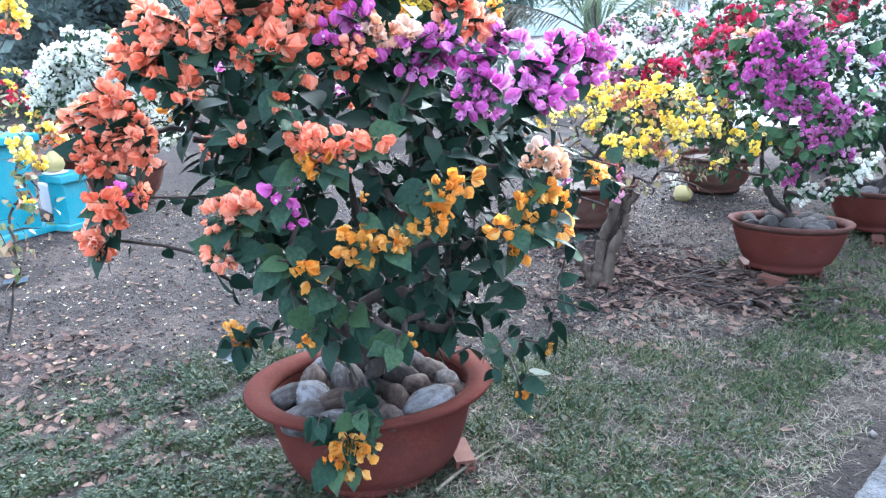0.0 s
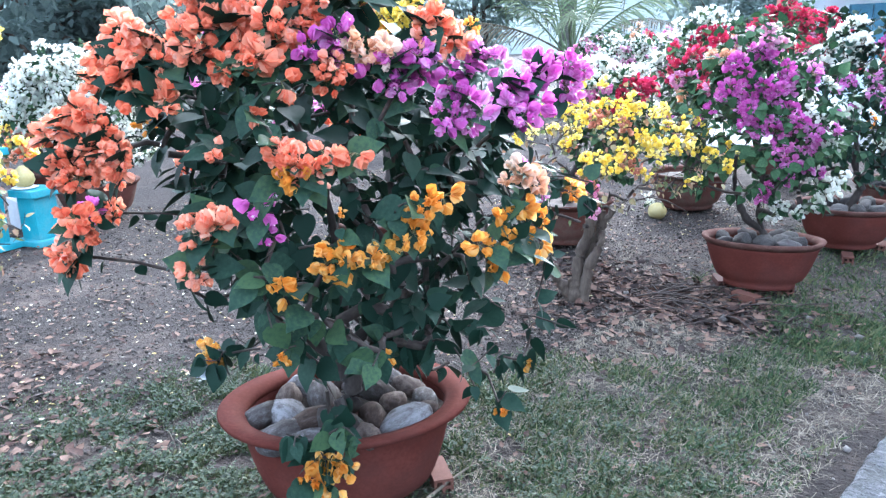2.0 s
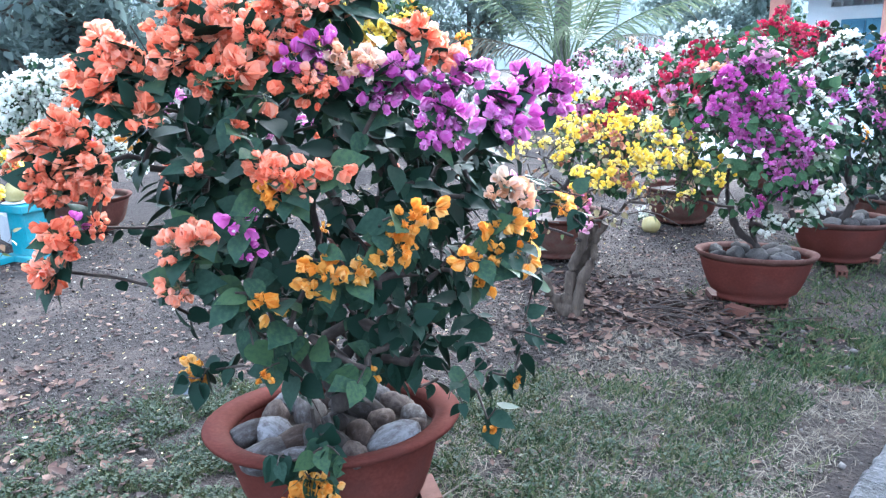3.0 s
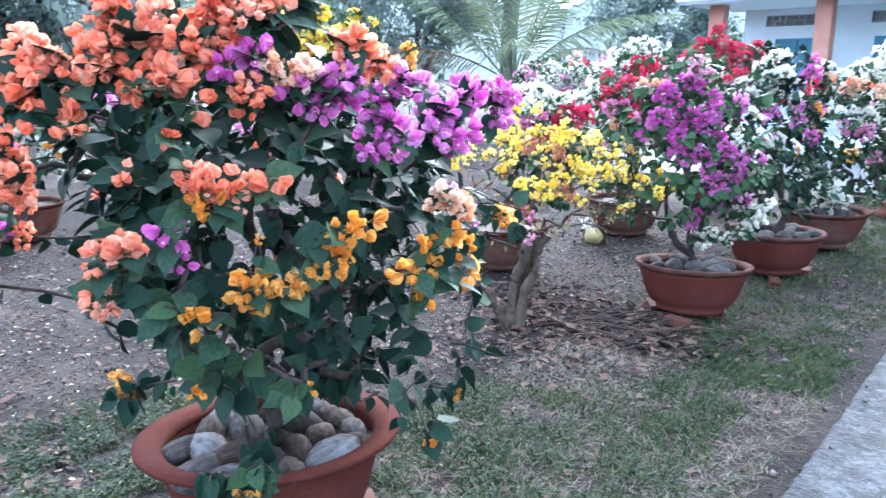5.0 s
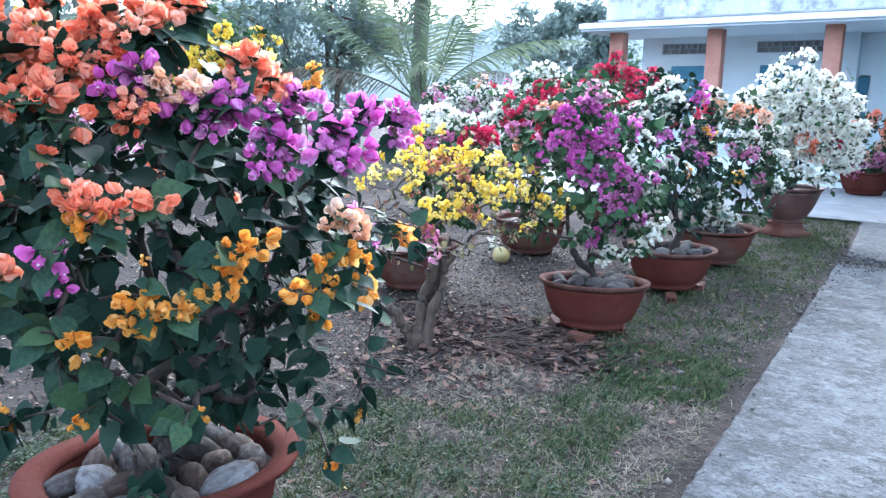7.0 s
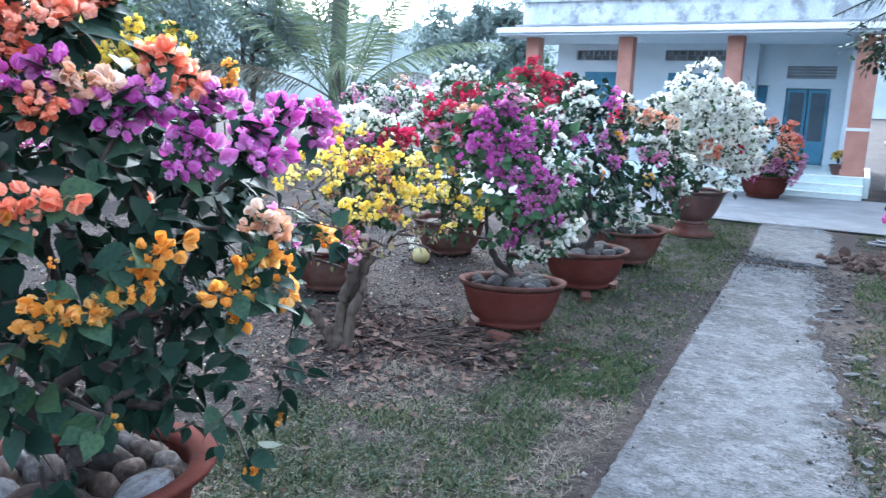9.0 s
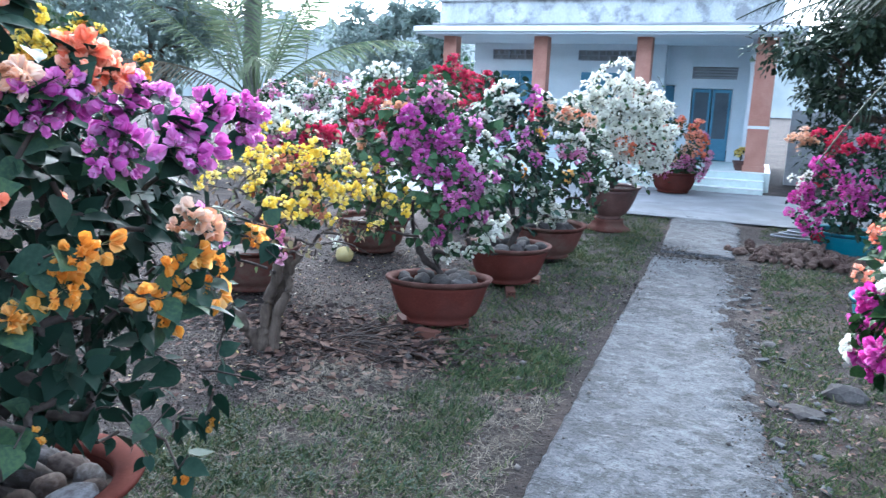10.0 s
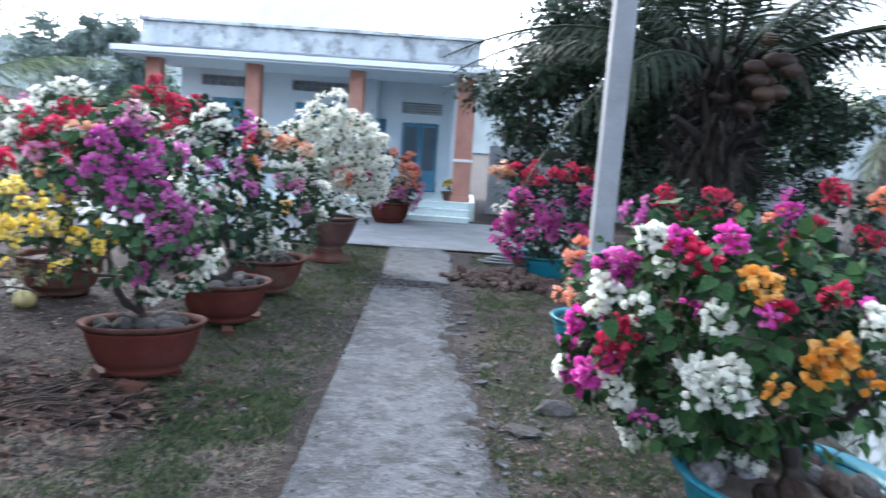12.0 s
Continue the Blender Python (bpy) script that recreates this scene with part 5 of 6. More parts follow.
pot((-1.2, 15.3, 0.05), 0.45, 0.3, 0.4, "plain terracotta pot standing before the house steps", TERRACOTTA, TERRACOTTA, 0.03, 0.05, "pots along the path")
link("pot_stand", lathe([(0.3, 0), (0.32, 0.02), (0.24, 0.06), (0.2, 0.13), (0.22, 0.16), (0.0001, 0.16)], 32), TERRA_OLD).matrix_world = pose(-1.57, 10.4, 0.0)
tagged(bpy.data.objects["pot_stand"], "round reddish clay stand under a dark pot", "pot stand")


def bent(h, dx, dy=0.0, k=0.08):
    return [(0, 0, 0), (k, 0, h * 0.3), (k * 0.2, dy * 0.5, h * 0.6), (dx, dy, h)]


plant(POT1, "violet bougainvillea with white sprays and a bent trunk", [([(0.05, 0, 0), (0.0, 0, 0.08), (-0.12, 0, 0.16), (-0.2, 0.02, 0.35), (-0.22, 0, 0.6)], 0.034, 0.013), ([(0.02, 0, 0.05), (-0.05, 0, 0.2), (-0.02, 0, 0.5)], 0.016, 0.009)],
      0.04, LEAF_SOFT, 0.066, 2, 420, 200, ("purple", "pink", "white", "red", "peach"), 0.03, seed=41, base_z=0.38, spread=1.15, density=0.85, split=0.05, tight=1.35, back=0.4, bare=0.72, group="bougainvilleas along the path")
plant(POT2, "bushy bougainvillea with white and violet flowers and a dark straight trunk", [(bent(0.6, 0.0), 0.036, 0.02)],
      0.04, LEAF, 0.062, 2, 400, 150, ("white", "purple", "red", "gold"), 0.032, seed=42, bare=0.8, base_z=0.38, spread=1.12, density=0.85, group="bougainvilleas along the path")
plant(POT3, "leafy bougainvillea with white, peach and pink flowers", [(bent(0.5, 0.05), 0.036, 0.02)],
      0.04, LEAF, 0.062, 2, 400, 100, ("peach", "orange", "pink", "white", "gold"), 0.032, seed=43, bare=0.8, base_z=0.38, spread=1.1, density=1.0, group="bougainvilleas along the path")
plant(POT4, "tall rounded bougainvillea covered with white flowers in a dark pot", [(bent(0.6, 0.02), 0.05, 0.03)],
      0.04, LEAF_SOFT, 0.062, 1, 240, 0, ("white", "orange", "red"), 0.034, seed=44, bare=0.8, base_z=0.58, split=0.06, density=1.7, tight=1.25, back=0.5, group="bougainvilleas along the path")
plant(POT5, "small bougainvillea with orange and pink flowers beside the house steps", [(bent(0.35, 0.0), 0.04, 0.02)],
      0.04, LEAF_SOFT, 0.075, 2, 200, 0, ("orange", "peach", "pink", "red"), 0.036, seed=45, base_z=0.4, split=0.08, density=1.2, group="bougainvilleas along the path")

# ---- plants behind ----
for d, seed, cols, lab, rim in ((POT7, 51, ("white", "peach", "red", "pink"), "bougainvillea with white, crimson and peach flowers mixed together", 0.42),
                                (REDTOP, 52, ("red", "white", "pink"), "bougainvillea topped with bright crimson flowers", 0.42),
                                (POT6, 53, ("red", "white", "pink", "gold"), "bougainvillea with crimson and white flowers behind the old trunk", 0.42),
                                (FARPINK, 54, ("white", "pink", "peach", "red"), "bougainvillea with mixed white and pale pink flowers", 0.45),
                                (LEFTWHITE, 55, ("white",), "wide bougainvillea thickly covered with white flowers", 0.46),
                                (BACKYEL, 56, ("yellow", "gold"), "tall bougainvillea with bright yellow flowers", 0.42)):
    pot((d["x"], d["y"], 0.04), rim, rim * 0.62, 0.38, "old brown clay bowl pot on the bare soil", TERRA_OLD, TERRA_OLD, 0.04, 0.05, "pots behind")
    h = d["crown"][1] - d["crown"][4] * 0.5 - 0.38
    plant(d, lab, [(bent(max(0.35, h), d["crown"][0] * 0.5), 0.045, 0.025)], 0.04, LEAF_SOFT, 0.065, 2, 300, 0, cols, 0.034, seed=seed, base_z=0.36, split=0.055, density=1.1 if seed == 56 else 1.5, back=0.4, group="bougainvilleas behind")
plant(LEFTTWIG, "thin twiggy bougainvillea with few yellow flowers and bare stems", [([(0.9, 0, 0), (0.95, 0, 0.15), (0.98, 0, 0.3)], 0.011, 0.008)], 0.02, LEAF_PALE, 0.05, 1, 140, 0, ("yellow", "orange"), 0.034, seed=57, spread=1.15, group="bougainvilleas behind")

# ---- plants on the other side of the path ----
pot((1.68, 3.52, 0.0), 0.5, 0.32, 0.36, "large turquoise plastic bowl pot", BLUE_PLASTIC, BLUE_PLASTIC, 0.05, 0.05, "turquoise pots")
heap((1.68, 3.52, 0.0), 0.36, 0.28, 14, 0.08, (HUSK, HUSK_BROWN), "coconut_husk", "weathered brown coconut husk in a turquoise pot", "coconut husk", "husks in the pot", 36)
plant(RIGHT, "spreading bougainvillea with white, crimson, magenta and orange flowers", [([(-0.05, 0, 0), (-0.06, 0, 0.12), (-0.15, 0, 0.3)], 0.045, 0.03), ([(-0.1, 0, 0.15), (0.1, 0, 0.3), (0.2, 0, 0.45)], 0.025, 0.015)],
      0.04, LEAF_FRESH, 0.068, 2, 680, 250, ("white", "red", "magenta", "gold"), 0.034, seed=61, base_z=0.32, group="bougainvilleas by the fence", density=1.7, split=0.055, tight=0.8, back=0.12)
pot((1.35, 6.5, 0.0), 0.36, 0.24, 0.34, "turquoise plastic pot with stones on its soil", BLUE_PLASTIC, BLUE_PLASTIC, 0.03, 0.05, "turquoise pots")
heap((1.35, 6.5, 0.0), 0.26, 0.28, 8, 0.06, (STONE,), "pot_stone", "rounded grey stone on the soil of a pot", "stone", "stones in pots", 37)
plant(BLUEPOT, "small bougainvillea with bright orange flowers in a turquoise pot", [(bent(0.3, 0), 0.03, 0.015)], 0.03, LEAF_SOFT, 0.06, 1, 60, 0, ("orange", "magenta"), 0.036, seed=62, base_z=0.3, group="bougainvilleas by the fence")
for d, seed, cols, lab, col in ((RIGHTBACK, 63, ("magenta", "red", "peach", "white"), "broad bougainvillea with magenta sprays and crimson tops", BLUE_PLASTIC), (REDRIGHT, 64, ("red", "purple", "orange", "pink"), "bougainvillea with crimson and violet flowers below the palm", TERRA_OLD),
                                (FARRIGHT, 65, ("red", "orange", "magenta"), "dark leafy bougainvillea with crimson and magenta flowers", TERRA_OLD)):
    pot((d["x"], d["y"], 0.0), 0.4, 0.26, 0.34, "round pot half hidden by its plant", col, col, 0.035, 0.05, "pots behind")
    plant(d, lab, [(bent(0.4, 0), 0.04, 0.025)], 0.04, LEAF, 0.065, 2, 320, 0, cols, 0.034, seed=seed, base_z=0.3, split=0.075, density=1.2, group="bougainvilleas by the fence")


def pierced(x0, x1, y0, y1, z0, z1, holes):
    """A slab along x with rectangular openings cut through it."""
    xs = sorted({x0, x1, *[h[0] for h in holes], *[h[1] for h in holes]})
    zs = sorted({z0, z1, *[h[2] for h in holes], *[h[3] for h in holes]})
    bm = bmesh.new()
    cell = {}
    for i in range(len(xs) - 1):
        for k in range(len(zs) - 1):
            cx, cz = (xs[i] + xs[i + 1]) / 2, (zs[k] + zs[k + 1]) / 2
            cell[i, k] = not any(h[0] < cx < h[1] and h[2] < cz < h[3] for h in holes)
    def quad(*p):
        bm.faces.new([bm.verts.new(q) for q in p])
    for (i, k), on in cell.items():
        if not on:
            continue
        a, b, c, d = xs[i], xs[i + 1], zs[k], zs[k + 1]
        quad((a, y0, c), (b, y0, c), (b, y0, d), (a, y0, d))
        quad((a, y1, c), (a, y1, d), (b, y1, d), (b, y1, c))
        if not cell.get((i - 1, k)):
            quad((a, y0, c), (a, y0, d), (a, y1, d), (a, y1, c))
        if not cell.get((i + 1, k)):
            quad((b, y0, c), (b, y1, c), (b, y1, d), (b, y0, d))
        if not cell.get((i, k - 1)):
            quad((a, y0, c), (a, y1, c), (b, y1, c), (b, y0, c))
        if not cell.get((i, k + 1)):
            quad((a, y0, d), (b, y0, d), (b, y1, d), (a, y1, d))
    bmesh.ops.remove_doubles(bm, verts=bm.verts, dist=0.0005)
    return bm


def wall_with_holes(name, x0, x1, y0, y1, z0, z1, holes):
    return part(name, pierced(x0, x1, y0, y1, z0, z1, holes), WALL_PAINT, house, "pale blue-white painted wall")


# ---- bricks, stones, rubble ----
def hollow_brick(at, yaw):
    """A small red brick with four square holes through its ends."""
    ob = thing("brick", at, yaw, "small red hollow brick under a pot", "brick", "bricks under pots")
    w, l, t = 0.08, 0.18, 0.012
    h = w / 2
    bm = pierced(-h, h, -l / 2, l / 2, 0, w, [(x, x + h - 1.5 * t, z, z + h - 1.5 * t) for x in (-h + t, t / 2) for z in (t, h + t / 2)])
    part("shell", bm, BRICK, ob)


for x, y, a in ((-2.14, 5.08, 40), (-1.72, 5.25, 20), (-1.85, 4.86, 80), (-1.68, 6.3, 22), (-1.98, 6.72, 40), (-1.6, 6.85, 10), (-1.8, 1.9, 60), (-2.2, 1.72, 20), (-7.25, 2.2, 60)):
    hollow_brick((x, y, -0.012), a)
rng = random.Random(9)
for i in range(230):
    x, y = rng.gauss(0.9, 0.34), rng.gauss(9.5, 0.26)
    d = math.hypot((x - 0.85) / 0.6, (y - 9.5) / 0.6)
    s = rng.uniform(0.02, 0.07)
    ob = link("rubble_lump", CLODS[i % 6], None)
    if not ob.data.materials:
        ob.data.materials.append(LATERITE)
    ob.matrix_world = pose(x, y, max(0.02, 0.2 * (1 - d)) * rng.uniform(0.5, 1) + 0.02, rng.uniform(0, 360), rng.uniform(0, 360), 0) @ Matrix.Diagonal((s, s, s, 1))
    ob.material_slots[0].link = "OBJECT"
    ob.material_slots[0].material = LATERITE
    tagged(ob, "reddish-brown lump in a heap of rubble", "rubble", "rubble heap")


for x, y, a, sx, sy, sz in ((0.86, 5.02, 6, 0.15, 0.07, 0.055), (0.61, 4.64, -12, 0.12, 0.09, 0.03), (0.66, 6.4, 5, 0.12, 0.03, 0.018), (-1.53, 3.88, 0, 0.03, 0.025, 0.02), (0.45, 5.9, 40, 0.06, 0.05, 0.03), (0.95, 5.75, 70, 0.09, 0.025, 0.015)):
    ob = link("stone_slab", lump((sx, sy, sz * 1.3), x * 5 + y, 0.35, 2), STONE)
    ob.data.polygons.foreach_set("use_smooth", [False] * len(ob.data.polygons))
    ob.matrix_world = pose(x, y, sz * 0.35, 0, 0, a)
    tagged(ob, "flat broken grey stone beside the path", "stone", "loose stones")
CHIPS = [lump((1, 0.75, 0.3), i + 91, 0.8, 1) for i in range(6)]
for me in CHIPS:
    me.polygons.foreach_set("use_smooth", [False] * len(me.polygons))
    me.materials.append(CHIP)
for i in range(170):
    y = rng.uniform(2.6, 8.9)
    x = edge_at(PATH_FAR, y) + abs(rng.gauss(0.03, 0.12)) + (rng.uniform(0, 0.35) if 4.2 < y < 5.6 else 0)
    k = rng.uniform(0.01, 0.03) * (1.7 if rng.random() < 0.12 else 1)
    ob = link("concrete_chip", CHIPS[i % 6], None)
    ob.matrix_world = pose(x, y, 0.012 + k * 0.15, rng.uniform(-12, 12), rng.uniform(-12, 12), rng.uniform(0, 360)) @ Matrix.Diagonal((k, k, k, 1))
    tagged(ob, "small flat chip of broken grey concrete beside the path", "concrete chip", "chips along the path")


def stick(points, r, label="dry grey-brown stick lying on the ground", material=TWIG):
    V, F = tube([(points, [r * (1 - 0.5 * i / len(points)) for i in range(len(points))])], 6)
    tagged(link("stick", raw("stick", V, F), material), label, "stick", "sticks")


stick([(-1.70, 1.67, 0.03), (-1.73, 1.88, 0.04), (-1.77, 2.08, 0.02)], 0.008, "pale bare stick leaning by the big pot", STRAW)
for i in range(80):
    x, y, a, L = rng.gauss(-2.25, 0.3), rng.gauss(4.5, 0.2), rng.uniform(-0.5, 1.5), rng.uniform(0.1, 0.5)
    stick([(x + math.cos(a) * L * u, y + math.sin(a) * L * u, 0.03 + 0.03 * math.sin(u * 3 + i)) for u in (0, 0.3, 0.6, 1)], rng.uniform(0.003, 0.008))
SCRAP = mat("blue_plastic", [(0.00371, 0.0149, 0.0248), (0.00743, 0.0235, 0.0371), (0.0149, 0.0347, 0.0495)], 0.5, 9, 60, 0.2)
for i, (x, y, w) in enumerate(((-3.46, 1.70, 0.09), (-5.96, 1.19, 0.12), (-5.3, 0.62, 0.12))):
    gv_ = [(w * (a / 5 - 0.5) * 1.4, w * (b / 5 - 0.5), 0.02 + 0.03 * noise.noise(Vector((a * 0.8 + i * 7, b * 0.8, i)))) for b in range(6) for a in range(6)]
    gf_ = [(b * 6 + a, b * 6 + a + 1, b * 6 + a + 7, b * 6 + a + 6) for b in range(5) for a in range(5)]
    ob = link("plastic_scrap", raw("plastic_scrap", gv_, gf_), SCRAP)
    ob.matrix_world = pose(x, y, 0.015, 0, 0, i * 70)
    tagged(ob, "crumpled scrap of blue plastic on the soil", "plastic scrap", "scraps")
# coconut with a white sprout cover, on the soil
ob = link("coconut", lump((0.1, 0.085, 0.085), 4, 0.1), GOURD)
ob.matrix_world = pose(-3.62, 6.72, 0.08)
tagged(ob, "yellowish coconut lying on bare soil", "coconut")
plant(dict(x=-3.74, y=6.76, yaw=28, crown=(0, 0.17, 0.08, 0.06, 0.06), white=[(0, -0.02, 0.19, 0.05)]), "small white-flowered seedling beside the coconut", [([(0, 0, 0), (0, 0, 0.08), (0, 0, 0.14)], 0.008, 0.005)], 0.01, LEAF_SOFT, 0.04, 1, 6, 0, ("white",), 0.034, seed=71)

# ---- turquoise altar posts on the far left ----
def pedestal(at, yaw, w, h, lab):
    ob = thing("garden_pedestal", at, yaw, lab, "pedestal", "painted pedestals")
    boxed("foot", (-w * 0.75, w * 0.75, -w * 0.75, w * 0.75, 0, 0.06), BLUE_PAINT, ob, 0.01)
    boxed("shaft", (-w / 2, w / 2, -w / 2, w / 2, 0.06, h - 0.07), BLUE_PAINT, ob, 0.008)
    boxed("cap", (-w * 0.7, w * 0.7, -w * 0.7, w * 0.7, h - 0.07, h), BLUE_PAINT, ob, 0.01)


pedestal((-7.58, 2.09, 0), 20, 0.24, 0.54, "low turquoise painted concrete pedestal")
pedestal((-7.75, 1.55, 0), 20, 0.42, 0.95, "tall turquoise painted concrete pedestal")
ob = link("gourd", lathe([(0.02, 0), (0.07, 0.01), (0.1, 0.06), (0.09, 0.12), (0.05, 0.17), (0.02, 0.2)], 24), GOURD)
ob.matrix_world = pose(-7.62, 2.02, 0.56)
tagged(ob, "round yellow fruit on a saucer on the pedestal", "fruit")
ob = link("saucer", lathe([(0.08, 0), (0.12, 0.015), (0.11, 0.02), (0.0001, 0.012)], 24), WHITE_TRIM)
ob.matrix_world = pose(-7.62, 2.02, 0.54)
tagged(ob, "small white saucer on the pedestal", "saucer")
pot((-8.55, 2.3, 0.3), 0.2, 0.14, 0.26, "small terracotta pot with a pale rim", TERRACOTTA, TERRA_LIP, 0.02, 0.04, "pots behind")
boxed("block_stand", (-0.2, 0.2, -0.2, 0.2, 0, 0.3), FENCE_WALL, None, 0.01).matrix_world = pose(-8.55, 2.3, 0)
tagged(bpy.data.objects["block_stand"], "low grey block under a small pot", "stand")
for x, y, cols, seed in ((-8.55, 2.3, ("orange", "yellow"), 81), (-12.5, 2.4, ("red", "yellow"), 82), (-12.2, 3.6, ("red", "yellow", "pink"), 83), (-10.5, 6.2, ("white", "pink"), 84), (-9.5, 8.0, ("white", "red"), 85)):
    r_ = random.Random(seed)
    z0 = 0.55 if seed == 81 else 0.0
    dd = dict(x=x, y=y, yaw=75, crown=(0, z0 + (0.35 if z0 else 0.95), 0.3 if z0 else 0.6, 0.3 if z0 else 0.5, 0.25 if z0 else 0.5))
    for c in cols:
        dd[c] = [(r_.uniform(-1, 1) * dd["crown"][2], r_.uniform(-1, 0.6) * 0.4, dd["crown"][1] + r_.uniform(-0.6, 1) * dd["crown"][4], r_.uniform(0.05, 0.09)) for _ in range(5 if z0 else 16)]
    plant(dd, "flowering bougainvillea shrub at the back of the garden", [(bent(0.3, 0), 0.03, 0.02)], 0.03, LEAF_SOFT, 0.06, 1, 50 if z0 else 150, 0, cols, 0.036, seed=seed, base_z=z0, group="bougainvilleas behind")

# ---- house ----
house = thing("house", (0, 0, 0), 0, "low house with tiled porch, orange columns and stained parapet", "house")
XL, XR, YC, YB, PF = -6.9, 0.55, 17.0, 19.4, 0.42


def hpart(name, dims, material, bevel=0.006, label="", parent=house):
    return boxed(name, dims, material, parent, bevel, label)


hpart("porch_floor", (XL, XR, 16.75, YB, -0.05, PF), STEP_TILE, 0.01, "pale green tiled porch floor")
for i in range(3):
    hpart("step", (-2.5, 0.44, 16.0 + 0.27 * i, 16.27 + 0.27 * i if i < 2 else 16.75, -0.05, 0.14 * (i + 1) - (0.004 if i == 2 else 0)), STEP_TILE, 0.012, "pale green tiled step")
for i in range(3):
    hpart("tile_edge", (-2.5, 0.44, 15.985 + 0.27 * i, 16.01 + 0.27 * i, 0.14 * (i + 1) - 0.018, 0.14 * (i + 1) + 0.004), WHITE_TRIM, 0.004, "white step nosing")
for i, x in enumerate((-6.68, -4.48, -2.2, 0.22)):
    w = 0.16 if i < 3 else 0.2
    c = hpart("column", (x - w, x + w, YC - w, YC + w, PF, 3.12), ORANGE_PAINT_HAZED, 0.012, "orange painted square column")
    hpart("base_block", (x - w - 0.02, x + w + 0.02, YC - w - 0.02, YC + w + 0.02, PF, PF + 0.12), ORANGE_PAINT_HAZED, 0.01, "", c)
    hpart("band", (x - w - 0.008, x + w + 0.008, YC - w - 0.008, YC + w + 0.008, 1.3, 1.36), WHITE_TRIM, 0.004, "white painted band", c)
hpart("soffit", (XL - 0.4, XR + 0.35, 16.25, YB, 3.12, 3.22), WALL_PAINT, 0.004, "pale blue porch ceiling")
hpart("eave_edge", (XL - 0.42, XR + 0.37, 16.17, 16.25, 3.17, 3.28), WHITE_TRIM, 0.012, "white eave edge")
hpart("eave_top", (XL - 0.4, XR + 0.35, 16.25, 16.9, 3.22, 3.3), PARAPET, 0.006)
hpart("gutter", (XL - 0.1, XR + 0.1, 16.5, 16.56, 3.34, 3.38), FENCE_WALL, 0.01, "thin dark line below the parapet")
hpart("parapet", (XL + 0.05, XR - 0.1, 16.6, 16.85, 3.3, 3.86), PARAPET, 0.01, "rain-stained white parapet")
hpart("parapet_cap", (XL, XR - 0.05, 16.52, 16.93, 3.86, 3.93), PARAPET, 0.01, "pale blue parapet coping")
hpart("roof_tank_wall", (XL + 1.0, XR - 2.8, 17.6, YB + 2, 3.3, 4.6), WHITE_TRIM, 0.01, "white upper wall set back on the roof")
hpart("roof", (XL, XR, 16.9, YB + 5, 3.22, 3.3), PARAPET, 0.006, "flat concrete roof")


WY = 19.0
holes = [(-6.1, -5.1, 1.25, 2.44), (-4.0, -3.05, 1.25, 2.44), (-6.35, -5.05, 2.72, 2.98), (-4.1, -2.6, 2.72, 2.98)]
wall_with_holes("wall", -6.85, -2.1, WY, WY + 0.2, PF, 3.12, holes)
wall_with_holes("wall", -2.1, 0.2, YB, YB + 0.2, PF, 3.12, [(-1.35, -0.42, PF, 2.14), (-1.38, -0.36, 2.36, 2.64), (-2.05, -1.75, PF, 2.2)])
hpart("side_wall", (-2.1, -1.98, WY, YB, PF, 3.12), WALL_PAINT, 0.004)
hpart("side_wall", (-0.06, 0.1, 17.3, YB, PF, 3.12), WALL_PAINT, 0.004)
hpart("side_wall", (-6.85, -6.65, WY + 0.2, YB + 5, PF, 3.12), WALL_PAINT, 0.004)
hpart("side_wall", (0.2, 0.4, YB, YB + 5, PF, 3.12), WALL_PAINT, 0.004)
hpart("back_wall", (-6.65, 0.2, YB + 4.8, YB + 5, 0, 3.12), WALL_PAINT, 0.004)
hpart("inner_floor", (-6.65, 0.2, YB, YB + 4.8, PF - 0.1, PF), DARK_INSIDE_PAINTED, 0.0)
for x0, x1 in ((-6.1, -5.1), (-4.0, -3.05)):
    w = thing("window", (0, 0, 0), 0, "", "")
    w.parent = house
    w["label"] = "blue shuttered window"
    for a, b in ((x0 + 0.04, (x0 + x1) / 2 - 0.01), ((x0 + x1) / 2 + 0.01, x1 - 0.04)):
        hpart("shutter", (a, b, WY + 0.05, WY + 0.09, 1.29, 2.4), BLUE_DOOR, 0.006, "blue painted shutter", w)
    for dims in ((x0, x1, WY + 0.03, WY + 0.11, 2.4, 2.44), (x0, x1, WY + 0.03, WY + 0.11, 1.25, 1.29), (x0, x0 + 0.04, WY + 0.03, WY + 0.11, 1.29, 2.4), (x1 - 0.04, x1, WY + 0.03, WY + 0.11, 1.29, 2.4)):
        hpart("frame", dims, BLUE_DOOR, 0.004, "", w)
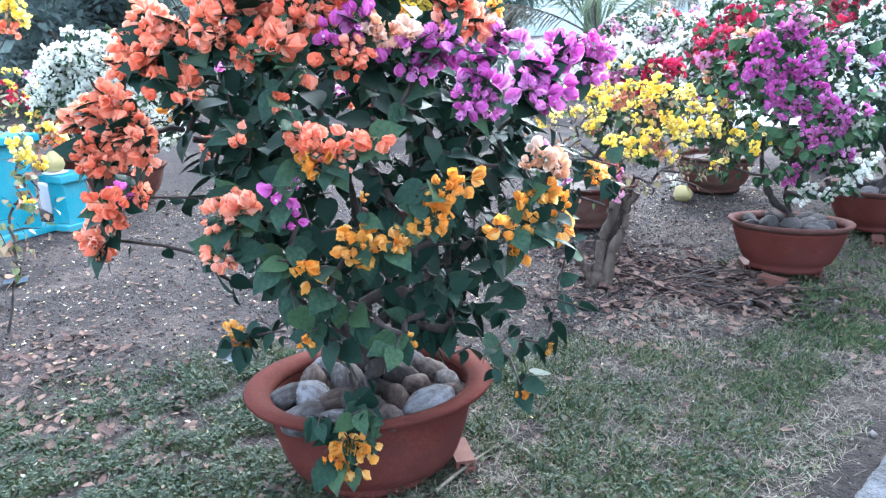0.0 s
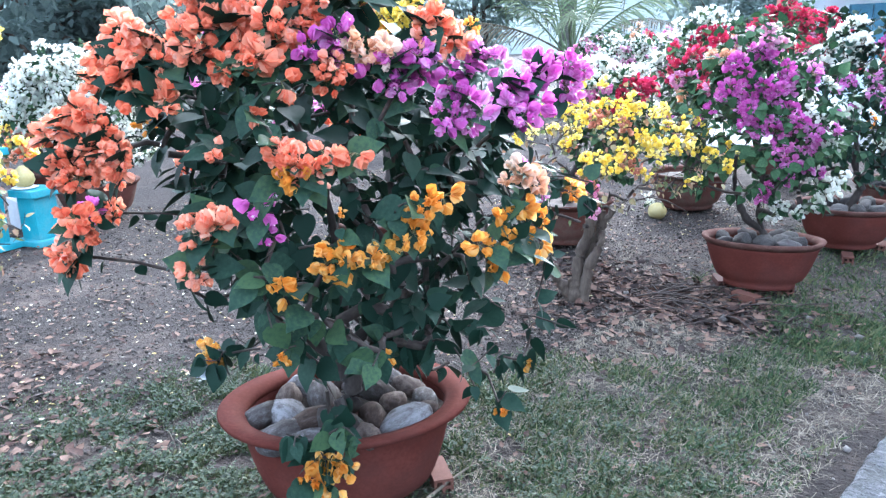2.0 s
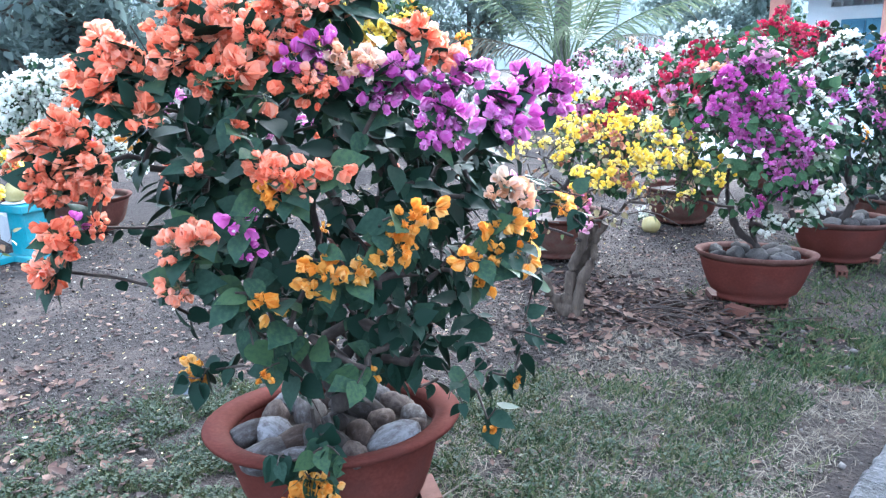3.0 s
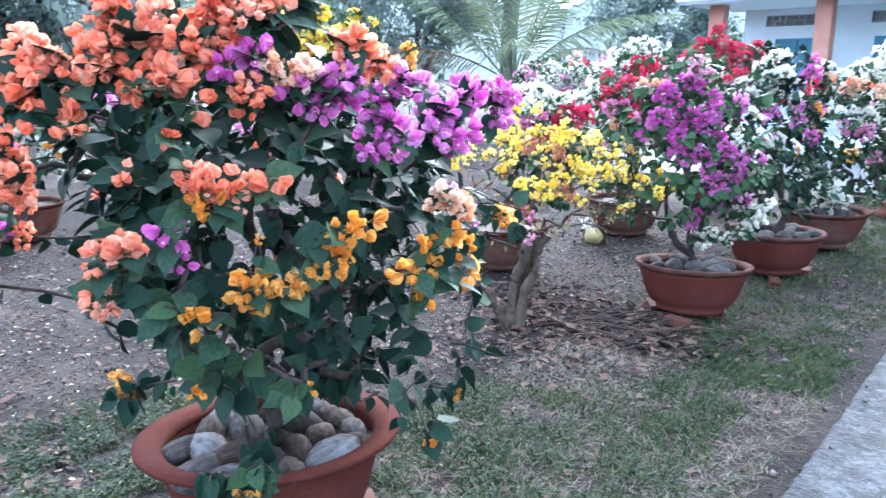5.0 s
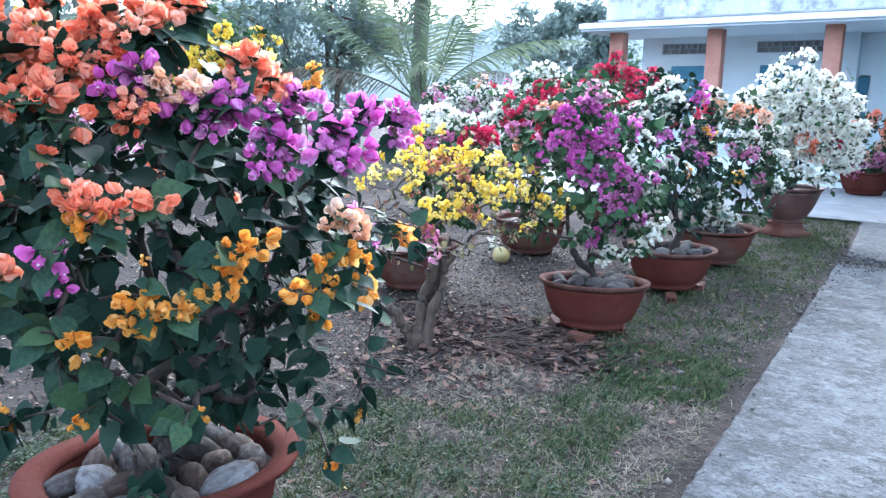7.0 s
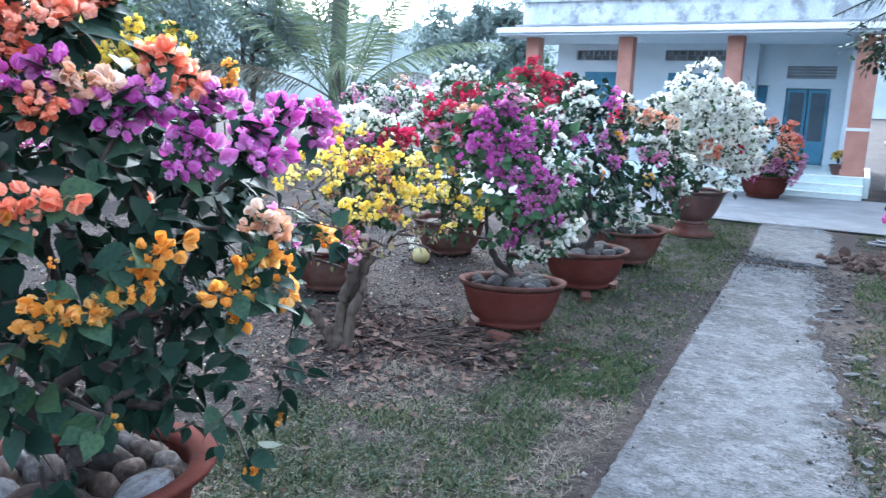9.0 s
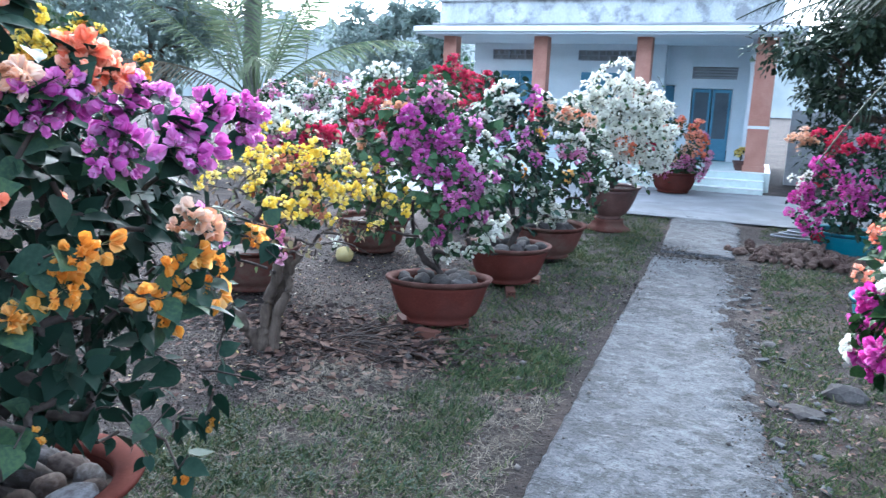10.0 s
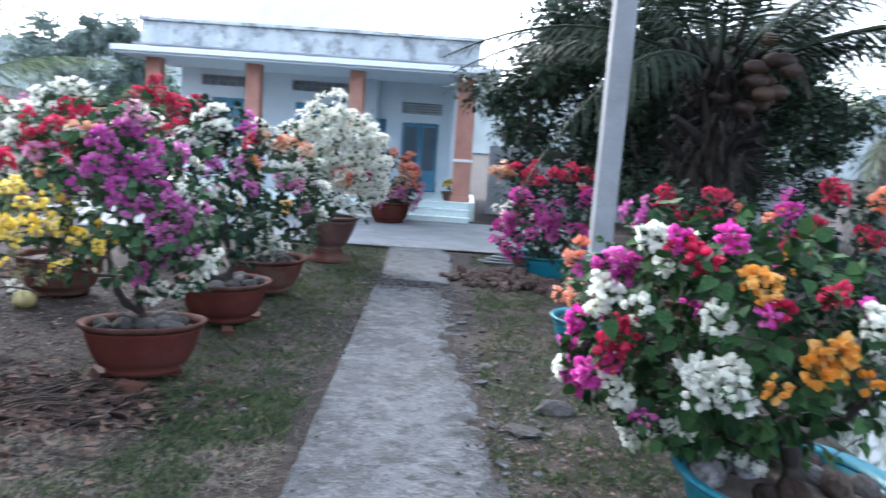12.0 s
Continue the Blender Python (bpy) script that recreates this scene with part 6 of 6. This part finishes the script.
for x0, x1 in ((-6.35, -5.05), (-4.1, -2.6)):
    n = 3
    g = thing("vent_grille", (0, 0, 0), 0, "", "")
    g.parent = house
    g["label"] = "pierced concrete vent blocks"
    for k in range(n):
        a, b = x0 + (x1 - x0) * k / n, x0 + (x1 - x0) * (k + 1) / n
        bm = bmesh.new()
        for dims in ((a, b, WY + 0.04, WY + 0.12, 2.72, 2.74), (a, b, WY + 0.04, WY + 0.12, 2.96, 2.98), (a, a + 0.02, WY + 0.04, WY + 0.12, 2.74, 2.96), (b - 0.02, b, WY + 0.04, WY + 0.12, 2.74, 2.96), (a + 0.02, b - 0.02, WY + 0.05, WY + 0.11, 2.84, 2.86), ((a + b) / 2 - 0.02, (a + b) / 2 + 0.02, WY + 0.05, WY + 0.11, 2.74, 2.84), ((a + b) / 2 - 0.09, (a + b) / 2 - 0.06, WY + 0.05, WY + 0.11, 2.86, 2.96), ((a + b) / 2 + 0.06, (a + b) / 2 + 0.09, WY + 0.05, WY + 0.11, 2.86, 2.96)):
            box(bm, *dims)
        part("vent_block", bm, VENT_HAZED, g)
# Grey boards added behind the vents so their openings draw less dark.
hpart("added_vent_backing", (-6.4, -5.0, WY + 0.14, WY + 0.19, 2.7, 3.0), FENCE_WALL, 0.0)
hpart("added_vent_backing", (-4.15, -2.55, WY + 0.14, WY + 0.19, 2.7, 3.0), FENCE_WALL, 0.0)
hpart("added_vent_backing", (-1.38, -0.36, YB + 0.14, YB + 0.18, 2.36, 2.64), FENCE_WALL, 0.0)
g = thing("vent_grille", (0, 0, 0), 0, "", "")
g.parent = house
g["label"] = "louvred vent over the door"
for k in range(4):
    hpart("louvre", (-1.38, -0.36, YB + 0.03, YB + 0.12, 2.37 + 0.068 * k, 2.41 + 0.068 * k), VENT_HAZED, 0.004, "", g)
door = thing("door", (0, 0, 0), 0, "", "")
door.parent = house
door["label"] = "blue double door with dark upper panels"
for a, b in ((-1.33, -0.9), (-0.87, -0.44)):
    hpart("door_leaf", (a, b, YB + 0.06, YB + 0.1, PF + 0.01, 2.12), BLUE_DOOR, 0.006, "", door)
    hpart("glazed_panel", (a + 0.06, b - 0.06, YB + 0.045, YB + 0.058, 0.95, 2.04), DARK_INSIDE_PAINTED, 0.004, "dark glazed panel", door)
hpart("side_door_leaf", (-2.03, -1.77, YB + 0.06, YB + 0.1, PF + 0.01, 2.18), BLUE_DOOR, 0.006, "blue door leaf")
pot((-0.05, 16.98, PF), 0.16, 0.1, 0.2, "small dark pot on the porch", CLAY_DARK, CLAY_DARK, 0.02, 0.03, "pots on the porch")
plant(dict(x=-0.05, y=16.98, yaw=0, crown=(0, 0.78, 0.14, 0.12, 0.12), yellow=[(-0.06, -0.06, 0.8, 0.06), (0.05, -0.06, 0.82, 0.06), (0, -0.05, 0.86, 0.06), (-0.02, -0.08, 0.76, 0.05)]), "small potted plant with bright yellow flowers on the porch", [([(0, 0, 0), (0, 0, 0.08), (0, 0, 0.12)], 0.01, 0.006)], 0.01, LEAF_SOFT, 0.06, 1, 25, 0, ("yellow",), 0.036, seed=91, base_z=0.58, group="")

# ---- boundary wall, pole, ditch ----
fence = tagged(boxed("boundary_wall", (0.9, 9.0, 19.0, 19.15, -0.05, 1.7), FENCE_WALL, None, 0.01), "grey rendered boundary wall beside the house", "wall", kind="structure")
pole = thing("concrete_pole", (1.545, 7.5, -0.02), 0, "tall square pale grey concrete pole leaning slightly", "pole")
bm = bmesh.new()
for v0, v1 in ((0.0, 6.0),):
    box(bm, -0.1, 0.1, -0.1, 0.1, v0, v1, 0.015)
for v in bm.verts:
    v.co.x += 0.0059 * v.co.z
part("shaft", bm, POLE_MAT, pole)
ditch = boxed("water", (2.6, 3.5, 3.6, 6.0, -0.02, 0.03), WATER, None, 0.0)
tagged(ditch, "still ditch water reflecting the pale sky", "water", kind="structure")
# coiled pipes on the ground
for k in range(3):
    pts = [(0.95 + 0.42 * math.cos(a) + 0.1 * k, 11.0 + 0.14 * math.sin(a) + 0.05 * k, 0.05 + 0.03 * k) for a in np.linspace(0.3, 5.6, 22)]
    V, F = tube([(pts, [0.014] * len(pts))], 8)
    tagged(link("hose", raw("hose", V, F), PIPE), "loop of thin grey pipe lying on the ground", "hose", "hose loops")


# ---- trees and palms ----
def tree(at, height, crown, n, size, seed, label, material=TREE_LEAF_HAZED, clear=0.35, clumps=46):
    rng = np.random.default_rng(seed)
    ob = thing("tree", at, 0, label, "tree", "trees")
    cz = height * (clear + 1) / 2
    rad3 = np.array((crown, crown, height * (1 - clear) / 2))
    mid = np.array((0, 0, cz))
    targets = []
    for i in range(clumps):
        d = rng.normal(size=3)
        d /= np.linalg.norm(d)
        targets.append(mid + d * rad3 * rng.uniform(0.25, 1.0) ** 0.6 * (1 + 0.15 * rng.normal()))
    ch = grow(rng, [[(0, 0, -0.05), (0.05, 0, height * 0.2), (0, 0.05, height * clear * 1.2)]], targets, tip=height * 0.0028, jitter=0.2, power=2.2)
    V, F = tube(ch + [([(0, 0, -0.05), (0.05, 0, height * 0.2), (0, 0.05, height * clear * 1.2)], [height * 0.03, height * 0.024, height * 0.018])], 7)
    link("trunk", raw("trunk", V, F), BARK, ob)
    M = []
    per = n // clumps
    for t in targets:
        r = crown * rng.uniform(0.16, 0.36)
        for i in range(per):
            d = rng.normal(size=3)
            d /= np.linalg.norm(d)
            p = t + d * r * rng.uniform(0.2, 1.0) * np.array((1, 1, 0.75))
            M.append(frame_of(d + rng.normal(size=3) * 0.6 + np.array((0, 0, -0.4)), d + np.array((0, 0, 0.8)), size * rng.uniform(0.6, 1.3), p))
    V4 = [(0, 0, 0), (-0.28, 0.4, 0.05), (0, 0.42, -0.03), (0.28, 0.4, 0.05), (0, 1, -0.1)]
    o = link("crown", scatter("crown", V4, [(0, 2, 1), (0, 3, 2), (1, 2, 4), (2, 3, 4)], M), material, ob)
    return ob


def frond_mesh(length, droop, seed, wide=0.5, n=46):
    """A feathered palm frond along +y, arching over and down."""
    rng = np.random.default_rng(seed)
    pts = []
    for i in range(15):
        u = i / 14
        pts.append((0, length * (u - 0.12 * u * u * droop), length * (0.32 * u - droop * 0.62 * u * u)))
    pts = np.array(pts)
    V, F = tube([(pts, [0.028 * (1 - 0.85 * i / 14) + 0.003 for i in range(15)])], 5)
    M = []
    for i in range(n):
        u = 0.16 + 0.84 * i / n
        p = np.array([np.interp(u * 14, range(15), pts[:, k]) for k in range(3)])
        t = np.array([np.interp(min(14, u * 14 + 0.5), range(15), pts[:, k]) - np.interp(u * 14 - 0.5, range(15), pts[:, k]) for k in range(3)])
        t /= np.linalg.norm(t)
        for s in (-1, 1):
            d = t * 0.55 + np.array((s, 0, 0)) * (0.85 - 0.3 * u) + np.array((0, 0, -0.28 - 0.3 * rng.uniform())) + rng.normal(size=3) * 0.08
            M.append(frame_of(d, np.array((0, 0, 1.0)), wide * length * 0.36 * math.sin(math.pi * min(0.96, u * 0.8 + 0.18)) * rng.uniform(0.85, 1.1), p))
    tv = [(-0.022, 0, 0), (0.022, 0, 0), (-0.028, 0.45, 0.0), (0.028, 0.45, 0.0), (0, 1, -0.16)]
    k = len(V)
    M = np.array(M)
    v2 = (np.einsum("nij,kj->nki", M[:, :3, :3], np.array(tv)) + M[:, None, :3, 3]).reshape(-1, 3)
    V = list(V) + list(v2)
    for i in range(len(M)):
        b = k + i * 5
        F += [(b, b + 1, b + 3, b + 2), (b + 2, b + 3, b + 4)]
    return raw("frond", V, F)


def palm(at, trunk_h, r, length, count, seed, label, nuts=0, dry=2, lean=(0, 0), low=-50, green=PALM_LEAF_HAZED, stubs=0, high=70):
    rng = random.Random(seed)
    ob = thing("coconut_palm", at, 0, label, "palm", "palms")
    pts = [(lean[0] * u * u, lean[1] * u * u, trunk_h * u) for u in np.linspace(0, 1, 22)]
    V, F = tube([(pts, [r * (1.35 - 0.4 * i / 21 + (0.06 if i % 2 else 0)) for i in range(22)])], 14)
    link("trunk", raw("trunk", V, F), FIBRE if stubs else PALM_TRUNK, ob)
    top = Vector(pts[-1])
    meshes = [frond_mesh(length, dr, seed + i) for i, dr in enumerate((0.35, 0.8, 1.25, 1.7))]
    for i in range(count):
        up = high - (high - low) * (i / count) + rng.uniform(-8, 8)
        dead = i >= count - dry
        if dead and stubs:
            up = rng.uniform(-120, -75)
        k = min(3, max(0, int((70 - up) / 32)))
        o = link("frond", meshes[k], None, ob)
        if not meshes[k].materials:
            meshes[k].materials.append(green)
        if dead:
            o.material_slots[0].link = "OBJECT"
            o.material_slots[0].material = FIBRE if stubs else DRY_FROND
            o["label"] = "withered hanging frond"
        o.matrix_local = Matrix.Translation(top) @ pose(0, 0, 0, 0, 0, i * 137.5 + rng.uniform(-12, 12)) @ pose(0, r * 0.7, 0, up * 0.8, rng.uniform(-15, 15), 0)
        if dead and stubs:
            o.scale = (0.6, 0.5, 0.6)
    # old leaf bases and the fibre round the crown
    for i in range(stubs):
        a, u = i * 2.4 + rng.uniform(-0.3, 0.3), rng.uniform(0, 1)
        L, z = rng.uniform(0.35, 0.95), trunk_h * (0.5 + 0.52 * u)
        tilt = rng.uniform(0.35, 1.1)
        line = [(math.cos(a) * (r * 0.8 + L * q * math.sin(tilt)), math.sin(a) * (r * 0.8 + L * q * math.sin(tilt)), z + L * q * math.cos(tilt) - 0.18 * L * q * q) for q in (0, 0.3, 0.6, 1)]
        w = rng.uniform(0.04, 0.075)
        V, F = tube([(line, [w * 1.7, w * 1.15, w * 0.8, w * 0.55])], 6)
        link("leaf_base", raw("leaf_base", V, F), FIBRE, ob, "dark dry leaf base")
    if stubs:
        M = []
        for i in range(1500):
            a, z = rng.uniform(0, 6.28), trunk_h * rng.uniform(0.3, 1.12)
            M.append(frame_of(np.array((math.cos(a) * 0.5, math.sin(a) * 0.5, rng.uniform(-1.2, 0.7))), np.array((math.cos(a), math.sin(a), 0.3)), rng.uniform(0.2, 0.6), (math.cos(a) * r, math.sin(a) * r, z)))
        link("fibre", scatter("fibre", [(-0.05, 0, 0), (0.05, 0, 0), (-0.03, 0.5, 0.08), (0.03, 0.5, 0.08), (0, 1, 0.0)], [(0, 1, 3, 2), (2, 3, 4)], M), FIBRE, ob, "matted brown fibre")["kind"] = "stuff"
        line = [(r * 0.6, -0.2, trunk_h - 0.1), (0.5, -0.3, trunk_h + 0.25), (0.8, -0.35, trunk_h + 0.1), (0.95, -0.35, trunk_h - 0.25)]
        V, F = tube([(line, [0.05, 0.04, 0.03, 0.02])], 6)
        link("fruit_stalk", raw("fruit_stalk", V, F), BARK, ob, "curved fruit stalk")
    for i in range(nuts):
        o = link("coconut", LUMPS[i % 7], None, ob, "brown coconut")
        s = rng.uniform(0.1, 0.135)
        if not o.data.materials:
            o.data.materials.append(COCONUT)
        o.matrix_local = Matrix.Translation(top + Vector((0.28 + rng.gauss(0, 0.22), -0.55 + rng.gauss(0, 0.12), -0.1 + rng.gauss(0, 0.24)))) @ pose(0, 0, 0, rng.uniform(0, 360), 0, 0) @ Matrix.Diagonal((s, s, s, 1))
        o.material_slots[0].link = "OBJECT"
        o.material_slots[0].material = COCONUT
    return ob


palm((3.3, 9.8, 0), 2.75, 0.32, 3.6, 34, 5, "squat coconut palm with thick dark fibrous trunk and brown nuts", 15, 9, (0, 0), -22, PALM_DARK, 46)
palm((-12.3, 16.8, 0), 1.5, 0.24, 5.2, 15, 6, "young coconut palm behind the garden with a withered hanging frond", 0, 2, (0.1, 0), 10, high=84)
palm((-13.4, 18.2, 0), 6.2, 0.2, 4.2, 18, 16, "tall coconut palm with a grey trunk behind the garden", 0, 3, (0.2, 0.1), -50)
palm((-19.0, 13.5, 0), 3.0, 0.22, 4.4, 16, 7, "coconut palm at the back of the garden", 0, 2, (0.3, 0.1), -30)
palm((8.6, 15.2, 0), 2.6, 0.2, 3.6, 16, 17, "drooping coconut palm, paled by painted haze, beyond the boundary wall", 0, 2, (0.1, 0), -45)
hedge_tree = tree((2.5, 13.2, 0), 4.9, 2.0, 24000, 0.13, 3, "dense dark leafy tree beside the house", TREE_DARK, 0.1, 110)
tree((-17.6, 17.2, 0), 7.5, 3.6, 12000, 0.24, 4, "large dense dark green tree behind the garden", TREE_LEAF_HAZED, 0.12, 80)
tree((-11.3, 24.5, 0), 5.2, 2.6, 8000, 0.24, 8, "rounded leafy tree behind the house", TREE_LEAF_HAZED, 0.15, 60)
master = tree((-24.0, 8.0, 0), 8.0, 3.8, 5600, 0.36, 9, "tall leafy tree of the surrounding grove", TREE_LEAF_HAZED, 0.1, 70)
master2 = tree((-22.0, 2.5, 0), 6.5, 3.4, 5600, 0.36, 10, "bushy leafy tree of the surrounding grove", TREE_LEAF_HAZED, 0.06, 70)
rng = random.Random(77)
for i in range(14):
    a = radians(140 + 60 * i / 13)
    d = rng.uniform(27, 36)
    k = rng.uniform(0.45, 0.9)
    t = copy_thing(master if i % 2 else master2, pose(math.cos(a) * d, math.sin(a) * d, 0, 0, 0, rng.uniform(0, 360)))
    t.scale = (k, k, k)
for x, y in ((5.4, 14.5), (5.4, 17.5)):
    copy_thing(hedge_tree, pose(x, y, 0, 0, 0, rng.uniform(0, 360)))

# misty woods all round, far off: a ring that glows, haze as its colour
GLOWING_DISTANCE = bpy.data.materials.new("glowing_mist_distance")
GLOWING_DISTANCE.use_nodes = True
n_, l_ = GLOWING_DISTANCE.node_tree.nodes, GLOWING_DISTANCE.node_tree.links
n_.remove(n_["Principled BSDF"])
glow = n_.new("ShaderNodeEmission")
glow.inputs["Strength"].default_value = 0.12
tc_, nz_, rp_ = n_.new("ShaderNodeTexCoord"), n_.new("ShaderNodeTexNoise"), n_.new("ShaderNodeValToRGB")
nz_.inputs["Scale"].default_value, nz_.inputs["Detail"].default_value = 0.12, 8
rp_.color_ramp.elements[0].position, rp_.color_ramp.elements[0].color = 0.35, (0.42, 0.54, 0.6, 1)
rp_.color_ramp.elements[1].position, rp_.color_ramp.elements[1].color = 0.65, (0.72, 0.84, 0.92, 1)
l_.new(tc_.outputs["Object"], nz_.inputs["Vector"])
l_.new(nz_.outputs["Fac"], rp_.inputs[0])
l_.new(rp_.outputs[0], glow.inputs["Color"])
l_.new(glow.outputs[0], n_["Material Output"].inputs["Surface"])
V, F = [], []
for i in range(720):
    a = 2 * math.pi * i / 720
    c, d = math.cos(a) * 150, math.sin(a) * 150
    top = 15 + 7 * noise.noise(Vector((c * 0.035, d * 0.035, 1))) + 3.5 * noise.noise(Vector((c * 0.16, d * 0.16, 2))) + 1.4 * noise.noise(Vector((c * 0.6, d * 0.6, 3)))
    V += [(c, d, -0.5), (c, d, top * 0.5), (c, d, top)]
    j = (i + 1) % 720
    F += [(i * 3 + k, j * 3 + k, j * 3 + k + 1, i * 3 + k + 1) for k in range(2)]
tagged(link("backdrop", raw("backdrop", V, F), GLOWING_DISTANCE), "glowing backdrop line of far woods with painted mist", "backdrop", kind="structure")
